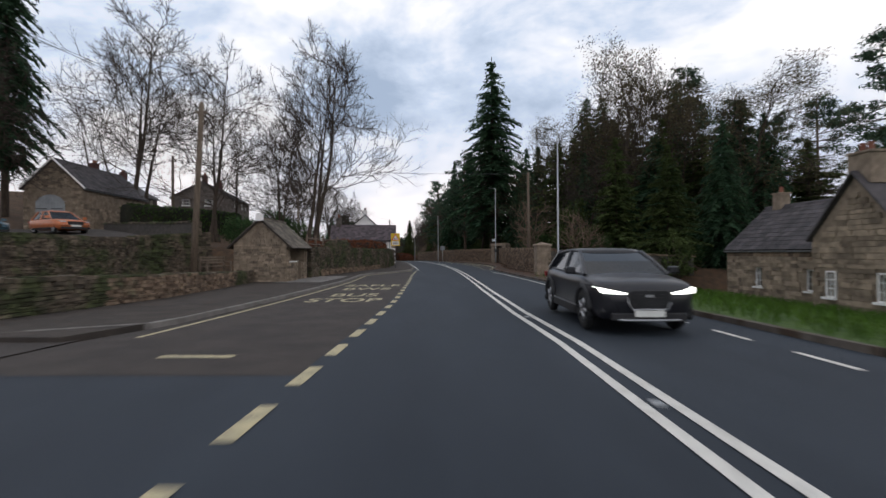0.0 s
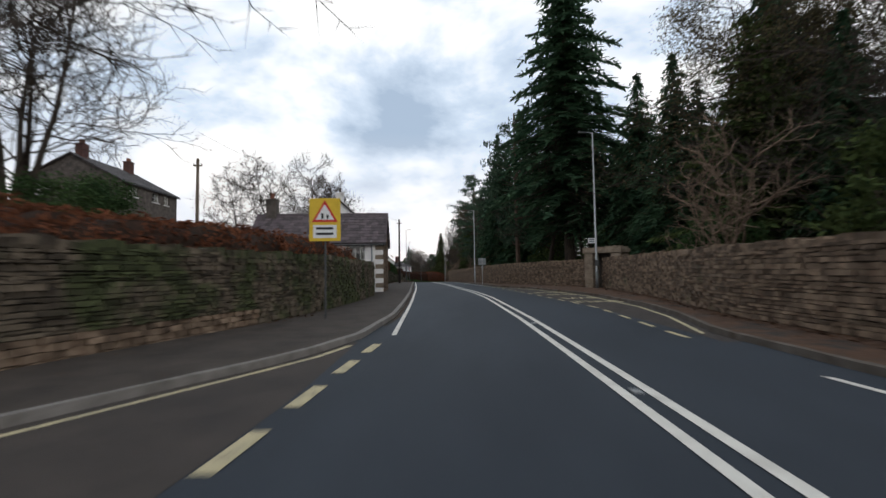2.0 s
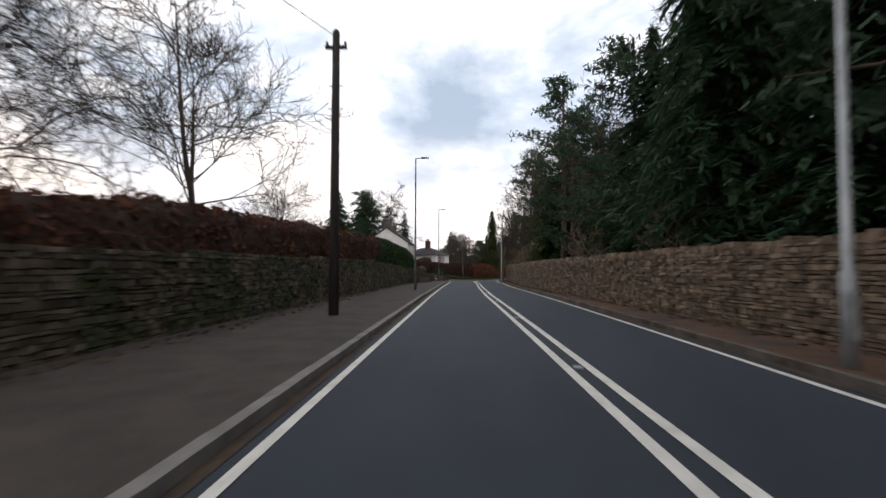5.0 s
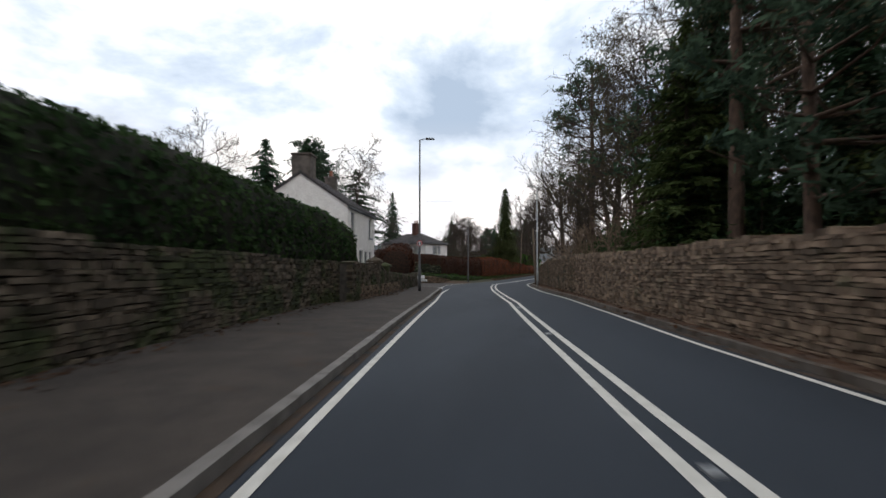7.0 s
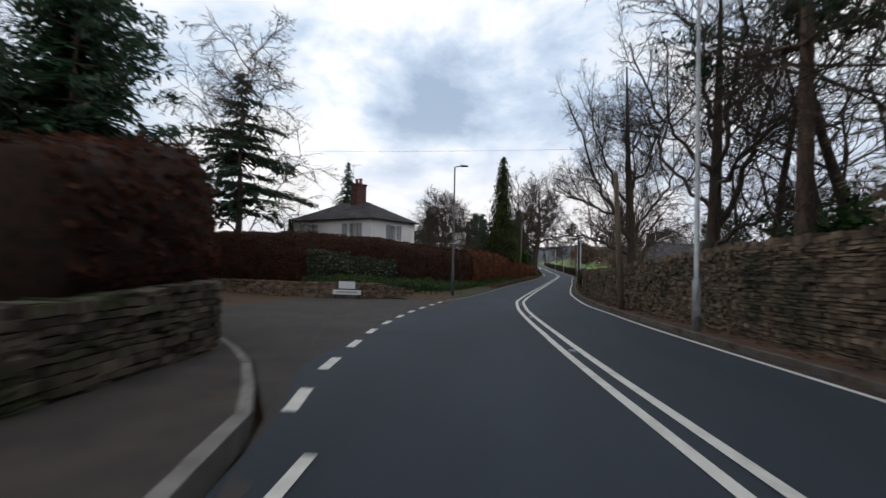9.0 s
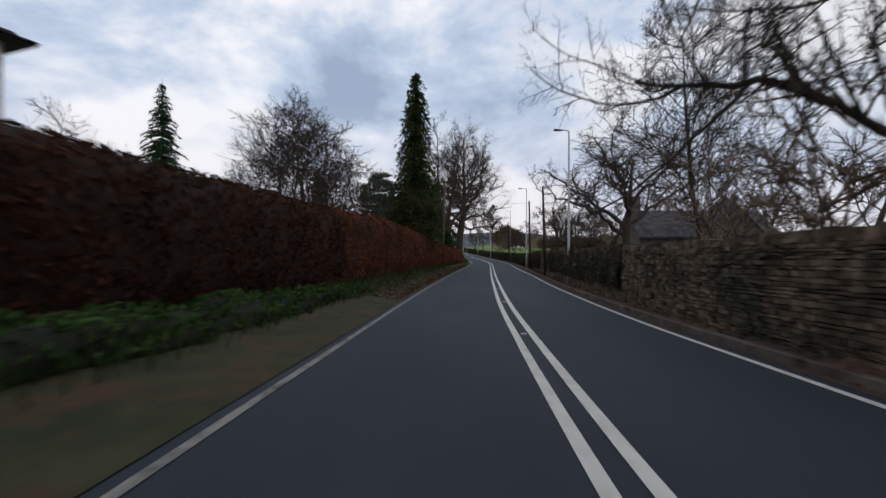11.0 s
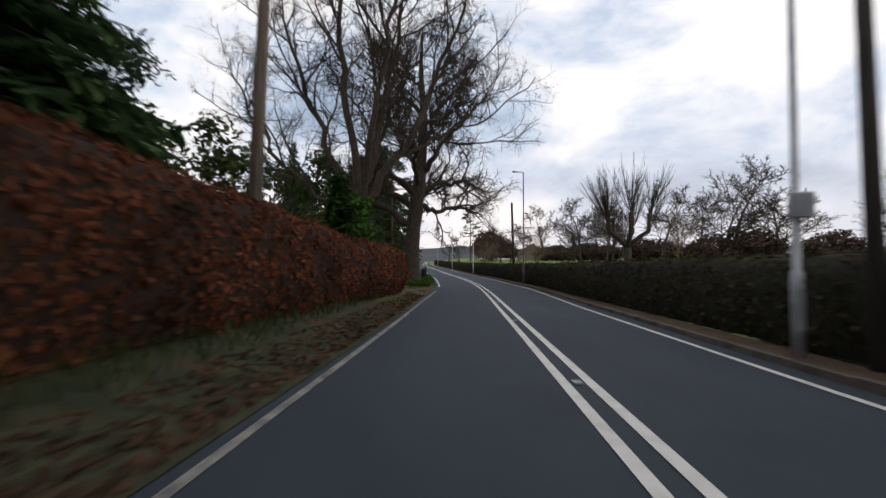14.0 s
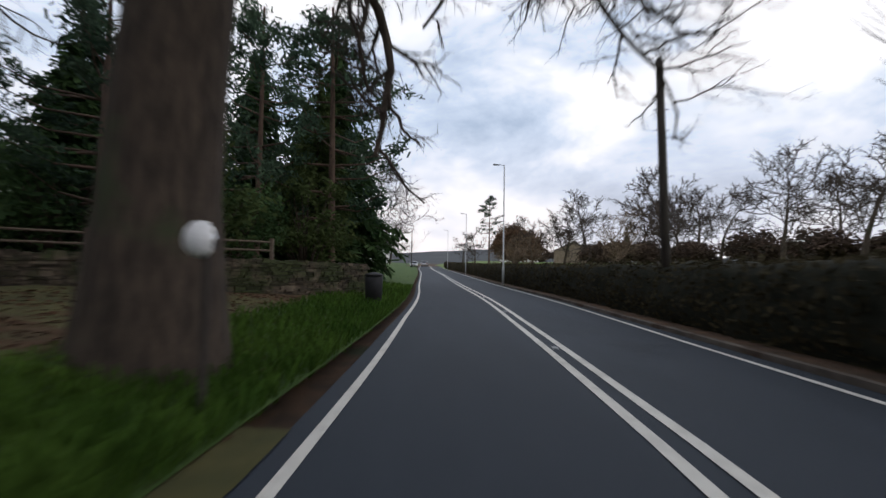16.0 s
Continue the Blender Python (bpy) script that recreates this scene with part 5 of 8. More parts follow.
# slighter ones for the wood's inside and the distance
w, t, tips = bare_tree(12, 16, 0.22, 0.45, 0.24, 1, 14, fine=4, mids=(5, 4))
POPLAR_T = plant("bare_tree", stand(52, 26, 0, 1.1), [("trunk", w, BARK), ("crown", t, TWIG)], "slender leafless tree inside the wood", "tree", "bare trees")
w, t, tips = bare_tree(24, 12, 0.2, 0.5, 0.26, 1, 13, gnarl=0.17, fine=5, up=0.38, mids=(6, 4), stout=2.0)
FIELD_T = plant("bare_tree", stand(238, 20, 0, 0.6), [("trunk", w, BARK), ("crown", t, TWIG)], "leafless field tree beyond the hedge", "tree", "bare trees")
w, t, tips = bare_tree(25, 22, 0.18, 0.40, 0.32, 1, 16, gnarl=0.14, fine=4, up=0.4, mids=(6, 5))
LARCH_T = plant("broadleaf_tree", stand(45, 20.7, 0, 1.1), [("trunk", w, BARK), ("crown", t, TWIG), ("foliage", leafy(26, tips, 6, 0.065, 0.28), WITHERED)], "tall broad tree thinly hung with olive-brown leaves", "tree", "leafy trees")

for s, l, trn, sz, wd in ((46, -27.5, 40, 1.2, 0.9), (94.7, -15.3, 200, 1.0, 1.0), (76.6, -10.5, 70, 0.66, 0.9), (143.3, -35.6, 10, 1.05, 1.2), (166, 9.5, 200, 0.7, 1.0)):
    grow(ASH, s, l, trn, sz, 0, wd)
for s, l, trn, sz, wd in ((44, -14, 80, 0.75, 1), (30, -30, 150, 0.8, 1), (168, -10, 60, 0.55, 1.2), (177, -11, 200, 0.66, 1.2)):
    grow(LIME, s, l, trn, sz, 0, wd)
for s, l, trn, sz, wd in ((86, -22, 60, 0.9, 1), (78, -8.5, 140, 0.5, 1), (172.5, -9.5, 80, 0.7, 1.1), (184, -9.5, 20, 0.75, 1.1), (45, 17, 100, 0.8, 1)):
    grow(APPLE, s, l, trn, sz, 0, wd)
for i, (s, l, sz) in enumerate(((60, 22, 1.25), (70, 10.8, 0.9), (73.5, 14.5, 1.1), (67, 13, 0.95), (86, 16, 1.1), (94, 20, 1.2), (99, 13, 1.0), (122, 14, 1.1), (128, 20, 1.15), (134, 24, 1.1), (142, 22, 1.1), (118, 22, 1.1), (141, 13, 1.1), (136, 11, 1.0), (145.5, 12, 0.95), (126, 10, 1.05), (121, 9.5, 1.0), (131, 10, 0.95), (147, 15, 1.0), (65, -42, 0.8), (58, -36, 0.75), (90, -40, 0.85), (50, -20, 0.7), (52, -30, 0.8), (150, 26, 0.9), (159, 15, 0.8), (166, -20, 0.5), (163, -24, 0.5))):
    grow(POPLAR_T, s, l, 47 * i, sz, 0, 1.0)
for i, (s, l, sz) in enumerate(((251, 11, 0.5), (262, 26, 0.7), (285, 17, 0.65), (300, 32, 0.85), (250, 44, 0.75), (228, 52, 0.95), (268, 52, 0.8), (320, 12, 0.65), (340, 24, 0.8), (215, 70, 1.0), (235, 34, 0.7), (186, 32, 0.8),
                                (340, -10, 1.0), (300, -12, 0.9), (275, -8.5, 0.8), (365, -14, 0.9), (360, 12, 0.8), (243, 30, 0.6), (275, 38, 0.7), (290, 45, 0.8), (310, 55, 0.9), (254, 22, 0.45), (260, 31, 0.5), (276, 30, 0.55), (245, 48, 0.65), (222, 44, 0.6), (296, 26, 0.55), (255, 60, 0.7), (240, 62, 0.75))):
    grow(FIELD_T, s, l, 61 * i, sz * (1.3 if l > 25 else 1.0), 0, 1.2)
grow(BEECH_T, 142.5, 8.6, 110, 0.95)
w, t = Geo(), Geo()
pr = random.Random(71)
w.tube([(0, 0, -0.3), (0.05, 0, 0.8), (0.0, 0.05, 1.8), (0.05, 0.05, 2.6)], [0.42, 0.34, 0.33, 0.30], 9, caps=False)
for i in range(7):
    a = i * 0.9 + pr.uniform(-0.2, 0.2)
    d = np.array([math.cos(a), math.sin(a), 0.0])
    reach = pr.uniform(1.2, 2.3)
    knob = d * reach + np.array([0, 0, pr.uniform(3.6, 4.9)])
    w.tube([(0, 0, 2.0), d * reach * 0.6 + np.array([0, 0, 2.9]), d * reach * 0.95 + np.array([0, 0, 3.3]), knob], [0.20, 0.16, 0.14, 0.17], 7, caps=False)
    for k in range(16):
        b = d * pr.uniform(-0.1, 0.75) + np.array([pr.gauss(0, 0.22), pr.gauss(0, 0.22), 1.0])
        b /= np.linalg.norm(b)
        h = pr.uniform(2.2, 4.2)
        q = [knob, knob + b * h * 0.35, knob + b * h * 0.7 + np.array([0, 0, 0.12 * h]), knob + b * h + np.array([0, 0, 0.25 * h])]
        t.tube(q, [0.035, 0.028, 0.02, 0.008], 3, caps=False)
        for e in range(9):
            f = pr.uniform(0.25, 0.95)
            o = knob + b * h * f
            o2 = o + (b + np.array([pr.gauss(0, 0.45), pr.gauss(0, 0.45), 0.5])) * h * 0.16
            t.tube([o, o2], [0.014, 0.006], 3, caps=False)
plant("pollard_tree", stand(223.1, 15.0, 0, 1.0), [("trunk", w, BARK), ("crown", t, TWIG)], "leafless pollarded tree with long upright shoots in the field", "tree", "bare trees")
for s, l, trn, sz, wd in ((52, 18.5, 60, 0.8, 1.1), (42, 24, 10, 0.85, 1.1), (48, 25, 300, 0.95, 1.1), (57, 27, 160, 0.95, 1.1), (37, 27, 220, 0.75, 1.1), (128, 11, 20, 0.6, 1.1), (120, 14, 190, 0.7, 1.1), (104, 14, 20, 0.6, 1.0), (124, 12.5, 100, 0.72, 1.0), (129, 16, 250, 0.75, 1.1), (83, 20, 150, 0.95, 1.0)):
    grow(LARCH_T, s, l, trn, sz, 0, wd)
w, t = old_oak(48, [(0, 0, -0.4, 0.5), (0, 0, 0.5, 0.34), (-0.1, 0, 2.0, 0.30), (-0.2, 0, 3.0, 0.28), (0.1, 0, 5.0, 0.18), (0.3, 0, 8.5, 0.06)], [
    [(-0.2, 0, 2.8, 0.18), (-1.5, -0.3, 3.9, 0.14), (-3.0, -0.6, 4.9, 0.11), (-4.8, -1.0, 5.4, 0.08), (-6.8, -1.2, 6.2, 0.03)],
    [(-0.2, 0, 3.3, 0.18), (-1.4, 0.9, 4.8, 0.14), (-2.8, 2.0, 6.0, 0.10), (-4.5, 3.0, 7.6, 0.07), (-5.8, 4.0, 8.4, 0.03)],
    [(0.0, 0, 4.2, 0.16), (-0.6, -1.2, 5.8, 0.12), (-1.6, -2.4, 7.4, 0.08), (-2.2, -3.8, 9.4, 0.03)],
    [(0.0, 0, 3.6, 0.16), (1.4, 0.4, 4.8, 0.12), (3.2, 0.5, 5.9, 0.09), (5.0, 0.9, 7.0, 0.06), (6.4, 1.0, 7.4, 0.03)],
    [(0.1, 0, 5.0, 0.14), (1.2, -0.9, 6.6, 0.11), (2.4, -1.8, 8.0, 0.07), (3.4, -2.4, 9.6, 0.03)],
    [(0.1, 0, 4.6, 0.14), (0.2, 1.6, 6.0, 0.11), (0.6, 3.2, 7.2, 0.08), (0.9, 4.8, 8.8, 0.03)],
    [(0.2, 0, 6.0, 0.12), (-0.7, 0.4, 7.6, 0.09), (-1.6, 0.6, 9.0, 0.06), (-2.4, 0.8, 10.6, 0.03)]], 4)
plant("oak_tree", stand(180.6, 11.2, 0, 1.0), [("trunk", w, BARK), ("crown", t, TWIG)], "broad leafless oak leaning over the estate wall", "tree", "bare trees")
grow(APPLE, 262, -5.0, 40, 1.0, 0.0, 1.0, "leafless roadside oak far ahead")

w, c = spruce_tree(3, 20, 4.4, 0.16, droop=0.35)
SPRUCE_T = plant("spruce_tree", stand(68.0, 12.1, 0, 1.58, 0, 1.12), [("trunk", w, BARK), ("crown", c, SPRUCE)], "very tall dark spruce with drooping branches", "tree", "conifers")
w, c = spruce_tree(4, 14, 4.3, 0.02, 0.35)
FIR_T = plant("fir_tree", stand(87, 9.6, 0, 1.4, 0, 0.58), [("trunk", w, BARK), ("crown", c, SPRUCE)], "dark fir tree at the wood's edge", "tree", "conifers")
w, c = spruce_tree(7, 15, 4.8, 0.03, 0.15, 0.9, 0.12)
HEMLOCK_T = plant("hemlock_tree", stand(51.5, 15.8, 0, 0.95), [("trunk", w, BARK), ("crown", c, OLIVE)], "broad olive-green conifer at the wood's edge", "tree", "conifers")
w, c = pine_tree(5, 19, 0.45, 3.8, 40)
PINE_T = plant("pine_tree", stand(55.4, 35, 0, 1.3), [("trunk", w, PINE_BARK), ("crown", c, PINE)], "tall pine with a bare trunk and clumped crown", "tree", "conifers")
w, c = pine_tree(6, 15, 0.22, 4.2, 40)
PINE2_T = plant("pine_tree", stand(77.7, 9.8, 0, 1.25), [("trunk", w, PINE_BARK), ("crown", c, PINE)], "roadside pine with a dense blue-green crown", "tree", "conifers")

rr = random.Random(12)
for s, l, sz in ((79, 22, 0.8), (84, 16, 0.6), (57, 22, 1.05), (62, 27, 1.2), (90, 14, 1.0), (72, 27, 1.1), (48, 28, 0.95), (106.5, 15, 0.55), (95, 26, 1.0), (116, 18, 0.6), (84, 24, 0.7), (186.5, -30, 0.85)):
    grow(SPRUCE_T, s, l, rr.uniform(0, 360), sz * rr.uniform(0.92, 1.08), 0, rr.uniform(0.85, 1.05))
for s, l, sz in ((48, 17.5, 0.95), (83.5, 12.0, 1.1), (92, 11.8, 1.25), (97, 11.6, 1.1), (33, 22, 0.8), (36, 28, 0.9), (28, 30, 0.9), (233, -16, 0.9), (222, -27, 0.9), (104, 13, 0.6), (117.5, 11.2, 1.0), (113, 13.5, 0.95)):
    grow(FIR_T, s, l, rr.uniform(0, 360), sz * rr.uniform(0.92, 1.08), 0, rr.uniform(0.72, 0.95))
for s, l, sz in ((54, 19, 1.05), (40, 17, 0.8), (87, 11.0, 0.9), (44, 24, 1.0), (108.5, 12.8, 0.6), (116.5, 9.5, 0.8), (32, 17, 0.62), (237.5, -7.0, 0.8), (88, 19, 0.75)):
    grow(HEMLOCK_T, s, l, rr.uniform(0, 360), sz, 0, rr.uniform(0.72, 0.95))
for s, l, sz in ((63.8, 50, 1.3), (74.2, 68, 1.4), (60, 40, 1.15), (82, 40, 1.2), (44, 52, 1.2), (36, 40, 1.1), (58, 58, 1.2), (30, 55, 1.15), (332, 17.0, 0.9), (114.4, 10.2, 1.05), (124, 17, 1.0), (95, 33, 1.2), (137.5, 9.4, 0.95), (22, 60, 1.1), (14, 66, 1.1)):
    grow(PINE_T, s, l, rr.uniform(0, 360), sz * rr.uniform(0.95, 1.05), 0, rr.uniform(0.95, 1.15))
for s, l, sz in ((84, 11.5, 1.2), (98.5, 11, 1.05), (110.5, 10.2, 1.0), (119, 12, 1.0), (236, -5.8, 0.95), (232.5, -8.4, 0.8), (224, -17, 0.7), (138.6, -17.3, 0.93), (136.8, -16.0, 0.8), (212, -24, 0.75), (189.6, -9.8, 0.6), (193.5, -10.5, 0.65), (227, -11.5, 0.7), (187.6, -10.5, 0.5), (195, -9.5, 0.6), (26, -33, 1.1)):
    grow(PINE2_T, s, l, rr.uniform(0, 360), sz, 0, rr.uniform(0.95, 1.15))
for s, l, sz, wd in ((45, 29, 0.9, 1.5), (52, 32, 1.0, 1.4), (38, 34, 0.75, 1.5), (59, 27, 1.3, 1.35), (64, 33, 1.4, 1.4), (33, 40, 1.1, 1.5), (112, 19, 0.6, 1.2), (124, 13.5, 0.8, 1.0), (129, 15, 0.9, 1.0), (134, 16, 0.8, 1.0)):
    grow(HEMLOCK_T, s, l, s * 53, sz, 0, wd)
for s, l, sz, wd in ((55, 21, 1.15, 1.2), (66, 16.5, 0.75, 0.85), (62, 15.5, 1.15, 0.8), (57.5, 15.5, 1.1, 0.8), (137.5, -17.0, 1.0, 1.15), (135.5, -20, 0.95, 1.2), (42, 22, 0.9, 1.3), (47, 35, 1.3, 1.3)):
    grow(FIR_T, s, l, s * 31, sz, 0, wd)
w, c = spruce_tree(27, 11.5, 4.2, 0.30, 0.2, 0.62, 0.42)
plant("cedar_tree", stand(146.6, -16.4, 0, 1.1), [("trunk", w, BARK), ("crown", c, PINE)], "loose grey-green cedar behind the junction hedge", "tree", "conifers")

w, c = bush(8, 4.0, 3.6, 34, 105, 0.068)
LAUREL = plant("evergreen_shrub", stand(49, 12.5, 0, 1.0), [("stem", w, BARK), ("foliage", c, YEW)], "dark evergreen shrub at the wood's edge", "shrub", "evergreen shrubs")
w, c = bush(9, 4.4, 6.5, 38, 80, 0.10)
HOLLY = plant("evergreen_shrub", stand(43, 14, 0, 1.0), [("stem", w, BARK), ("foliage", c, OLIVE)], "tall olive-green evergreen shrub under the trees", "shrub", "evergreen shrubs")
for i in range(28):
    s = 30 + i * 3.85 + rr.uniform(-1, 1)
    l = float(lerp(s, WALL_R2)) + rr.uniform(4.0, 11) + (3 if s < 45 else 0)
    grow((LAUREL, HOLLY)[i % 3 == 0], s, l, rr.uniform(0, 360), rr.uniform(0.55, 1.05), 0, rr.uniform(0.9, 1.3))
for s, l, sz in ((204, -14, 0.9), (208, -20, 1.1), (215, -19, 1.2), (221, -12, 1.15), (227, -12.5, 1.2), (231, -11, 1.2), (238, -9, 0.9), (200, -9, 0.9), (244, -10, 1.0), (216, -28, 1.2), (196, -9, 0.8), (181.5, -8.6, 0.7), (184, -8.8, 0.7), (189, -10.2, 0.75), (192.5, -10.4, 0.85), (229, -8.2, 1.0), (234, -6.6, 0.85), (226, -8.0, 0.8), (210.6, -9.0, 1.15), (211, -16, 1.0), (219, -9.8, 0.9)):
    grow((HOLLY, LAUREL)[int(s) % 2], s, l, rr.uniform(0, 360), sz, 0, 1.15)
for s, l, sz in ((34.6, -11, 0.45), (38, -9.5, 0.4), (57, -19, 0.7), (61, -22, 0.8), (52, -17, 0.7), (65, -23, 0.8), (48, -15, 0.6), (28, -12, 0.5), (31, -13, 0.6), (43, -12, 0.6), (68, -14, 0.6), (72, -9, 0.5), (75, -8.6, 0.55), (119.3, -4.75, 0.38), (150, 11.8, 0.8), (118, 9.5, 1.1), (122, 10.5, 1.2), (125.5, 9.2, 0.9), (129, 10.8, 1.2), (133, 9.5, 1.0), (136.5, 12.5, 1.2), (115, 11.5, 1.3), (140, 10.5, 1.0)):
    grow(LAUREL, s, l, rr.uniform(0, 360), sz, 0, 1.2)

# a tall conifer wrapped in ivy, an ivy trunk, cypresses, a yew and others
w, c = spruce_tree(14, 17.5, 2.1, 0.27, 1.0, 1.4, taper=0.45)
w2, c2 = bush(15, 5.0, 9.0, 90, 190, 0.07)
ivy = plant("ivy_clad_conifer", stand(184.2, -5.3, 0, 0.95), [("trunk", w, BARK), ("crown", c, OLIVE), ("foliage", c2, IVY_DULL)], "tall conifer smothered in dark ivy behind the hedge", "tree")
w, c = bush(16, 1.5, 4.4, 26, 120, 0.09)
plant("ivy_clump", stand(205.2, -4.55, 0, 1.15), [("stem", w, BARK), ("foliage", c, IVY_BRIGHT)], "bright green ivy climbing a bare trunk", "ivy")
w, c = spruce_tree(17, 9.0, 1.05, 0.01, -0.9, 1.6)
CYP = plant("cypress_tree", stand(159.7, -21.7, 0, 0.55), [("trunk", w, BARK), ("crown", c, YEW)], "narrow dark cypress tree", "tree", "cypresses")
w, c = spruce_tree(28, 4.2, 0.8, 0.01, -0.7, 1.6)
plant("cypress_tree", stand(198.8, -3.7, 0, 1.0), [("trunk", w, BARK), ("crown", c, IVY)], "small bright green cypress behind the hedge", "tree", "cypresses")
grow(CYP, 161.2, -22.4, 80, 0.55)
w, c = spruce_tree(33, 8.2, 2.7, 0.02, 0.25, 1.7)
EVER = plant("yew_tree", stand(191.0, -6.4, 0, 0.95), [("trunk", w, BARK), ("crown", c, YEW)], "dense dark evergreen behind the beech hedge", "tree", "conifers")
for s, l, sz, wd in ((244, -7.2, 2.0, 0.8), (238, -10.5, 1.5, 0.9), (249, -10.5, 1.7, 0.9), (231, -15.5, 1.1, 1.1), (226, -18, 0.9, 1.2), (240, -16, 1.3, 1.0)):
    grow(EVER, s, l, s * 29, sz, 0, wd, "broad dark evergreen in the garden behind the oak")
for s, l, sz, wd in ((152.8, 12.0, 0.36, 0.75), (155.5, 13.0, 0.42, 0.8), (149.5, 14.0, 0.42, 0.8), (147.0, 11.0, 0.3, 0.9)):
    grow(PINE2_T, s, l, s * 31, sz, 0, wd, "dark evergreen behind the estate wall")
grow(SPRUCE_T, 40, -35.0, 30, 1.4, 0, 0.62, "very tall ivy-dark tree behind the garage")
grow(CYP, 300, 40, 80, 0.8)
w, c = bush(18, 7.5, 9.5, 90, 170, 0.17)
plant("willow_tree", stand(309, 19.5, 0, 0.85, 0, 1.75), [("trunk", w, BARK), ("foliage", c, TAN_TWIG)], "broad dome of pale brown twigs beside the road ahead", "tree")
w, c = bush(19, 3.0, 2.4, 30, 110, 0.09)
plant("ornamental_bush", stand(124.6, -6.6, 0, 1.05), [("stem", w, BARK), ("foliage", c, TAN)], "pale ochre leafless bush beside the white house", "shrub")
w, c = bush(29, 3.0, 2.4, 34, 80, 0.09)
THICKET = plant("bare_shrub", stand(274, 27, 0, 1.2, 0, 1.3), [("stem", w, BARK), ("foliage", c, BROWN_TWIG)], "brown winter thicket in the field beyond the hedge", "shrub", "field thickets")
for s, l, sz in ((246, 15.5, 1.3), (250, 19, 1.5), (255, 22, 1.4), (258, 27, 1.7), (262, 20, 1.5), (266, 31, 1.9), (270, 25, 1.6), (275, 36, 2.0), (280, 29, 1.8), (286, 42, 2.2), (292, 34, 2.0), (252, 30, 1.6), (242, 24, 1.3), (300, 22, 1.8), (238, 17, 1.0)):
    grow(THICKET, s + 24, l + 7, s * 41, sz * 0.85, 0, 1.35)
for i in range(16):
    grow(THICKET, 216 + i * 3.6, 35 + 9 * ((i * 7) % 5) / 5, i * 67, 1.0 + 0.2 * ((i * 3) % 4), 0, 1.6)

# ---- building materials ----
WHITEWASH = material("whitewashed_stone", (0.82, 0.79, 0.765), (0.90, 0.875, 0.85), 2.5, 0.85, 0.8, 16, c3=(0.72, 0.69, 0.65), scale3=0.8)
RENDER_W = material("white_render", (0.80, 0.77, 0.75), (0.88, 0.85, 0.83), 1.2, 0.85, 0.3, 40, c3=(0.70, 0.67, 0.64), scale3=0.5)
SANDSTONE = material("sandstone_wall", (0.165, 0.128, 0.095), (0.275, 0.22, 0.165), 3, 0.9, 0.7, 30, c3=(0.13, 0.11, 0.09), scale3=0.9)
SANDSTONE_P = material("sandstone_piece", (0.155, 0.122, 0.09), (0.285, 0.225, 0.165), 3, 0.9, 0.6, 40, objrnd=0.4)
SLATE = material("roof_slate", (0.040, 0.037, 0.040), (0.075, 0.066, 0.067), 2.5, 0.75, 0.3, 40, island=0.35, c3=(0.085, 0.07, 0.055), scale3=0.7)
SLATE_P = material("roof_slate_piece", (0.040, 0.037, 0.040), (0.075, 0.066, 0.067), 2.5, 0.75, 0.3, 40, objrnd=0.35, c3=(0.085, 0.07, 0.055), scale3=0.7)
MOSSY = material("mossy_stone_slate", (0.085, 0.075, 0.062), (0.15, 0.13, 0.105), 3, 0.9, 0.5, 40, objrnd=0.4, c3=(0.08, 0.09, 0.04), scale3=1.2)
BRICK = material("old_brick", (0.16, 0.065, 0.045), (0.25, 0.11, 0.075), 4, 0.9, 0.6, 40)
DARK_BRICK = material("sooty_brick", (0.062, 0.032, 0.028), (0.11, 0.052, 0.042), 4, 0.9, 0.6, 40)
BROWN_SLATE = material("purple_roof_slate", (0.058, 0.047, 0.052), (0.102, 0.080, 0.086), 2.5, 0.75, 0.3, 40, island=0.35, c3=(0.10, 0.052, 0.052), scale3=0.7)
DARK_STONE = material("sooty_stone", (0.07, 0.06, 0.055), (0.14, 0.12, 0.105), 3, 0.92, 0.6, 40)
WHITE_PAINT = material("white_gloss_paint", (0.72, 0.71, 0.69), (0.80, 0.79, 0.77), 3, 0.45, 0.05, 60)
GREY_PAINT = material("grey_paint", (0.22, 0.235, 0.25), (0.30, 0.315, 0.33), 3, 0.55, 0.08, 50)
TEAL_PAINT = material("dark_teal_paint", (0.03, 0.07, 0.075), (0.045, 0.09, 0.095), 3, 0.5, 0.05, 50)
BLACK_IRON = material("black_iron", (0.012, 0.012, 0.013), (0.03, 0.028, 0.027), 4, 0.55, 0.1, 50, spec=0.4)
CURTAIN = material("pale_curtain", (0.35, 0.33, 0.30), (0.45, 0.43, 0.40), 4, 0.95, 0.2, 30, stretch=(8, 8, 0.5))
INSIDE = material("dark_room", (0.02, 0.02, 0.02), (0.04, 0.04, 0.04), 2, 0.95, 0.0, 20)
GLASS = bpy.data.materials.new("window_glass")
GLASS.use_nodes = True
_b = GLASS.node_tree.nodes["Principled BSDF"]
_b.inputs["Base Color"].default_value = (0.9, 0.95, 0.95, 1)
_b.inputs["Transmission Weight"].default_value, _b.inputs["Roughness"].default_value = 1.0, 0.02


def place(geo_m, x, y, z, rz=0.0):
    return geo_m @ Matrix.Translation((x, y, z)) @ Matrix.Rotation(radians(rz), 4, "Z")


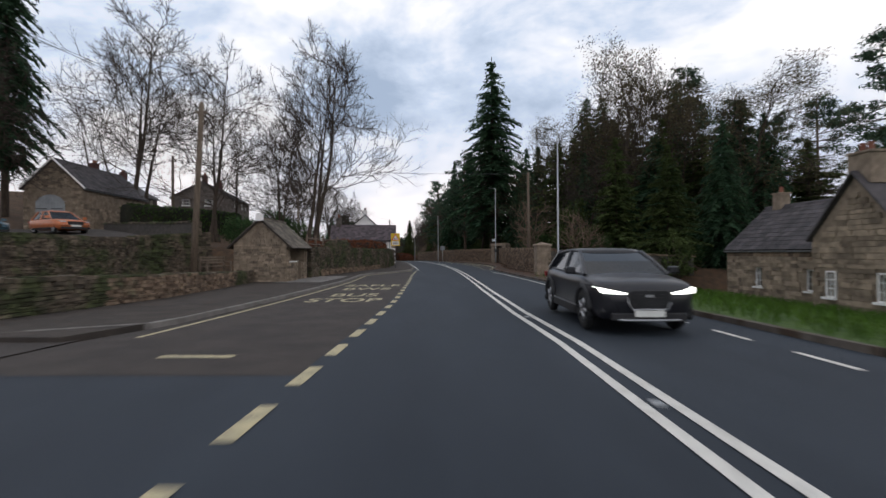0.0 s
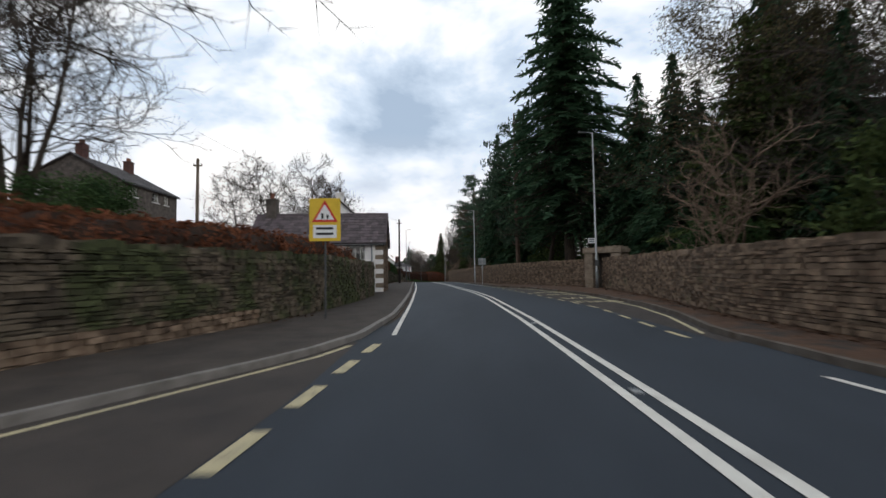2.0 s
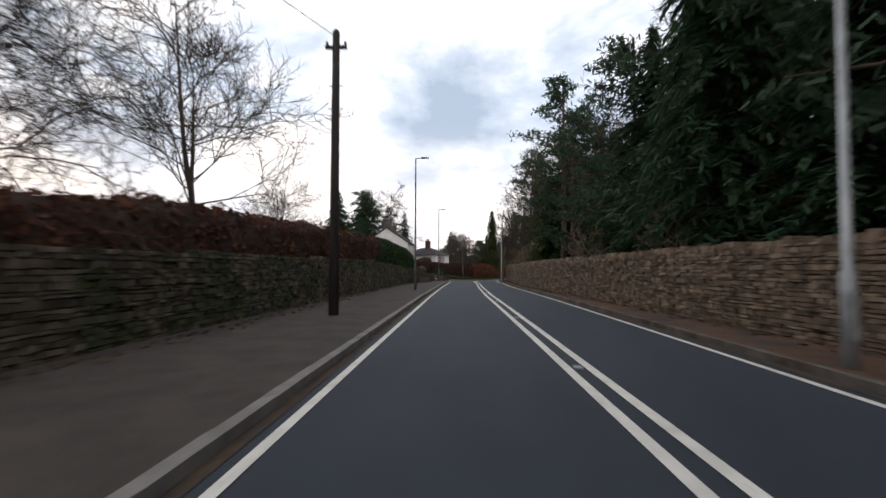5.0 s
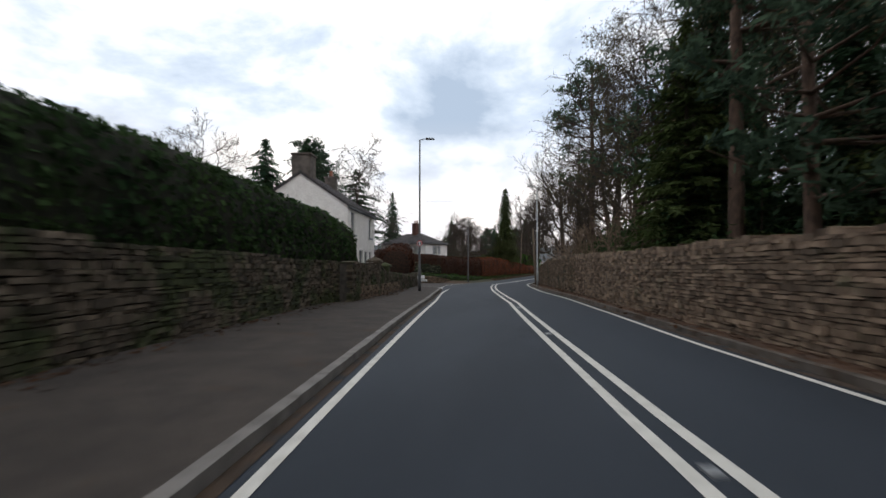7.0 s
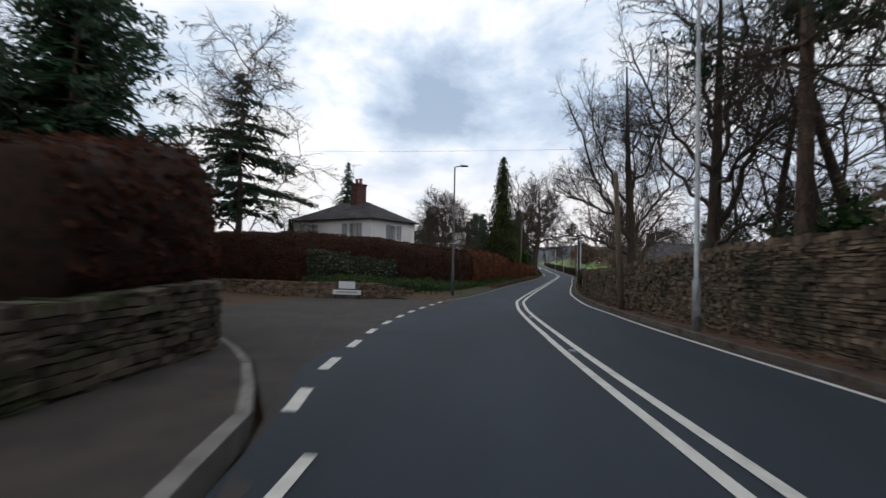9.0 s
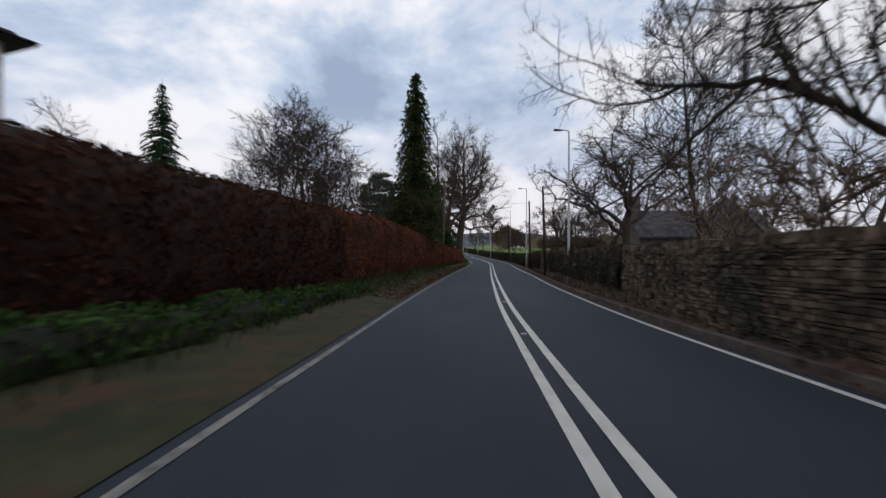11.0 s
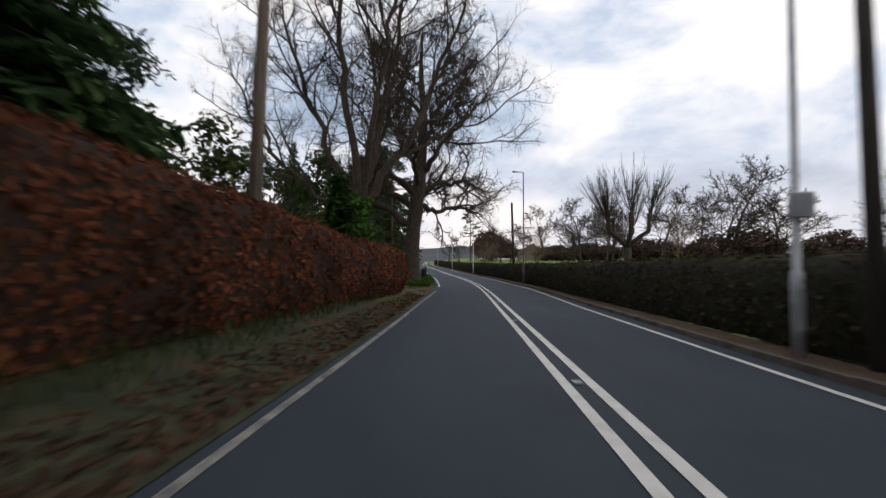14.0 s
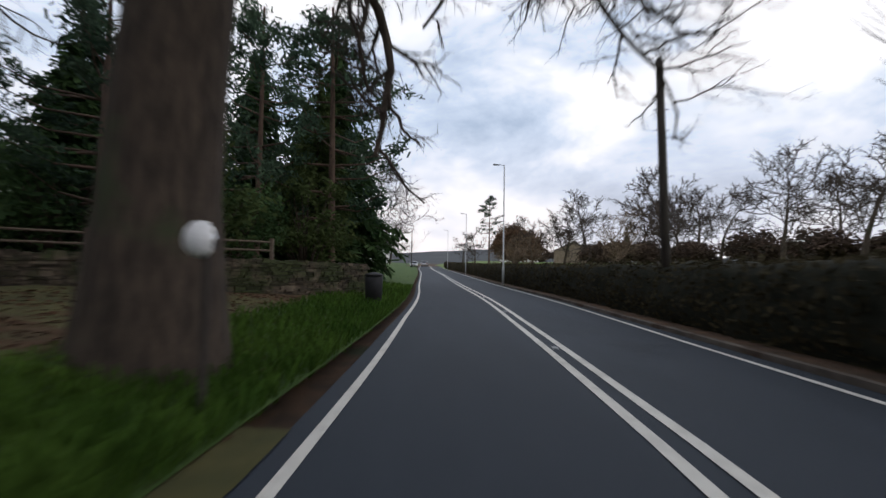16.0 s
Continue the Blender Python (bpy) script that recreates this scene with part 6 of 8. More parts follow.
def panel(g, m, length, height, thick, openings=(), base=-0.4):
    """A wall along local x with holes (x0, z0, x1, z1); its outer face at y 0."""
    xs = sorted({0.0, length, *[o[0] for o in openings], *[o[2] for o in openings]})
    zs = sorted({base, height, *[max(o[1], base) for o in openings], *[o[3] for o in openings]})
    nx, nz = len(xs) - 1, len(zs) - 1
    full = [[not any(o[0] < (xs[i] + xs[i + 1]) / 2 < o[2] and o[1] < (zs[j] + zs[j + 1]) / 2 < o[3] for o in openings) for j in range(nz)] for i in range(nx)]
    idx = lambda i, j, k: (k * (nx + 1) + i) * (nz + 1) + j
    v = np.array([(x, y, z) for y in (0.0, thick) for x in xs for z in zs])
    solid = lambda i, j: 0 <= i < nx and 0 <= j < nz and full[i][j]
    f = []
    for i in range(nx):
        for j in range(nz):
            if not full[i][j]:
                continue
            f.append((idx(i, j, 0), idx(i + 1, j, 0), idx(i + 1, j + 1, 0), idx(i, j + 1, 0)))
            f.append((idx(i, j + 1, 1), idx(i + 1, j + 1, 1), idx(i + 1, j, 1), idx(i, j, 1)))
            for di, dj, a, b in ((-1, 0, (i, j + 1), (i, j)), (1, 0, (i + 1, j), (i + 1, j + 1)), (0, -1, (i, j), (i + 1, j)), (0, 1, (i + 1, j + 1), (i, j + 1))):
                if not solid(i + di, j + dj):
                    f.append((idx(*b, 0), idx(*a, 0), idx(*a, 1), idx(*b, 1)))
    g.add(v @ np.array(m.to_3x3()).T + np.array(m.translation), f)


def window(parent, m, w, h, cols=2, rows=2, mat=None, sill=True, depth=0.12, curtain=True, name="window", shutters=None):
    """A window with its frame in the hole at local origin (lower left corner), outward -y."""
    mat = mat or WHITE_PAINT
    t = 0.05
    g = Geo()
    for x0, z0, x1, z1 in ((0, 0, t, h), (w - t, 0, w, h), (t, 0, w - t, t), (t, h - t, w - t, h)):
        g.box(x0, depth - 0.04, z0, x1, depth + 0.03, z1)
    b, bars = 0.028, []
    for i in range(1, cols):
        x = w * i / cols
        bb = b * (1.6 if cols == 4 and i == 2 else 1)
        bars.append((x - bb / 2, depth - 0.02, t, x + bb / 2, depth + 0.02, h - t))
    for i in range(1, rows):
        z = h * i / rows
        bars.append((t, depth - 0.018, z - b / 2, w - t, depth + 0.018, z + b / 2))
    f = g.obj(name, mat, parent)
    f.matrix_local = m
    for q in bars:
        Geo().box(*q).obj("glazing_bar", mat, f)
    p = Geo().add([(t, depth + 0.004, t), (w - t, depth + 0.004, t), (w - t, depth + 0.004, h - t), (t, depth + 0.004, h - t)], [(0, 1, 2, 3)]).obj("pane", GLASS, f)
    p.visible_shadow = False
    if sill:
        Geo().box(-0.07, -0.09, -0.09, w + 0.07, depth - 0.045, -0.003).obj("sill", mat, f)
    if curtain:
        g = Geo()
        for x0, x1 in ((t, w * 0.27), (w * 0.73, w - t)):
            n = 6
            v = []
            for i in range(n + 1):
                x = x0 + (x1 - x0) * i / n
                y = depth + 0.12 + 0.025 * (-1) ** i
                v += [(x, y, t), (x, y, h - t)]
            g.add(v, [(2 * i, 2 * i + 2, 2 * i + 3, 2 * i + 1) for i in range(n)])
        g.obj("curtain", CURTAIN, f)
    if shutters:
        for x0 in (-0.42, w + 0.04):
            g = Geo()
            g.box(x0, -0.05, 0, x0 + 0.05, -0.005, h).box(x0 + 0.33, -0.05, 0, x0 + 0.38, -0.005, h)
            k = int(h / 0.08)
            for i in range(k):
                g.box(x0 + 0.05, -0.04, h * i / k + 0.01, x0 + 0.33, -0.015, h * (i + 0.8) / k)
            g.obj("shutter", shutters, f, label="grey louvred shutter")
    return f


def slates(parent, m, length, slope, sw, sl, mat, mat_piece, pieces=0, jit=0.012):
    """Courses of roofing slates on a slope: local x along the eave, y up the slope, z off the roof."""
    g = Geo()
    shapes = [Geo().box(-0.5, -0.5, -0.5, 0.5, 0.5, 0.5, jit=0.04).mesh("slate", mat_piece) for _ in range(3)] if pieces else []
    rows = max(1, int(slope / sl))
    made = 0
    for r in range(rows + 1):
        x = -sw * (0.5 if r % 2 else 0.0)
        y = r * slope / rows
        while x < length:
            w = sw * rng.uniform(0.8, 1.2)
            x0, x1 = max(x, -0.02), min(x + w, length + 0.02)
            if x1 - x0 > 0.05 and y < slope - 0.02:
                t = 0.016
                mm = (m @ Matrix.Translation(((x0 + x1) / 2, y + sl * 0.55 + rng.uniform(-jit, jit), 0.035 + rng.uniform(0, jit * 0.6))) @ Matrix.Rotation(-0.05, 4, "X") @ Matrix.Diagonal((x1 - x0 - 0.008, sl * 1.25, t, 1)))
                if made < pieces:
                    ob = new("slate", shapes[made % 3])
                    ob.parent = parent
                    ob.matrix_local = mm
                    made += 1
                else:
                    g.box(-0.5, -0.5, -0.5, 0.5, 0.5, 0.5, mm)
            x += w
    if g.n:
        tagged(g.obj("slating", mat, parent), kind="stuff")


def chimney(parent, x, y, z0, z1, w, d, mat, pots=1, cap=True, pot_mat=None):
    g = Geo().box(x - w / 2, y - d / 2, z0, x + w / 2, y + d / 2, z1)
    if cap:
        g.box(x - w / 2 - 0.05, y - d / 2 - 0.05, z1 + 0.002, x + w / 2 + 0.05, y + d / 2 + 0.05, z1 + 0.1)
    c = bevel(g.obj("chimney", mat, parent), 0.015)
    for i in range(pots):
        px = x + (i - (pots - 1) / 2) * 0.34
        Geo().tube([(px, y, z1 + 0.08), (px, y, z1 + 0.3), (px, y, z1 + 0.42), (px, y, z1 + 0.46)], [0.12, 0.10, 0.11, 0.13], 10).obj("chimney_pot", pot_mat or BRICK, c)
    return c


def house(name, m, L, D, eave, ridge, wall_mat, roof_mat, label, holes=None, gable_mats=(None, None), over=0.22, base=-0.4, roof_pieces=0, sw=0.32, sl=0.27, piece_mat=None, group="", roof_name="roof"):
    """A gabled house: ridge along local x from 0 to L, walls at y 0 (front) and D. holes: side -> list of (x0, z0, x1, z1)."""
    h = thing(name, m, label, "house", group)
    holes = holes or {}
    th = 0.35
    I = Matrix.Identity(4)
    sides = {"front": (place(I, 0, 0, 0), L), "back": (place(I, L, D, 0, 180), L), "end0": (place(I, 0, D - th, 0, -90), D - 2 * th), "end1": (place(I, L, th, 0, 90), D - 2 * th)}
    for k, (mm, ln) in sides.items():
        g = Geo()
        panel(g, mm, ln, eave, th, holes.get(k, ()), base)
        mt = wall_mat
        if k in ("end0", "end1"):
            mt = gable_mats[k == "end1"] or wall_mat
            v = [(-th, 0, eave), (ln + th, 0, eave), (ln / 2, 0, ridge - 0.05), (-th, th, eave), (ln + th, th, eave), (ln / 2, th, ridge - 0.05)]
            a = np.array(v) @ np.array(mm.to_3x3()).T + np.array(mm.translation)
            g.add(a, [(0, 1, 2), (5, 4, 3), (0, 3, 4, 1), (1, 4, 5, 2), (2, 5, 3, 0)])
        g.obj("wall", mt, h)
    sl_len = math.hypot(D / 2, ridge - eave)
    ang = math.atan2(ridge - eave, D / 2)
    for k, org in ((0, Matrix.Identity(4)), (1, place(Matrix.Identity(4), L, D, 0, 180))):
        g = Geo()
        full = sl_len + over / math.cos(ang) * 0.9
        mm = org @ Matrix.Translation((-over, 0, eave)) @ Matrix.Rotation(ang, 4, "X") @ Matrix.Translation((0, -(full - sl_len), 0))
        g.box(0, 0, -0.06, L + 2 * over, full - 0.03, 0.02, mm)
        r = g.obj(roof_name, roof_mat, h)
        slates(r, mm, L + 2 * over, full, sw, sl, roof_mat, piece_mat or SLATE_P, roof_pieces if k == 0 else 0)
        # gutter
        gp = org @ Vector((-over, -over * 0.92, eave - 0.09 - over * math.tan(ang) * 0.9)), org @ Vector((L + over, -over * 0.92, eave - 0.09 - over * math.tan(ang) * 0.9))
        Geo().tube([gp[0], gp[1]], 0.055, 7).obj("gutter", DARK_STEEL, h)
    n = max(2, int(L / 0.45))
    for i in range(n):
        x0 = -over + (L + 2 * over) * i / n
        x1 = x0 + (L + 2 * over) / n - 0.01
        Geo().add([(x0, D / 2 - 0.14, ridge - 0.03), (x1, D / 2 - 0.14, ridge - 0.03), (x1, D / 2 + 0.14, ridge - 0.03), (x0, D / 2 + 0.14, ridge - 0.03), (x0, D / 2 - 0.03, ridge + 0.09), (x1, D / 2 - 0.03, ridge + 0.09), (x1, D / 2 + 0.03, ridge + 0.09), (x0, D / 2 + 0.03, ridge + 0.09)], BOXF).obj("ridge_tile", roof_mat, h)
    # dark floor inside
    Geo().box(th, th, 0.0, L - th, D - th, 0.04).obj("floor_inside", INSIDE, h)
    return h, sides


def side_window(h, sides, side, x0, z0, x1, z1, **kw):
    mm = sides[side][0] @ Matrix.Translation((x0, 0, z0))
    return window(h, mm, x1 - x0, z1 - z0, **kw)


def stone_face(h, mm, length, height, top=None, holes=(), limit=300, mat_piece=None, course=(0.09, 0.17), ln=(0.18, 0.5), rest_mat=None, proud=0.03, thick=0.1, rubble=0.0):
    """Facing stones on a wall plane: local x along, z up, outward -y. top(x): height there."""
    z, made, rest = 0.0, 0, Geo()
    shapes = [Geo().box(-0.5, -0.5, -0.5, 0.5, 0.5, 0.5, jit=0.05).mesh("stone", mat_piece or STONE_PIECE) for _ in range(4)]
    hmax = max(top(x) for x in np.linspace(0, length, 21)) if top else height
    while z < hmax:
        hc = rng.uniform(*course)
        x = -rng.uniform(0, 0.2)
        while x < length:
            w = rng.uniform(*ln)
            x0, x1 = max(0, x), min(length, x + w)
            x += w
            cx, cz = (x0 + x1) / 2, z + hc / 2
            if x1 - x0 < 0.06 or cz + hc * 0.4 > (min(top(x0), top(x1)) if top else height) or any(o[0] - 0.02 < x1 and x0 < o[2] + 0.02 and o[1] - 0.02 < z + hc and z < o[3] + 0.02 for o in holes):
                continue
            m = mm @ Matrix.Translation((cx, -proud / 2 + rng.uniform(-0.12, 0.12) * thick, cz + rng.uniform(-rubble, rubble) * hc)) @ Matrix.Rotation(rng.uniform(-rubble, rubble) * 0.3, 4, "Y") @ Matrix.Diagonal((x1 - x0 - 0.02, thick, (hc - 0.018) * (1 + rng.uniform(0, rubble)), 1))
            if made < limit:
                ob = new("stone", shapes[made % 4])
                ob.parent = h
                ob.matrix_local = m
                made += 1
            else:
                rest.box(-0.5, -0.5, -0.5, 0.5, 0.5, 0.5, m)
                rest.v[-1] += np.random.uniform(-0.008, 0.008, (8, 3))
        z += hc
    if rest.n:
        tagged(rest.obj("stonework", rest_mat or STONE, h), kind="stuff")


def drainpipe(h, x, y, z0, z1):
    Geo().tube([(x, y, z0), (x, y, z1 - 0.15), (x, y + 0.1, z1)], 0.04, 8).obj("drainpipe", GREY_PAINT, h)


# ---- the white cottage with a stone gable to the road ----
MB = at(58.95, -3.35, 0.06, 180)
BL = 7.5
win = [(1.0, 1.45, 2.15, 2.8), (4.1, 1.75, 5.2, 2.78)]
wb = [(BL - b, z0, BL - a, z1) for a, z0, b, z1 in win]
barn, sides = house("white_cottage", MB, BL, 3.6, 3.0, 4.72, WHITEWASH, BROWN_SLATE, "long low whitewashed cottage with slate roof and stone gable", {"back": wb}, (SANDSTONE, None), 0.2, roof_pieces=0)
for o in wb:
    side_window(barn, sides, "back", *o, cols=4, rows=3)
    mm = sides["back"][0]
    Geo().box(o[0] - 0.12, -0.03, o[3] + 0.002, o[2] + 0.12, 0.02, o[3] + 0.11, mm).obj("lintel", SANDSTONE, barn)
stone_face(barn, Matrix.Translation((0, 3.6, 0)) @ Matrix.Rotation(radians(-90), 4, "Z"), 3.6, 3.0, top=lambda x: 3.0 + 1.68 * (1 - abs(x - 1.8) / 1.8), limit=300, mat_piece=STONE_PIECE, course=(0.05, 0.12), ln=(0.09, 0.30), rubble=0.3)
mq = sides["back"][0]
for i in range(11):
    w = 0.42 if i % 2 else 0.24
    q = Geo().box(BL - w, -0.035, i * 0.27 + 0.003, BL + 0.03, 0.1, i * 0.27 + 0.26, mq).obj("quoin", (WHITEWASH, SANDSTONE)[i % 2], barn)
chimney(barn, 6.8, 1.8, 4.3, 5.6, 0.6, 0.6, DARK_STONE, 1)
g = Geo()
g.tube([(0.62, 3.68, -0.1), (0.62, 3.68, 2.75), (0.62, 3.75, 2.95)], 0.045, 8).obj("drainpipe", GREY_PAINT, barn)

gate = thing("field_gate", at(55.05, -4.1, 0.08, 136), "dark metal barred gate in front of the white cottage", "gate")
for i in range(6):
    Geo().tube([(0, 0, 0.44 + i * 0.2), (0, 1.45, 0.44 + i * 0.2)], 0.018, 6).obj("bar", DARK_STEEL, gate)
for y in (0.0, 1.45):
    Geo().tube([(0, y, 0.36), (0, y, 1.5)], 0.024, 6).obj("stile", DARK_STEEL, gate)
Geo().box(-0.055, -0.16, -0.15, 0.055, -0.05, 1.42).obj("gate_post", GALV, gate, label="square grey metal gate post")

shed, sides = house("garden_shed", at(52.4, -6.3, 1.45, 180), 2.0, 1.6, 0.75, 1.45, DARK_WOOD, SLATE, "small dark garden shed above the stone wall", over=0.1, base=-0.2)

# ---- the two-storey white house with a porch ----
MC = at(63.8, -4.95, 0.06, 95)
fr = [(0.95, 3.05, 1.75, 4.15), (4.0, 3.05, 4.75, 4.15), (2.65, 3.0, 3.0, 3.4), (0.95, 1.0, 1.75, 2.25), (3.95, 1.0, 4.7, 2.25), (2.4, 0.0, 3.2, 2.0)]
cott, sides = house("white_house", MC, 5.5, 4.4, 4.6, 6.6, WHITEWASH, SLATE, "two-storey whitewashed house with a small porch and slate roof", {"front": fr}, (RENDER_W, RENDER_W), 0.16, roof_pieces=0)
for o in fr[:5]:
    side_window(cott, sides, "front", *o, cols=2, rows=3 if o[3] - o[1] > 0.6 else 1, mat=GREY_PAINT)
stone_face(cott, sides["front"][0], 5.5, 4.55, holes=fr, limit=80, mat_piece=WHITEWASH, course=(0.07, 0.14), ln=(0.14, 0.36), rest_mat=WHITEWASH, proud=0.006, thick=0.022)
d = Geo().box(2.45, 0.1, 0.05, 3.15, 0.16, 1.97).obj("door", TEAL_PAINT, cott)
Geo().tube([(3.05, 0.09, 0.98), (3.05, 0.05, 1.0), (3.05, 0.09, 1.04)], 0.02, 6).obj("door_handle", BLACK_IRON, d)
pr = Geo()
for sgn in (-1, 1):
    x = 2.8
    pr.add([(x, -0.75, 2.85), (x + sgn * 0.75, -0.75, 2.3), (x + sgn * 0.75, 0.0, 2.3), (x, 0.0, 2.85), (x, -0.75, 2.93), (x + sgn * 0.8, -0.75, 2.36), (x + sgn * 0.8, 0.0, 2.36), (x, 0.0, 2.93)], BOXF)
pr.obj("porch_roof", SLATE, cott)
for x in (2.2, 3.4):
    Geo().tube([(x, -0.02, 1.7), (x, -0.55, 2.3)], 0.035, 6).obj("porch_bracket", DARK_WOOD, cott)
Geo().add([(2.12, -0.72, 2.3), (3.48, -0.72, 2.3), (2.8, -0.72, 2.82), (2.12, -0.66, 2.3), (3.48, -0.66, 2.3), (2.8, -0.66, 2.82)], [(0, 1, 2), (5, 4, 3), (0, 3, 4, 1), (1, 4, 5, 2), (2, 5, 3, 0)]).obj("porch_gable", DARK_WOOD, cott)
for x in (0.3, 5.2):
    chimney(cott, x, 2.2, 6.0, 7.15, 0.55, 0.55, RENDER_W, 1, pot_mat=DARK_STONE)
stone_wall("wall_stone_cottage", [(63.0, -4.72), (65.5, -4.52)], [1.65, 1.6], "square-cut stone front garden wall", face=-1, pieces=(60, 66), cope=0.08, course=(0.12, 0.2))
stone_wall("wall_stone_cottage_low", [(66.2, -5.0), (74.6, -5.1)], [(66.2, 0.45), (74.6, 0.45)], "very low mossy garden wall under iron railings", face=-1, cope=0.06)
rail = thing("iron_railings", Matrix.Identity(4), "black iron garden railings on the low wall", "railings")
g = Geo()
for z in (0.65, 1.3):
    g.tube([W(s, -5.25, z) for s in np.linspace(66.3, 73.0, 8)], 0.016, 5)
g.obj("rail", BLACK_IRON, rail)
for s in np.arange(66.3, 73.0, 0.22):
    Geo().tube([W(s, -5.25, 0.42), W(s, -5.25, 1.42)], 0.010, 5).obj("upright", BLACK_IRON, rail)


def pillar(s, l, w, h, label, mat=SANDSTONE, cap=True, z=0.05, turn=0.0):
    p = thing("gate_pier", at(s, l, z, turn), label, "gate pier")
    n = max(2, int(h / 0.32))
    for i in range(n):
        k = w / 2 * (1 + rng.uniform(-0.02, 0.02))
        Geo().box(-k, -k, h * i / n + (-0.2 if i == 0 else 0.004), k, k, h * (i + 1) / n - 0.006, jit=0.008).obj("block", mat, p)
    if cap:
        c = w / 2 + 0.07
        Geo().box(-c, -c, h, c, c, h + 0.09).add([(-c, -c, h + 0.092), (c, -c, h + 0.092), (c, c, h + 0.092), (-c, c, h + 0.092), (0, 0, h + 0.26)], [(0, 1, 4), (1, 2, 4), (2, 3, 4), (3, 0, 4)]).obj("cap", mat, p)
    return p


pillar(73.6, -5.2, 0.42, 1.5, "square stone gate pier beside the railings")
pillar(65.75, -4.8, 0.5, 1.55, "stone end pier of the garden wall", cap=False)
pillar(116.9, -3.85, 0.5, 1.5, "mossy stone pier in the front garden wall", mat=STONE_MOSSY)
pillar(119.2, -3.8, 0.42, 1.3, "capped stone gate pier before the white house", mat=STONE_MOSSY)
pillar(28.5, 6.6, 0.86, 1.85, "tall capped stone gate pier at the drive")
pillar(203.5, -2.95, 0.42, 1.75, "brown stone gate pier at the hedge's end", z=0.1, mat=STONE)
pillar(218.9, -11.7, 0.6, 1.4, "stone gate pier across the drive", z=0.75, mat=STONE)

# ---- the white house with the big chimney ----
MW = at(118.3, -5.45, 0.06, 90)
fr = [(0.65, 2.9, 1.45, 4.0), (4.65, 2.9, 5.4, 4.0), (0.6, 0.85, 1.5, 2.25), (2.35, 0.75, 3.2, 2.15), (3.6, 0.85, 4.3, 2.1), (4.75, 0.85, 5.45, 2.1)]
wh, sides = house("white_house", MW, 6.2, 4.6, 4.3, 5.85, WHITEWASH, SLATE, "whitewashed rough stone house with a massive dark chimney", {"front": fr}, (WHITEWASH, WHITEWASH), 0.08)
for o in fr:
    side_window(wh, sides, "front", *o, cols=2, rows=3, mat=GREY_PAINT)
stone_face(wh, sides["front"][0], 6.2, 4.25, holes=fr, limit=80, mat_piece=WHITEWASH, course=(0.07, 0.14), ln=(0.14, 0.36), rest_mat=WHITEWASH, proud=0.006, thick=0.022)
stone_face(wh, sides["end0"][0] @ Matrix.Translation((-0.35, 0, 0)), 4.6, 4.3, top=lambda x: 4.3 + 1.5 * (1 - abs(x - 2.3) / 2.3), limit=80, mat_piece=WHITEWASH, course=(0.07, 0.14), ln=(0.14, 0.36), rest_mat=WHITEWASH, proud=0.006, thick=0.022)
chimney(wh, 0.45, 2.3, 5.3, 6.7, 0.85, 0.9, DARK_STONE, 0)
chimney(wh, 4.9, 2.3, 5.4, 6.4, 0.6, 0.6, DARK_STONE, 1)

# ---- the hipped villa ----
MV = at(149.9, -14.75, 0.95, -17)
vl = thing("villa", MV, "white rendered villa with hipped slate roof and grey shutters", "house")
VL, VD, VE, VR = 6.8, 4.6, 3.6, 4.9
holes_f = [(1.1, 2.35, 1.85, 3.3), (4.9, 2.35, 5.65, 3.3)]
holes_r = [(1.6, 2.35, 2.3, 3.3)]
for mm, ln, hs in ((Matrix.Identity(4), VL, holes_f), (place(Matrix.Identity(4), VL, 0.3, 0, 90), VD - 0.6, holes_r), (place(Matrix.Identity(4), VL, VD, 0, 180), VL, ()), (place(Matrix.Identity(4), 0, VD - 0.3, 0, -90), VD - 0.6, ())):
    g = Geo()
    panel(g, mm, ln, VE, 0.3, hs, -1.0)
    g.obj("wall", RENDER_W, vl)
    for o in hs:
        window(vl, mm @ Matrix.Translation((o[0], 0, o[1])), o[2] - o[0], o[3] - o[1], cols=4, rows=3, shutters=GREY_PAINT)
o = 0.3
r0, r1 = (VD / 2, VR), (VL - VD / 2, VR)
A = [(-o, -o, VE - 0.05), (VL + o, -o, VE - 0.05), (VL + o, VD + o, VE - 0.05), (-o, VD + o, VE - 0.05), (VD / 2, VD / 2, VR), (VL - VD / 2, VD / 2, VR)]
roof = Geo().add(A, [(0, 1, 5, 4), (1, 2, 5), (2, 3, 4, 5), (3, 0, 4), (3, 2, 1, 0)]).obj("roof", SLATE, vl)
g = Geo()
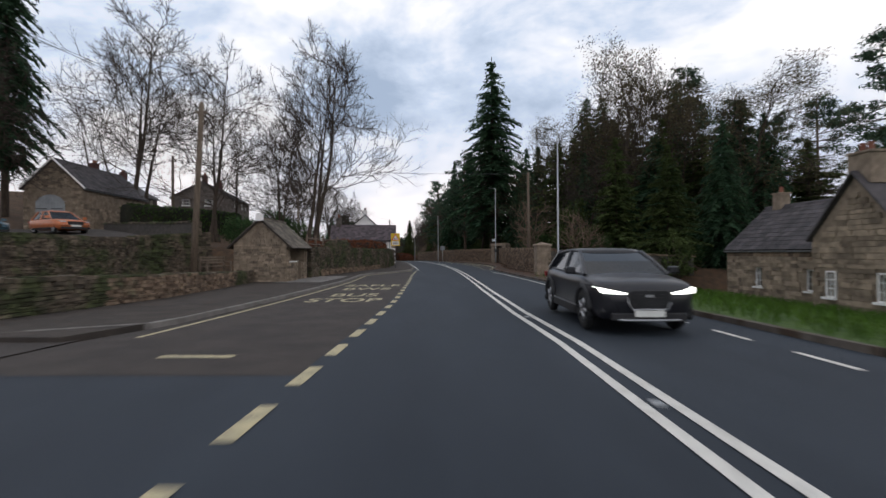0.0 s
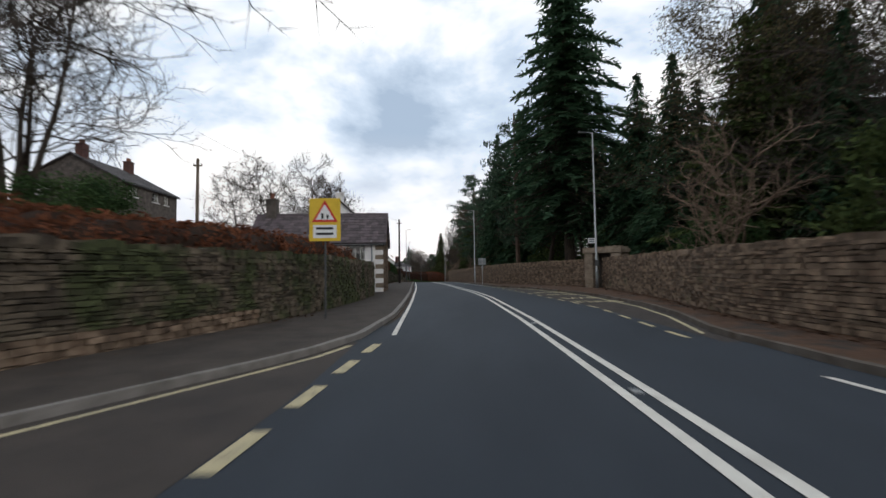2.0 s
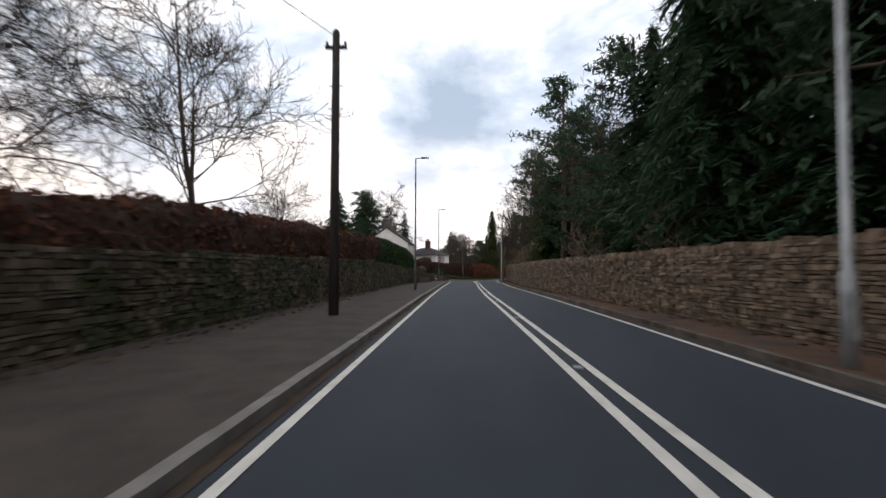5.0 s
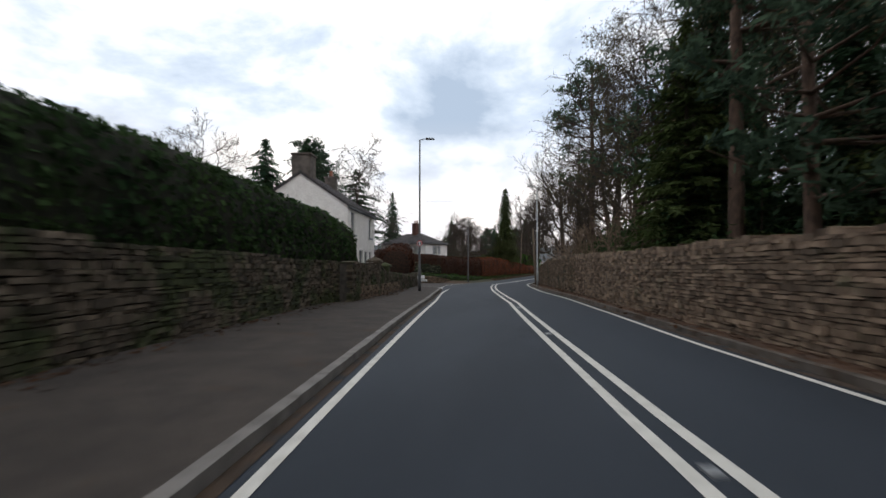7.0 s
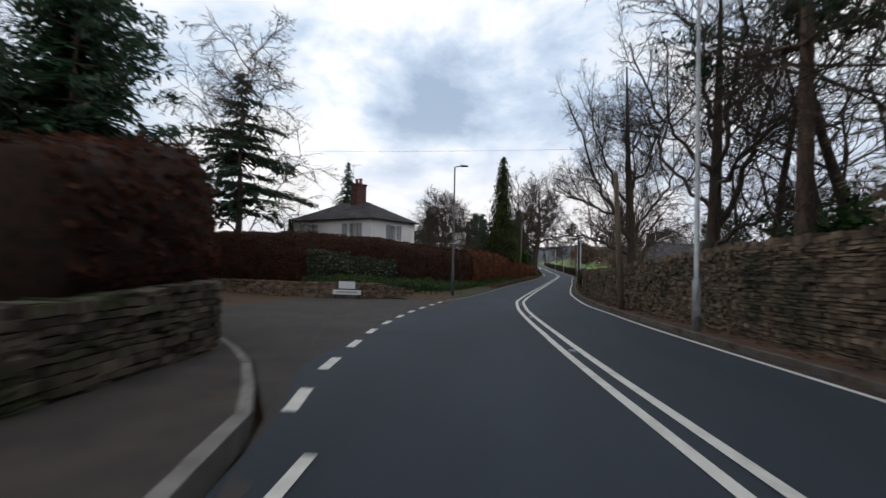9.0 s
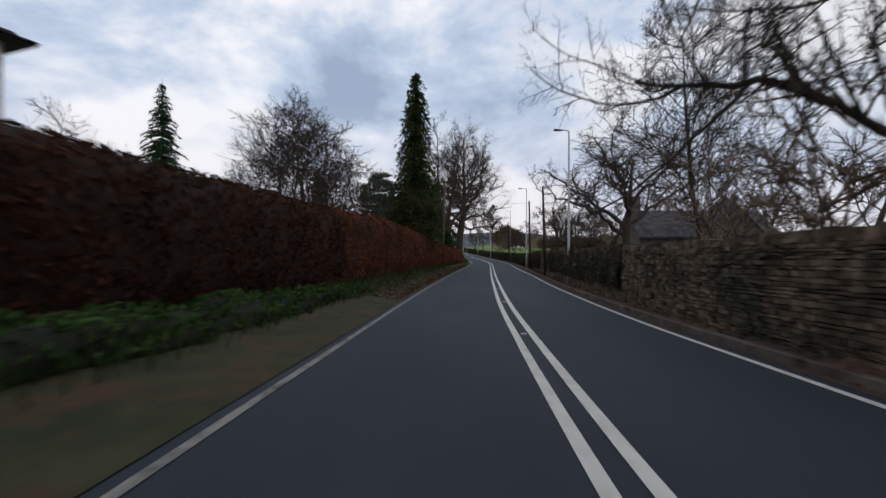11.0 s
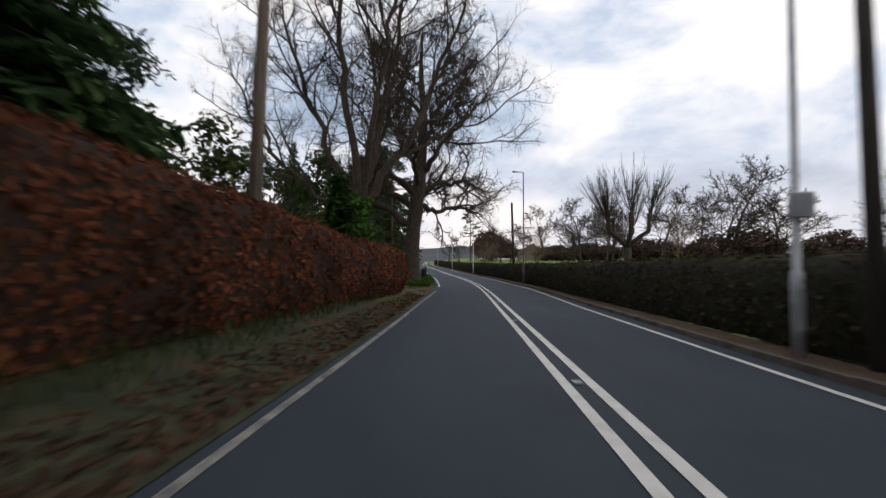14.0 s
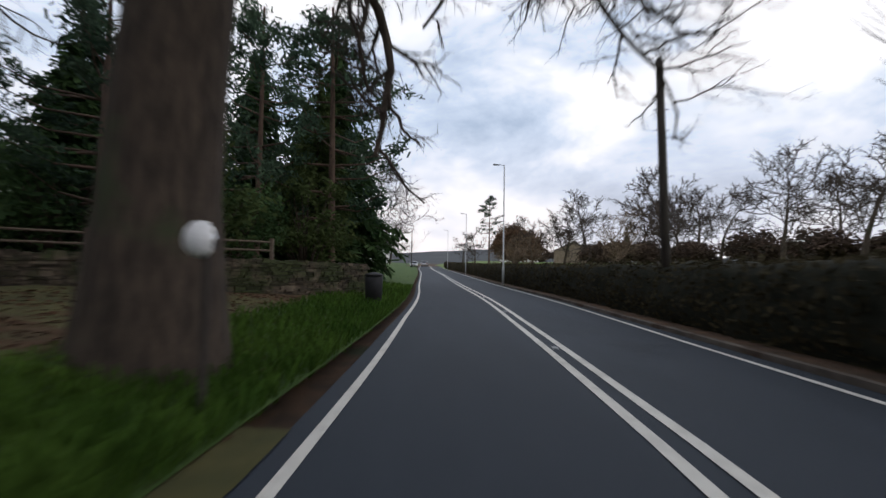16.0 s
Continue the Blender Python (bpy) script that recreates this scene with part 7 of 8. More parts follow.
for a, b, c, dd in ((0, 1, 5, 4), (1, 2, 5, 5), (2, 3, 4, 5), (3, 0, 4, 4)):
    pa, pb, pc, pd = (np.array(A[i]) for i in (a, b, c, dd))
    nrm = np.cross(pb - pa, pd - pa)
    nrm /= np.linalg.norm(nrm)
    rows = 13
    for r in range(rows):
        e0, e1 = pa + (pd - pa) * r / rows, pb + (pc - pb) * r / rows
        f0, f1 = pa + (pd - pa) * (r + 1.15) / rows, pb + (pc - pb) * (r + 1.15) / rows
        n = max(1, int(np.linalg.norm(e1 - e0) / 0.32))
        for i in range(n):
            q = [e0 + (e1 - e0) * (i + 0.02) / n, e0 + (e1 - e0) * (i + 0.98) / n, f0 + (f1 - f0) * (i + 0.98) / n, f0 + (f1 - f0) * (i + 0.02) / n]
            j = rng.uniform(0, 0.01)
            v = [p + nrm * (k + j) for k in (0.035, 0.05) for p in q]
            v[2], v[3] = v[2] - nrm * 0.03, v[3] - nrm * 0.03
            v[6], v[7] = v[6] - nrm * 0.03, v[7] - nrm * 0.03
            g.add(v, BOXF)
tagged(g.obj("slating", SLATE, roof), kind="stuff")
ch = chimney(vl, 3.7, VD / 2, 4.4, 6.1, 0.62, 0.9, DARK_BRICK, 2)
g = Geo().tube([(3.2, VD / 2, 4.5), (3.2, VD / 2, 7.6)], 0.018, 5)
g.tube([(2.75, VD / 2, 7.5), (3.75, VD / 2, 7.55)], 0.012, 4)
for i in range(6):
    g.tube([(2.85 + i * 0.16, VD / 2 - 0.2, 7.52), (2.85 + i * 0.16, VD / 2 + 0.2, 7.52)], 0.008, 4)
g.obj("aerial", GALV, vl)

# ---- the sandstone cottage across the road ----
MR = at(26.8, 17.6, -1.15, -90)
fr = [(2.2, 0.7, 2.75, 1.75), (5.6, 0.7, 6.2, 1.75), (12.2, 0.7, 12.8, 1.75), (15.0, 0.7, 15.6, 1.75)]
rc, sides = house("stone_cottage", MR, 18.0, 5.2, 2.85, 5.3, SANDSTONE, SLATE, "old sandstone cottage with mossy stone-slate roof behind grass", {"front": fr}, over=0.15, sw=0.4, sl=0.32)
for o in fr:
    side_window(rc, sides, "front", *o, cols=2, rows=3)
stone_face(rc, sides["front"][0], 18.0, 2.8, holes=fr + [(7.6, 0, 11.6, 4)], limit=260, mat_piece=SANDSTONE_P, course=(0.16, 0.26), ln=(0.25, 0.7))
g = Geo()
g.add([(7.6, -1.4, -0.3), (11.6, -1.4, -0.3), (11.6, 0, -0.3), (7.6, 0, -0.3), (7.6, -1.4, 3.2), (11.6, -1.4, 3.2), (11.6, 0, 3.2), (7.6, 0, 3.2)], BOXF)
g.add([(7.6, -1.4, 3.203), (11.6, -1.4, 3.203), (9.6, -1.4, 5.6), (7.6, 2.6, 3.203), (11.6, 2.6, 3.203), (9.6, 2.6, 5.6)], [(0, 1, 2), (5, 4, 3), (0, 3, 4, 1)])
g.obj("cross_gable", SANDSTONE, rc)
stone_face(rc, Matrix.Translation((7.6, -1.4, 0)), 4.0, 3.2, top=lambda x: 3.2 + 2.3 * (1 - abs(x - 2.0) / 2.0), holes=[(0.7, 0.7, 1.15, 1.8), (2.9, 0.7, 3.35, 1.8)], limit=160, mat_piece=SANDSTONE_P, course=(0.16, 0.26), ln=(0.25, 0.7), rest_mat=SANDSTONE)
for x in (8.3, 10.5):
    window(rc, Matrix.Translation((x, -1.55, 0.7)), 0.45, 1.1, cols=2, rows=3, depth=0.1)
for sgn, x0 in ((1, 7.45), (-1, 11.75)):
    g = Geo()
    g.add([(x0, -1.6, 3.05), (9.6, -1.6, 5.72), (9.6, 2.6, 5.72), (x0, 2.6, 3.05), (x0, -1.6, 3.15), (9.6, -1.6, 5.84), (9.6, 2.6, 5.84), (x0, 2.6, 3.15)], BOXF if sgn > 0 else [f[::-1] for f in BOXF])
    g.obj("roof", SLATE, rc)
chimney(rc, 9.6, -0.9, 5.3, 6.5, 1.0, 0.7, SANDSTONE, 2)
chimney(rc, 1.0, 2.6, 5.0, 6.0, 0.6, 0.6, SANDSTONE, 1)

# ---- the garage and the houses on the hill ----
MG = at(34.9, -25.7, 3.3, 90)
GD, GE, GR = 4.1, 3.2, 5.2
gar, sides = house("stone_garage", MG, 7.6, GD, GE, GR, SANDSTONE, SLATE, "stone garage with arched grey doors and slate roof", {"end0": [(0.45, -0.4, 2.5, 1.85)]}, over=0.2)
mm = sides["end0"][0]
cx, rad = 1.475, 1.025
for k in (0, 1):
    leaf = Geo()
    for i in range(5):
        x0 = 0.46 + k * 1.02 + i * 0.202
        x1 = x0 + 0.19
        top = 1.85 + 0.72 * math.sqrt(max(0.0, 1 - ((x0 + x1 - 2 * cx) / 2 / rad) ** 2))
        leaf.box(x0, -0.045, -0.35, x1, -0.012, top, mm)
    door = leaf.obj("garage_door", GREY_PAINT, gar)
    for z in (0.2, 1.5):
        Geo().box(0.5 + k * 1.02, -0.062, z, 1.3 + k * 1.02, -0.047, z + 0.06, mm).obj("strap_hinge", BLACK_IRON, door)
for i in range(11):
    a0, a1 = math.pi * i / 11 + 0.02, math.pi * (i + 1) / 11 - 0.02
    pts = [(cx + q * math.cos(a), 1.85 + h * math.sin(a)) for a, q, h in ((a0, rad, 0.74), (a1, rad, 0.74), (a1, rad + 0.27, 1.0), (a0, rad + 0.27, 1.0))]
    g = Geo().add([(x, y, z) for y in (-0.07, 0.01) for x, z in pts], [(3, 2, 1, 0), (4, 5, 6, 7), (0, 1, 5, 4), (1, 2, 6, 5), (2, 3, 7, 6), (3, 0, 4, 7)])
    ob = g.obj("arch_stone", SANDSTONE, gar)
    ob.matrix_local = mm
for x0, x1 in ((-0.35 - 0.22, GD / 2 - 0.35), (GD - 0.35 + 0.22, GD / 2 - 0.35)):
    z0 = GE - 0.22 * (GR - GE) / (GD / 2)
    Geo().tube([mm @ Vector((x0, -0.2, z0 + 0.02)), mm @ Vector((x1, -0.2, GR + 0.03))], 0.07, 4).obj("bargeboard", RENDER_W, gar)
Geo().box(1.35, -0.03, 3.75, 2.05, 0.02, 4.15, mm).obj("loft_vent", DARK_STONE, gar)
stone_face(gar, mm @ Matrix.Translation((-0.35, 0, 0)), GD, GE, top=lambda x: GE + (GR - GE - 0.1) * (1 - abs(x - GD / 2) / (GD / 2)), holes=[(0.5, -1, 3.15, 2.9)], limit=120, mat_piece=SANDSTONE_P, course=(0.15, 0.25), ln=(0.25, 0.6), rest_mat=SANDSTONE)
stone_face(gar, sides["front"][0], 7.6, GE - 0.05, limit=150, mat_piece=SANDSTONE_P, course=(0.15, 0.25), ln=(0.25, 0.6), rest_mat=SANDSTONE)

for s, l, trn, z, L, D, lab in ((57, -35, 90, 6.0, 8.5, 7.0, "brown brick house with dark roof behind the garage"), (68.5, -26.0, 90, 6.6, 9.0, 8.0, "pair of brown brick houses with chimneys above the hedge")):
    hh = [(1.2, 1.6, 2.3, 2.5), (4.6, 1.6, 5.7, 2.5), (6.6, 1.6, 7.4, 2.5)]
    he = [(1.0, 1.6, 2.1, 2.5), (4.0, 1.6, 5.1, 2.5)]
    hs, sides = house("hill_house", at(s, l, z, trn), L, D, 2.8, 5.0, DARK_STONE, SLATE, lab, {"front": hh, "end0": he}, base=-3.0)
    for o in hh:
        side_window(hs, sides, "front", *o, cols=2, rows=2)
    for o in he:
        side_window(hs, sides, "end0", *o, cols=2, rows=2)
    chimney(hs, 1.2, D / 2, 4.5, 6.0, 0.8, 0.6, DARK_BRICK, 2)
    chimney(hs, L - 1.4, D / 2, 4.5, 6.0, 0.8, 0.6, DARK_BRICK, 2)

# ---- the stone cottage under the oak, and the far houses ----
M3 = at(184.9, 13.5, 0.15, 0)
c3, sides = house("stone_cottage", M3, 11.0, 6.6, 2.9, 5.2, DARK_STONE, SLATE, "brown stone cottage with steep dark roof behind the wall", {"front": [(2.0, 0.9, 2.7, 2.2), (6.0, 0.9, 6.7, 2.2)], "end0": [(2.0, 1.2, 2.6, 2.5)]}, over=0.12)
side_window(c3, sides, "front", 2.0, 0.9, 2.7, 2.2, cols=2, rows=3)
side_window(c3, sides, "front", 6.0, 0.9, 6.7, 2.2, cols=2, rows=3)
side_window(c3, sides, "end0", 2.0, 1.2, 2.6, 2.5, cols=2, rows=3)
chimney(c3, 0.5, 3.3, 4.4, 6.45, 0.95, 1.0, DARK_STONE, 0)
chimney(c3, 8.4, 3.3, 4.4, 6.2, 0.6, 0.7, DARK_STONE, 1)
wing, sides = house("cottage_wing", at(181.6, 21.4, 0.15, 90), 3.25, 4.4, 2.9, 5.3, DARK_STONE, SLATE, "gabled brown stone wing of the cottage behind the wall", {"end0": [(1.5, 2.0, 2.2, 3.0)]}, over=0.12)
side_window(wing, sides, "end0", 1.5, 2.0, 2.2, 3.0, cols=2, rows=3)
for nm, s, l, trn, L, D, e, r, wm, lab in (("far_house", 330, -16, 20, 7, 6, 4.6, 6.6, RENDER_W, "distant white gabled house beside the road"), ("bungalow", 329, 27, 60, 15, 8, 3.0, 6.2, RENDER_W, "distant low bungalow with a dark roof across the field"), ("bungalow", 292, 30, 70, 9, 7, 2.2, 4.0, SANDSTONE, "distant low bungalow with a dark roof across the field")):
    house(nm, at(s, l, terrain(s, l), trn), L, D, e, r, wm, SLATE, lab, base=-1.5, sw=0.6, sl=0.5)

# ---- bus shelter ----
MS = at(22.7, -7.75, 0.1, 90)
sh = thing("bus_shelter", MS, "small sandstone bus shelter with mossy stone-slate roof", "bus shelter")
SL, SD, SE, SR = 3.5, 2.6, 1.95, 3.15
sp = {}
for key, mm, ln, hs in (("front", Matrix.Identity(4), SL, [(0.4, 0.95, 1.8, 1.75), (1.8, 0.0, 2.5, 1.75), (2.5, 0.95, 3.15, 1.75)]), ("end0", place(Matrix.Identity(4), 0, SD - 0.3, 0, -90), SD - 0.6, ()), ("back", place(Matrix.Identity(4), SL, SD, 0, 180), SL, ()), ("end1", place(Matrix.Identity(4), SL, 0.3, 0, 90), SD - 0.6, ())):
    g = Geo()
    panel(g, mm, ln, SE, 0.3, hs, -0.2)
    if key[:3] == "end":
        v = [(-0.3, 0, SE), (ln + 0.3, 0, SE), (ln / 2, 0, SR - 0.06), (-0.3, 0.3, SE), (ln + 0.3, 0.3, SE), (ln / 2, 0.3, SR - 0.06)]
        g.add(np.array(v) @ np.array(mm.to_3x3()).T + np.array(mm.translation), [(0, 1, 2), (5, 4, 3), (0, 3, 4, 1), (1, 4, 5, 2), (2, 5, 3, 0)])
    sp[key] = g.obj("wall", SANDSTONE, sh)
    top = (lambda x: SE + (SR - 0.1 - SE) * (1 - abs(x - SD / 2) / (SD / 2))) if key[:3] == "end" else None
    if key in ("end0", "front"):
        stone_face(sh, mm @ Matrix.Translation((-0.3 if top else 0, 0, 0)), SD if top else SL, SE, top=top, holes=hs, limit=160, mat_piece=SANDSTONE_P, course=(0.08, 0.16), ln=(0.14, 0.38), rest_mat=SANDSTONE)
Geo().box(0.4, -0.05, 0.96, 1.76, 0.28, 1.02).obj("sill", WHITE_PAINT, sh)
Geo().box(0.4, 1.93, 0.4, 3.1, 2.27, 0.46).obj("bench_seat", POLE_WOOD, sh)
ang = math.atan2(SR - SE, SD / 2)
full = math.hypot(SR - SE, SD / 2) + 0.4
for k, org in ((0, Matrix.Identity(4)), (1, place(Matrix.Identity(4), SL, SD, 0, 180))):
    mm = org @ Matrix.Translation((-0.15, 0, SE)) @ Matrix.Rotation(ang, 4, "X") @ Matrix.Translation((0, -0.4, 0))
    r = Geo().box(0, 0, -0.05, SL + 0.3, full - 0.02, 0.02, mm).obj("roof", DARK_WOOD, sh)
    slates(r, mm, SL + 0.3, full, 0.3, 0.2, MOSSY, MOSSY, 220 if k == 0 else 60, 0.02)
for i in range(8):
    x0 = -0.15 + 0.475 * i
    Geo().box(x0, SD / 2 - 0.13, SR - 0.02, x0 + 0.465, SD / 2 + 0.13, SR + 0.08, jit=0.012).obj("ridge_tile", MOSSY, sh)
Geo().box(-0.28, SD / 2 - 0.14, SR - 0.12, -0.02, SD / 2 + 0.14, SR + 0.22, jit=0.02).obj("finial", RENDER_W, sh, label="pale carved stone finial")

# ---- vehicles ----
def paint(name, c, rough=0.3, metal=0.2):
    return material(name, c, tuple(x * 1.15 for x in c), 3, rough, 0.0, 40, metal=metal, spec=0.5)


TYRE = material("tyre_rubber", (0.012, 0.012, 0.012), (0.022, 0.022, 0.022), 6, 0.9, 0.3, 60)
RIM = material("alloy_rim", (0.30, 0.30, 0.31), (0.42, 0.42, 0.43), 5, 0.35, 0.05, 60, metal=0.9)
CAR_GLASS = material("car_glass", (0.012, 0.016, 0.02), (0.02, 0.024, 0.028), 2, 0.1, 0.0, 30, spec=0.25)
BLACK_TRIM = material("black_plastic", (0.012, 0.012, 0.013), (0.022, 0.022, 0.024), 5, 0.6, 0.05, 60)
PLATE = material("plate_white", (0.62, 0.62, 0.58), (0.68, 0.68, 0.64), 5, 0.5, 0.0, 60)
LAMP_ON = bpy.data.materials.new("lit_headlamp")
LAMP_ON.use_nodes = True
_b = LAMP_ON.node_tree.nodes["Principled BSDF"]
_b.inputs["Emission Color"].default_value, _b.inputs["Emission Strength"].default_value = (1.0, 0.95, 0.86, 1), 6.0
LAMP_OFF = material("lamp_lens", (0.35, 0.36, 0.37), (0.45, 0.46, 0.47), 5, 0.15, 0.0, 60, spec=0.6)


def car(name, m, colour, label, length=4.5, width=1.86, height=1.62, lit=False, nose=0.3):
    """A car at m: its front at y 0 looking to +y, tail at -length, ground at z 0."""
    t = thing(name, m, label, "car")
    L, w = length, width / 2
    belt = height * 0.615
    st = [(0.0, 0.36, belt * 0.66, 0.80), (-0.04 * L, 0.24, belt * 0.86, 0.93), (-0.16 * L, 0.22, belt * 0.94, 0.99), (-nose * L, 0.22, belt * 0.985, 1.0), (-0.6 * L, 0.22, belt, 1.0), (-0.86 * L, 0.24, belt * 1.02, 0.98), (-0.97 * L, 0.30, belt * 0.99, 0.92), (-L, 0.42, belt * 0.8, 0.82)]
    ring = lambda y, lo, hi, k: [(-w * k * 0.9, y, lo), (-w * k * 0.99, y, lo + 0.14), (-w * k, y, (lo + hi) / 2), (-w * k * 0.985, y, hi - 0.12), (-w * k * 0.90, y, hi - 0.02), (-w * k * 0.5, y, hi + 0.02), (w * k * 0.5, y, hi + 0.02), (w * k * 0.90, y, hi - 0.02), (w * k * 0.985, y, hi - 0.12), (w * k, y, (lo + hi) / 2), (w * k * 0.99, y, lo + 0.14), (w * k * 0.9, y, lo)]
    v = [p for s in st for p in ring(*s)]
    n = 12
    f = [(i * n + j, i * n + (j + 1) % n, (i + 1) * n + (j + 1) % n, (i + 1) * n + j) for i in range(len(st) - 1) for j in range(n)]
    f += [tuple(range(n - 1, -1, -1)), tuple(range((len(st) - 1) * n, len(st) * n))]
    body = Geo().add(v, f).obj("body", colour, t, True)
    # greenhouse: pillars and glass, then the roof
    y0, y1, y2, y3 = -nose * L + 0.12, -0.49 * L, -0.80 * L, -0.93 * L
    zb, zr = belt - 0.03, height - 0.07
    a, b = w * 0.90, w * 0.66
    gv = [(-a, y0, zb), (a, y0, zb), (a, y3, zb + 0.02), (-a, y3, zb + 0.02), (-b, y1, zr), (b, y1, zr), (b, y2, zr), (-b, y2, zr)]
    Geo().add(gv, BOXF).obj("glasshouse", CAR_GLASS, t)
    rf = [(-b - 0.02, y1 + 0.06, zr - 0.01), (b + 0.02, y1 + 0.06, zr - 0.01), (b + 0.02, y2 - 0.08, zr - 0.01), (-b - 0.02, y2 - 0.08, zr - 0.01), (-b * 0.8, y1 - 0.1, height), (b * 0.8, y1 - 0.1, height), (b * 0.8, y2 + 0.1, height), (-b * 0.8, y2 + 0.1, height)]
    bevel(Geo().add(rf, BOXF).obj("roof", colour, t), 0.03)
    for sx in (-1, 1):
        for p, q, r in (((a, y0, zb), (b, y1, zr), 0.035), ((a, (y0 + y3) / 2, zb), (b, (y1 + y2) / 2, zr), 0.035), ((a, y3 + 0.2, zb), (b, y2, zr), 0.06)):
            Geo().tube([(sx * (p[0] + 0.004), p[1], p[2]), (sx * (q[0] + 0.004), q[1], q[2])], r, 6).obj("pillar", colour, t)
        Geo().box(sx * (w + 0.10) - 0.09, y0 - 0.12, belt + 0.02, sx * (w + 0.10) + 0.09, y0 - 0.02, belt + 0.17).obj("wing_mirror", colour, t)
        h = Geo().add([(sx * w * 0.60, -0.022 * L, belt * 0.74), (sx * w * 0.88, -0.055 * L, belt * 0.755), (sx * w * 0.91, -0.06 * L, belt * 0.84), (sx * w * 0.56, -0.026 * L, belt * 0.82), (sx * w * 0.60, 0.008 * L, belt * 0.74), (sx * w * 0.86, -0.02 * L, belt * 0.75), (sx * w * 0.89, -0.03 * L, belt * 0.83), (sx * w * 0.56, 0.006 * L, belt * 0.81)], BOXF)
        h.obj("headlight", LAMP_ON if lit else LAMP_OFF, t)
        Geo().box(sx * w * 0.78 - 0.13, -L - 0.005, belt * 0.78, sx * w * 0.78 + 0.13, -0.95 * L, belt * 0.92).obj("rear_light", paint("red_lens", (0.25, 0.01, 0.01)) if not bpy.data.materials.get("red_lens") else bpy.data.materials["red_lens"], t)
        Geo().box(sx * w - 0.02, -0.8 * L, 0.24, sx * w + 0.015, -0.24 * L, 0.36).obj("side_skirt", BLACK_TRIM, t)
        for yy in (-0.19 * L, -0.80 * L):
            R = 0.35 if height > 1.55 else 0.31
            x = sx * (w - 0.1)
            ring_p = [(x, yy + math.cos(k) * (R - 0.075), R + math.sin(k) * (R - 0.075)) for k in np.linspace(0, 6.2832, 21)]
            wheel = Geo().tube(ring_p, 0.085, 8, False).obj("wheel", TYRE, t, True)
            hub = Geo()
            hub.tube([(x + sx * 0.03, yy, R), (x + sx * 0.075, yy, R)], R - 0.12, 14)
            hub.obj("rim", RIM, wheel)
    Geo().box(-w * 0.46, -0.02, belt * 0.56, w * 0.46, 0.02, belt * 0.80).obj("grille", BLACK_TRIM, t)
    Geo().box(-w * 0.85, -0.02, 0.26, w * 0.85, 0.035, belt * 0.44).obj("bumper", BLACK_TRIM, t)
    Geo().box(-0.26, 0.036, belt * 0.44 + 0.003, 0.26, 0.05, belt * 0.44 + 0.115).obj("number_plate", PLATE, t, label="pale blank number plate")
    return t


car("hatchback", at(27.4, -21.3, 2.75, -120), paint("orange_car_paint", (0.42, 0.13, 0.05)), "faded orange hatchback in the parking yard", 3.9, 1.68, 1.42)
car("hatchback", at(25.4, -24.3, 2.55, -115), paint("blue_car_paint", (0.05, 0.10, 0.13)), "teal blue hatchback in the parking yard", 3.9, 1.68, 1.42)
car("parked_car", at(322, -2.6, 0.05, 180), paint("white_car_paint", (0.6, 0.6, 0.6)), "distant white car beside the road", 4.2, 1.75, 1.5)
car("parked_car", at(345, -0.2, 0.0, 0), paint("silver_car_paint", (0.4, 0.4, 0.42)), "distant silver car on the road", 4.2, 1.75, 1.5)

# ---- signs ----
YELLOW = material("yellow_sign_board", (0.62, 0.42, 0.03), (0.70, 0.48, 0.04), 3, 0.5, 0.0, 40)
SIGN_RED = material("sign_red", (0.50, 0.03, 0.02), (0.56, 0.04, 0.03), 3, 0.5, 0.0, 40)
SIGN_WHITE = material("sign_white", (0.70, 0.70, 0.70), (0.76, 0.76, 0.76), 3, 0.5, 0.0, 40)
SIGN_BLACK = material("sign_black", (0.015, 0.015, 0.015), (0.025, 0.025, 0.025), 3, 0.5, 0.0, 40)


def flat_poly(pts, y0, y1):
    k = len(pts)
    v = [(x, y, z) for y in (y0, y1) for x, z in pts]
    return Geo().add(v, [tuple(range(k)), tuple(range(2 * k - 1, k - 1, -1))] + [(i, k + i, k + (i + 1) % k, (i + 1) % k) for i in range(k)])


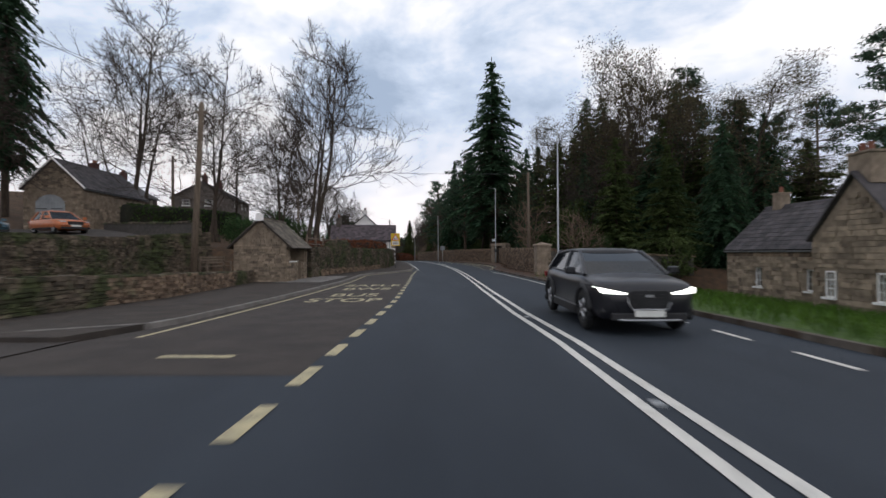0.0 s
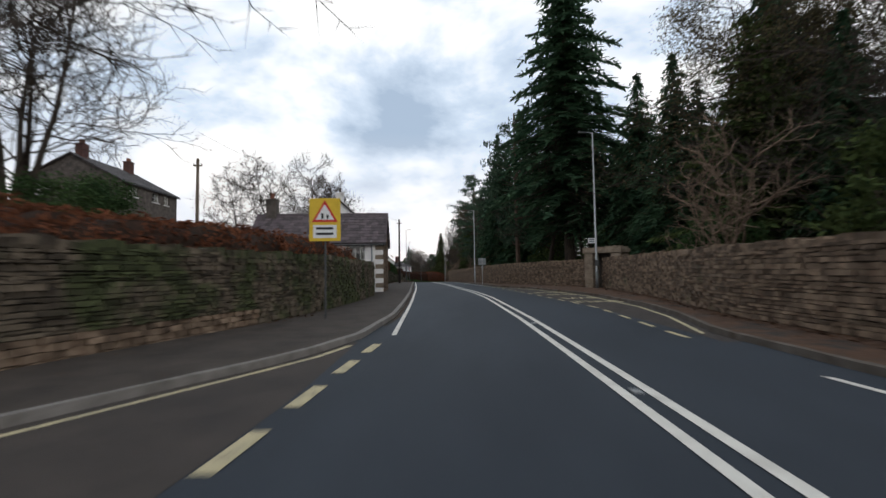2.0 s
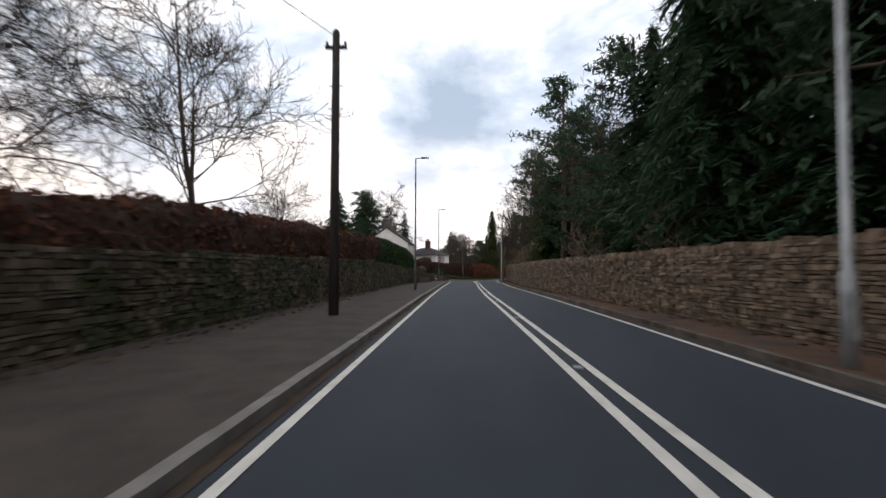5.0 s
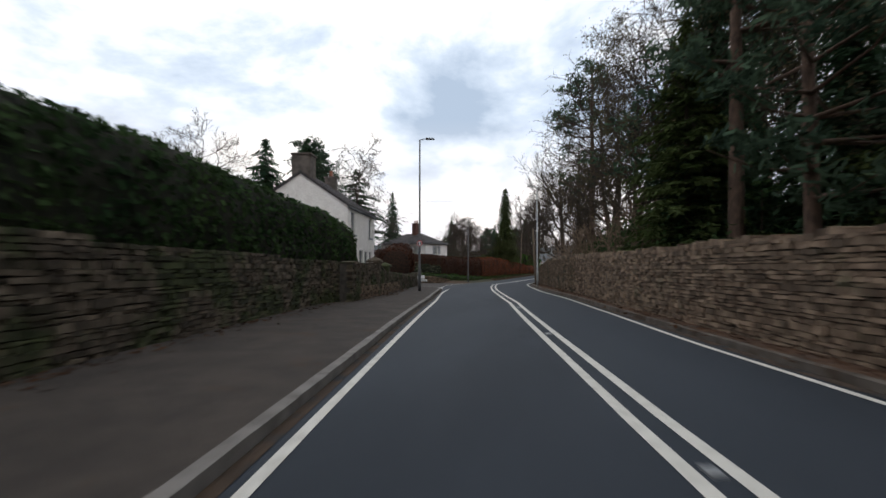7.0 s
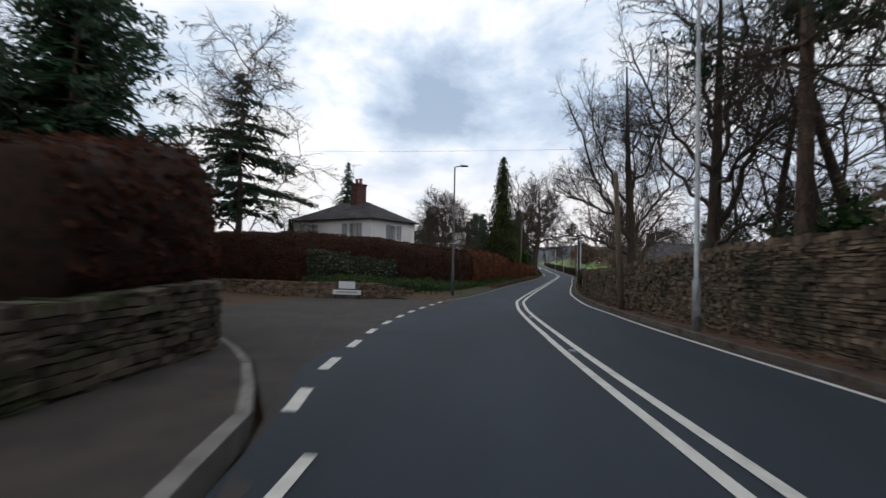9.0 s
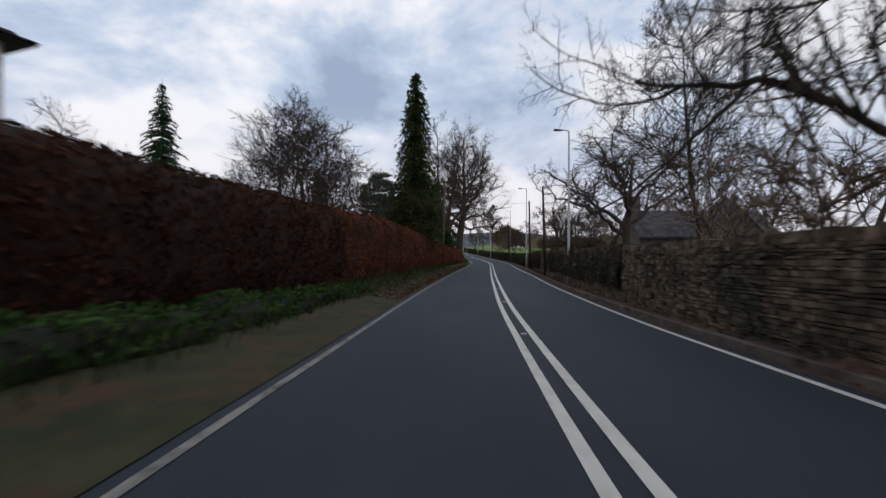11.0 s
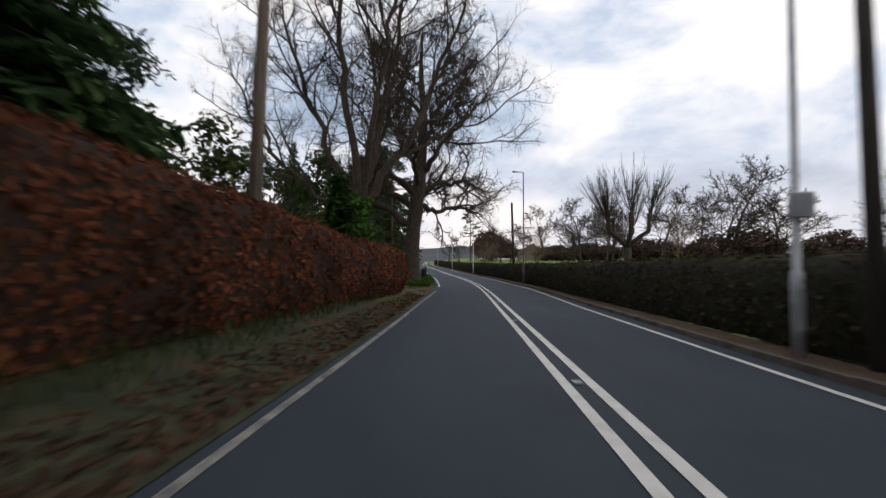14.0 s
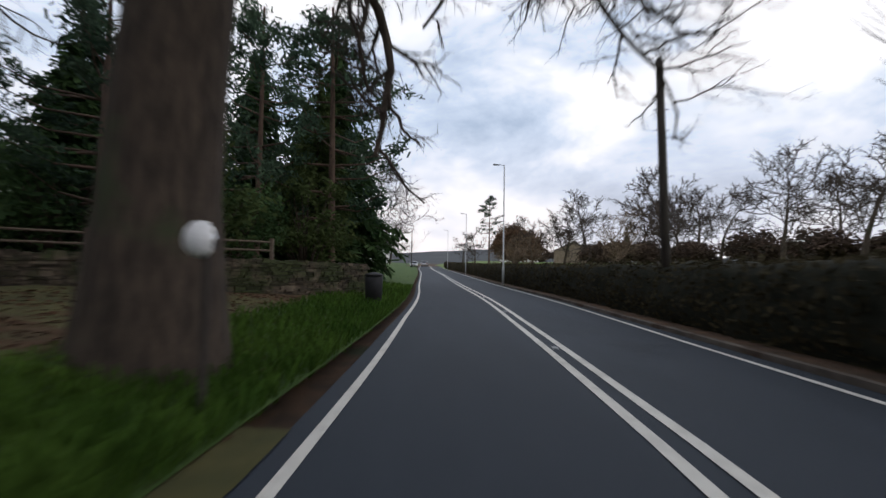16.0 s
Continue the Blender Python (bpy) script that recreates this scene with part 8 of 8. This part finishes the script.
def suv(m, colour, label):
    """The nose at y 0 looking to +y, the tail at -4.45, the ground at z 0."""
    t = thing("suv", m, label, "car")
    w, h = 0.92, 1.57
    st = [(0.0, 0.40, 0.80, 0.74), (-0.07, 0.30, 0.89, 0.86), (-0.22, 0.27, 0.945, 0.945), (-0.5, 0.26, 0.985, 0.985), (-0.8, 0.26, 1.015, 1.0), (-1.15, 0.25, 1.05, 0.995), (-2.2, 0.25, 1.05, 0.985), (-3.1, 0.26, 1.08, 0.995), (-3.7, 0.27, 1.10, 1.0), (-4.15, 0.30, 1.08, 0.96), (-4.38, 0.36, 1.0, 0.9), (-4.45, 0.44, 0.9, 0.82)]
    half = lambda k, lo, hi: [(0.86 * k, lo), (0.955 * k, lo + 0.07), (0.985 * k, lo + 0.2), (0.97 * k, lo + (hi - lo) * 0.52), (1.0 * k, lo + (hi - lo) * 0.70), (0.975 * k, hi - 0.11), (0.92 * k, hi - 0.035), (0.80 * k, hi), (0.45 * k, hi + 0.022), (0.15 * k, hi + 0.03)]
    v, n = [], 20
    for y, lo, hi, k in st:
        hp = half(k * w, lo, hi)
        v += [(-x, y, z) for x, z in hp] + [(x, y, z) for x, z in reversed(hp)]
    f = [(a * n + b, a * n + (b + 1) % n, (a + 1) * n + (b + 1) % n, (a + 1) * n + b) for a in range(len(st) - 1) for b in range(n)]
    f += [tuple(range(n - 1, -1, -1)), tuple(range((len(st) - 1) * n, len(st) * n))]
    Geo().add(v, f).obj("body", colour, t, True)
    # windscreen, side and rear glass under a rounded roof
    gh = [(-1.02, 0.83, 1.02, 0.80, 1.03), (-1.45, 0.83, 1.04, 0.70, 1.29), (-1.95, 0.82, 1.04, 0.64, 1.50), (-2.7, 0.82, 1.05, 0.64, 1.52), (-3.5, 0.81, 1.06, 0.62, 1.48), (-4.0, 0.79, 1.07, 0.66, 1.27), (-4.25, 0.76, 1.06, 0.74, 1.08)]
    gv = [p for y, a, z0, b, z1 in gh for p in ((-a, y, z0), (-b, y, z1), (b, y, z1), (a, y, z0))]
    gf = [(a * 4 + b, a * 4 + (b + 1) % 4, a * 4 + 4 + (b + 1) % 4, a * 4 + 4 + b) for a in range(len(gh) - 1) for b in range(4)] + [(3, 2, 1, 0), (24, 25, 26, 27)]
    Geo().add(gv, gf).obj("glasshouse", CAR_GLASS, t)
    rs = [(-1.86, 0.60, 1.475), (-2.0, 0.645, 1.53), (-2.4, 0.66, 1.555), (-3.0, 0.66, 1.55), (-3.5, 0.64, 1.51), (-3.72, 0.58, 1.46)]
    rv = [p for y, a, z in rs for p in ((-a - 0.015, y, z - 0.05), (-a, y, z - 0.01), (-a * 0.7, y, z + 0.012), (0, y, z + 0.02), (a * 0.7, y, z + 0.012), (a, y, z - 0.01), (a + 0.015, y, z - 0.05))]
    rf = [(a * 7 + b, a * 7 + (b + 1) % 7, a * 7 + 7 + (b + 1) % 7, a * 7 + 7 + b) for a in range(len(rs) - 1) for b in range(7)] + [tuple(range(6, -1, -1)), tuple(range(35, 42))]
    Geo().add(rv, rf).obj("roof", colour, t, True)
    for sx in (-1, 1):
        for row, r in (([(0.815, -1.0, 1.03), (0.72, -1.45, 1.29), (0.65, -1.9, 1.49)], 0.035), ([(0.83, -2.5, 1.04), (0.65, -2.55, 1.51)], 0.04), ([(0.80, -3.95, 1.06), (0.64, -3.5, 1.48)], 0.09), ([(0.835, -1.0, 1.055), (0.83, -2.5, 1.065), (0.80, -4.0, 1.085)], 0.02)):
            Geo().tube([(sx * x, y, z) for x, y, z in row], r, 6).obj("pillar", colour, t)
        mirror = Geo().box(sx * 1.03 - 0.10, -1.32, 1.04, sx * 1.03 + 0.10, -1.20, 1.19).obj("wing_mirror", colour, t)
        bevel(mirror, 0.035)
        Geo().add([(sx * 0.40, -0.07, 0.735), (sx * 0.84, -0.36, 0.76), (sx * 0.87, -0.36, 0.85), (sx * 0.40, -0.07, 0.76), (sx * 0.40, 0.035, 0.735), (sx * 0.79, -0.02, 0.755), (sx * 0.82, -0.045, 0.845), (sx * 0.40, 0.035, 0.76)], BOXF).obj("headlight", LAMP_ON, t)
        Geo().add([(sx * 0.52, -0.06, 0.42), (sx * 0.82, -0.2, 0.42), (sx * 0.80, -0.2, 0.56), (sx * 0.56, -0.06, 0.56), (sx * 0.52, 0.01, 0.42), (sx * 0.80, -0.07, 0.42), (sx * 0.78, -0.08, 0.56), (sx * 0.56, 0.01, 0.56)], BOXF).obj("air_intake", BLACK_TRIM, t)
        Geo().box(sx * 0.74 - 0.14, -4.46, 0.84, sx * 0.74 + 0.14, -4.3, 0.97).obj("rear_light", bpy.data.materials["red_lens"], t)
        bevel(Geo().box(sx * 0.915 - 0.03, -3.2, 0.25, sx * 0.915 + 0.025, -1.2, 0.40).obj("side_skirt", BLACK_TRIM, t), 0.02)
        Geo().box(sx * 0.925 - 0.02, -3.15, 0.405, sx * 0.925 + 0.012, -1.25, 0.43).obj("side_strip", RIM, t)
        for yy in (-0.83, -3.62):
            R, x = 0.375, sx * 0.80
            Geo().tube([(sx * 0.90, yy + math.cos(k) * (R + 0.07), R + math.sin(k) * (R + 0.07)) for k in np.linspace(-0.3, math.pi + 0.3, 15)], 0.055, 7).obj("wheel_arch", BLACK_TRIM, t, True)
            wheel = Geo().tube([(x + sx * 0.04, yy + math.cos(k) * (R - 0.085), R + math.sin(k) * (R - 0.085)) for k in np.linspace(0, 6.2832, 25)], 0.095, 8, False).obj("wheel", TYRE, t, True)
            hub = Geo()
            for k in range(5):
                a = k * 1.2566
                hub.tube([(x + sx * 0.11, yy, R), (x + sx * 0.10, yy + math.cos(a) * 0.24, R + math.sin(a) * 0.24)], [0.045, 0.03], 6)
            hub.tube([(x + sx * 0.085, yy + math.cos(k) * 0.235, R + math.sin(k) * 0.235) for k in np.linspace(0, 6.2832, 21)], 0.02, 6, False)
            hub.obj("rim", RIM, wheel, True)
    shield = [(-0.30, 0.47), (0.30, 0.47), (0.37, 0.60), (0.37, 0.74), (0.30, 0.795), (-0.30, 0.795), (-0.37, 0.74), (-0.37, 0.60)]
    grille = flat_poly(shield, -0.04, 0.022).obj("grille", BLACK_TRIM, t)
    Geo().tube([(x, 0.022, z) for x, z in shield[7:] + shield[:4]], 0.014, 6).obj("grille_surround", RIM, grille)
    for z in (0.54, 0.60, 0.66, 0.72):
        Geo().box(-0.31, 0.0225, z, 0.31, 0.03, z + 0.016).obj("grille_bar", BLACK_TRIM, grille)
    Geo().box(-0.07, 0.031, 0.685, 0.07, 0.04, 0.73).obj("badge", RIM, grille)
    bevel(Geo().box(-0.66, -0.12, 0.27, 0.66, 0.03, 0.41).obj("bumper", BLACK_TRIM, t), 0.03)
    Geo().tube([(-0.64, 0.0, 0.30), (-0.4, 0.035, 0.285), (0.4, 0.035, 0.285), (0.64, 0.0, 0.30)], 0.018, 6).obj("skid_strip", RIM, t)
    Geo().box(-0.26, 0.035, 0.345, 0.26, 0.045, 0.455).obj("number_plate", PLATE, t, label="pale blank number plate")
    return t


suv(at(7.5, 3.3, 0.0, 180) @ Matrix.Diagonal((0.95, 0.95, 0.95, 1)), paint("dark_car_paint", (0.010, 0.010, 0.013), 0.3, 0.0), "dark grey sports utility vehicle with lit headlamps")


ws = thing("warning_sign", at(40.9, -3.15, 0.1, 3), "yellow-backed children warning sign with a white plate below", "road sign")
Geo().tube([(0, 0.03, -0.2), (0, 0.03, 3.1)], 0.03, 8).obj("post", DARK_STEEL, ws)
bevel(Geo().box(-0.40, -0.03, 2.0, 0.40, -0.012, 3.12).obj("backing_board", YELLOW, ws), 0.006)
tri = lambda r, cz: [(-r * 0.9, cz - r * 0.55), (r * 0.9, cz - r * 0.55), (0, cz + r)]
flat_poly(tri(0.37, 2.70), -0.037, -0.033).obj("red_triangle", SIGN_RED, ws)
flat_poly(tri(0.265, 2.70), -0.044, -0.040).obj("white_triangle", SIGN_WHITE, ws)
for x, s in ((-0.06, 1.0), (0.07, 0.8)):
    flat_poly([(x - 0.03 * s, 2.58), (x + 0.03 * s, 2.58), (x + 0.035 * s, 2.58 + 0.14 * s), (x - 0.035 * s, 2.58 + 0.14 * s)], -0.050, -0.047).obj("black_symbol", SIGN_BLACK, ws)
Geo().box(-0.30, -0.037, 2.08, 0.30, -0.033, 2.42).obj("white_plate", SIGN_WHITE, ws)
for z in (2.30, 2.16):
    Geo().box(-0.22, -0.043, z, 0.22, -0.039, z + 0.06).obj("text_bar", SIGN_BLACK, ws)

sl = thing("speed_sign", at(121.0, -2.3, 2.62, 4), "round speed limit sign strapped to the lamp post", "road sign")
circ = lambda r: [(r * math.cos(a), r * math.sin(a)) for a in np.linspace(0, 2 * math.pi, 24, endpoint=False)]
flat_poly(circ(0.15), -0.10, -0.085).obj("red_ring", SIGN_RED, sl)
flat_poly(circ(0.11), -0.107, -0.103).obj("white_disc", SIGN_WHITE, sl)
for x in (-0.05, 0.05):
    Geo().box(x - 0.03, -0.113, -0.06, x + 0.03, -0.110, 0.06).obj("numeral_bar", SIGN_BLACK, sl)
Geo().tube([(0, -0.09, 0), (0, 0.06, 0)], 0.02, 6).obj("clip", GALV, sl)

sg = thing("road_sign", at(71.0, 4.75, 0.08, 0), "grey back of a square road sign on a post", "road sign")
Geo().tube([(0, 0, -0.2), (0, 0, 2.4)], 0.038, 8).obj("post", GALV, sg)
bevel(Geo().box(-0.36, 0.045, 1.72, 0.36, 0.06, 2.36).obj("panel", GREY_PAINT, sg), 0.01)
for z in (1.85, 2.2):
    Geo().box(-0.30, 0.02, z, 0.30, 0.044, z + 0.04).obj("rail", GALV, sg)
flat_poly(circ(0.11), 0.045, 0.06).obj("disc", GREY_PAINT, sg).location = (0, 0, 1.52)

bf = thing("bus_stop_flag", at(55.6, 9.25, 2.75, 0), "small white bus stop flag on the lamp post", "bus stop sign")
Geo().box(-0.46, -0.012, 0.0, -0.07, 0.012, 0.30).obj("panel", SIGN_WHITE, bf)
for z in (0.06, 0.19):
    Geo().box(-0.42, -0.019, z, -0.12, -0.016, z + 0.05).obj("text_bar", TEAL_PAINT, bf)
Geo().box(-0.08, -0.015, 0.1, 0.06, 0.015, 0.14).obj("bracket", GALV, bf)
Geo().box(-0.13, -0.09, -1.35, 0.13, -0.065, -1.0).obj("timetable_case", DARK_STEEL, bf)

np_ = thing("name_plate", at(141.3, -6.6, 0.04, 0), "two low white name plates on short legs at the junction", "sign")
for x in (-0.55, 0.55):
    Geo().tube([(x, 0.04, -0.2), (x, 0.04, 0.4)], 0.03, 6).obj("leg", BLACK_TRIM, np_)
bevel(Geo().box(-0.66, 0, 0.16, 0.66, 0.025, 0.36).obj("long_plate", SIGN_WHITE, np_), 0.006)
bevel(Geo().box(-0.38, 0, 0.42, 0.38, 0.025, 0.74).obj("upper_plate", SIGN_WHITE, np_), 0.006)
Geo().box(-0.5, -0.006, 0.24, 0.5, -0.003, 0.29).obj("text_bar", GREY_PAINT, np_)
for x in (-0.3, 0.3):
    Geo().tube([(x, 0.04, 0.3), (x, 0.04, 0.7)], 0.025, 6).obj("leg", BLACK_TRIM, np_)

bx = thing("control_box", at(191.3, 4.75, 2.0, 0), "small grey box strapped to the lamp post", "box")
bevel(Geo().box(-0.15, -0.17, 0, 0.15, -0.05, 0.36).obj("case", GALV, bx), 0.02)
Geo().box(-0.11, -0.176, 0.04, 0.11, -0.172, 0.32).obj("lid", GREY_PAINT, bx)

# ---- small things beside the road ----
bench = thing("garden_bench", at(22.0, -10.9, 0.5, 70), "weathered wooden bench before the stone wall", "bench")
for i in range(4):
    Geo().box(-0.75, -0.22 + i * 0.115, 0.42, 0.75, -0.22 + i * 0.115 + 0.09, 0.45).obj("seat_slat", POLE_WOOD, bench)
for i in range(3):
    Geo().box(-0.75, 0.25, 0.56 + i * 0.12, 0.75, 0.28, 0.56 + i * 0.12 + 0.09).obj("back_slat", POLE_WOOD, bench)
for x in (-0.72, 0.72):
    Geo().box(x - 0.035, -0.22, -0.05, x + 0.035, -0.15, 0.62).obj("leg", POLE_WOOD, bench)
    Geo().box(x - 0.035, 0.2, -0.05, x + 0.035, 0.285, 0.9).obj("leg", POLE_WOOD, bench)
    Geo().box(x - 0.04, -0.24, 0.622, x + 0.04, 0.2, 0.66).obj("armrest", POLE_WOOD, bench)

fence = thing("post_and_rail_fence", Matrix.Identity(4), "wooden post and rail fence above the stone wall", "fence")
FL = [(27.6, -8.0), (29.0, -7.8), (30.4, -7.6), (31.8, -7.4), (33.2, -7.1)]
for s, l in FL:
    Geo().box(-0.05, -0.05, 1.3, 0.05, 0.05, 2.65, at(s, l, 0)).obj("post", POLE_WOOD, fence)
for z in (2.1, 2.45):
    for a, b in zip(FL, FL[1:]):
        Geo().tube([W(*a, z), W(*b, z - 0.05)], 0.035, 5).obj("rail", POLE_WOOD, fence)
fence2 = thing("post_and_rail_fence", Matrix.Identity(4), "wooden rails along the top of the garden wall", "fence")
FL = [(219.5, -11.5), (221.3, -10.1), (223.0, -8.7), (224.7, -7.2), (226.4, -5.6)]
for s, l in FL:
    Geo().box(-0.05, -0.05, 0.6, 0.05, 0.05, 2.1, at(s, l, 0)).obj("post", POLE_WOOD, fence2)
for z in (1.72, 1.98):
    for a, b in zip(FL, FL[1:]):
        Geo().tube([W(*a, z), W(*b, z)], 0.03, 5).obj("rail", POLE_WOOD, fence2)

mir = thing("convex_mirror", at(216.0, -1.95, 0.05, 150), "domed white back of a traffic mirror on a post", "mirror")
Geo().tube([(0, 0.06, -0.2), (0, 0.06, 1.55)], 0.03, 8).obj("post", DARK_WOOD, mir)
dome = Geo()
rings = [(0.0, 0.15), (0.06, 0.14), (0.10, 0.10), (0.125, 0.045)]
pts = [(r * math.cos(a), 0.10 + y, 1.44 + r * math.sin(a)) for y, r in rings for a in np.linspace(0, 2 * math.pi, 20, endpoint=False)]
dome.add(pts, [(i * 20 + j, i * 20 + (j + 1) % 20, (i + 1) * 20 + (j + 1) % 20, (i + 1) * 20 + j) for i in range(3) for j in range(20)] + [tuple(range(60, 80))])
dome.obj("dome", SIGN_WHITE, mir, True)
MIRROR = material("mirror_silver", (0.8, 0.8, 0.8), (0.85, 0.85, 0.85), 2, 0.03, 0.0, 20, metal=1.0)
flat_poly(circ(0.148), 0.085, 0.098).obj("mirror_face", MIRROR, mir).location = (0, 0, 1.44)

# the stone gateway in the estate wall
gw = thing("stone_gateway", at(54.9, 10.0, 0.05, 32), "low stone gateway with a flat lintel in the estate wall", "gateway")
for y in (-0.15, 1.75):
    for i in range(7):
        k = 0.30 * (1 + rng.uniform(-0.06, 0.06))
        Geo().box(-0.05, y - k, i * 0.3 - (0.2 if i == 0 else -0.004), 0.75, y + k, i * 0.3 + 0.29, jit=0.012).obj("block", SANDSTONE, gw)
bevel(Geo().box(-0.1, -0.55, 2.11, 0.8, 2.15, 2.32).obj("lintel", SANDSTONE, gw), 0.02)
for i in range(9):
    y = -0.5 + i * 0.3
    Geo().box(-0.02, y, 2.324, 0.7, y + 0.28, 2.324 + rng.uniform(0.12, 0.26), jit=0.012).obj("cope_stone", SANDSTONE, gw)
dr = Geo()
for i in range(5):
    dr.box(0.5, 0.16 + i * 0.25, 0.0, 0.55, 0.16 + i * 0.25 + 0.24, 2.1)
dr.obj("gate_door", DARK_WOOD, gw, label="dark plank door set deep in the gateway")

bn = thing("litter_bin", at(226.2, -2.4, 0.1, 0), "dark litter bin on the verge", "bin")
Geo().tube([(0, 0, -0.1), (0, 0, 0.85), (0, 0, 0.9)], [0.24, 0.27, 0.24], 14).obj("body", BLACK_TRIM, bn, True)
Geo().tube([(0, 0, 0.905), (0, 0, 0.95), (0, 0, 1.02)], [0.28, 0.27, 0.05], 14).obj("hood", BLACK_TRIM, bn, True)

# an ornamental tree beside the wall: pale, leafless, fan-shaped
w_, t_, _ = bare_tree(71, 7.0, 0.05, 0.5, 0.06, 5, 5, gnarl=0.1, fine=2, up=0.6, mids=(4, 3))
FAN = plant("bare_shrub", stand(46.5, 11.0, 0, 1.0), [("trunk", w_, PALE_TWIG), ("crown", t_, PALE_TWIG)], "fan of pale leafless stems at the wood's edge", "shrub", "pale shrubs")
for s, l, sz in ((36.5, 12.5, 0.75), (119, 7.4, 0.7), (124.5, 7.6, 0.6), (129.5, 7.4, 0.7), (155, 7, 0.8), (161, 8, 0.8), (97, 7.6, 0.6), (88, 8.2, 0.6), (256, 9, 0.7), (247, 14, 0.8), (275, 11, 0.8), (233, 26, 0.9)):
    grow(FAN, s, l, s * 37, sz, 0, 1.0)

# ---- grass and fallen leaves ----
def scatter(name, spots, size, mat, label, upright):
    g = Geo()
    c = np.array(spots)
    k = len(c)
    a = np.random.uniform(0, 6.283, k)
    s = size * np.random.uniform(0.6, 1.4, (k, 1))
    u = np.stack([np.cos(a), np.sin(a), np.zeros(k)], 1) * s
    if upright:
        v = np.stack([np.random.normal(0, 0.35, k), np.random.normal(0, 0.35, k), np.ones(k)], 1) * s * 2.2
        g.quads(c + v * 0.7, u * 0.16, v)
    else:
        v = np.stack([-np.sin(a), np.cos(a), np.random.normal(0, 0.35, k)], 1) * s * 0.6
        g.quads(c, u, v)
    tagged(g.obj(name, mat), label, name.replace("_", " "), kind="stuff")


LEAF_FALL = leaf_material("fallen_leaves", (0.050, 0.030, 0.019), (0.100, 0.056, 0.033))
WEED = leaf_material("dull_weeds", (0.022, 0.036, 0.012), (0.050, 0.066, 0.022))
BLADE = leaf_material("grass_blades", (0.040, 0.085, 0.014), (0.085, 0.145, 0.026))
R = np.random.RandomState(5)
spots = []
for _ in range(6500):
    s = R.uniform(160, 205)
    f = 0.42 * R.rand() ** 1.7
    lo, hi = float(lerp(s, EL)), float(lerp(s, [(144, -6), (147, -5.2), (160, -5.0), (180, -4.8), (190, -4.2), (197, -3.5), (203, -2.8), (206, -3.4), (209, -3.4)]))
    spots.append(W(s, lo + (hi - lo) * f + R.normal(0, 0.05), 0.05 + 0.39 * f))
for _ in range(5000):
    s = R.uniform(30, 186)
    spots.append(W(s, float(lerp(s, WALL_R2)) - abs(R.normal(0, 0.3)), 0.10))
for _ in range(9000):
    s = R.uniform(203.5, 215.8)
    a = 1.6 + 9.0 * R.rand() ** 0.8
    if noise.noise(Vector((s * 0.35, a * 0.5, 4.0))) + 0.35 * (s > 211) + 0.25 * (a < 3) > 0.15:
        spots.append(W(s, -a, 0.03 + 0.076 * max(0.0, a - 2.2)))
for _ in range(3500):
    s, a = R.uniform(216.5, 226), R.uniform(1.9, 8.5)
    spots.append(W(s, -a, 0.06 + 0.10 * (a - 1.68)))
for _ in range(1500):
    s = R.uniform(40, 124)
    spots.append(W(s, float(lerp(s, [(40, -4.4), (54, -4.2), (60, -5), (95, -4.8), (112, -4.6), (116, -3.6), (124, -3.4)])) + abs(R.normal(0, 0.3)), 0.112))
scatter("fallen_leaves", spots, 0.038, LEAF_FALL, "scattered brown fallen leaves along the road edges", False)
spots = []
for _ in range(9000):
    s, f = R.uniform(3, 27), R.rand()
    spots.append(W(s, 5.75 + (17 - 5.75) * f, 0.10 - 1.15 * f))
for _ in range(12000):
    s, f = 214.3 + 24 * R.rand() ** 1.6, R.rand() ** 1.2
    spots.append(W(s, -1.7 - 2.3 * f, 0.04 + (0.22 * f) * min(1.0, 0.3 + (s - 214.3) / 2.2)))
scatter("grass_tufts", spots, 0.055, BLADE, "short green grass blades on the verges", True)
spots = []
for _ in range(5500):
    s, f = R.uniform(144.5, 200), 0.3 + 0.7 * R.rand() ** 0.8
    hi = float(lerp(s, [(144, -6), (147, -5.2), (160, -5.0), (180, -4.8), (190, -4.2), (197, -3.5), (203, -2.8)]))
    spots.append(W(s, -2.3 + (hi + 2.3) * f, 0.04 + 0.38 * f))
scatter("roadside_weeds", spots, 0.055, WEED, "dark green weeds at the beech hedge's foot", True)
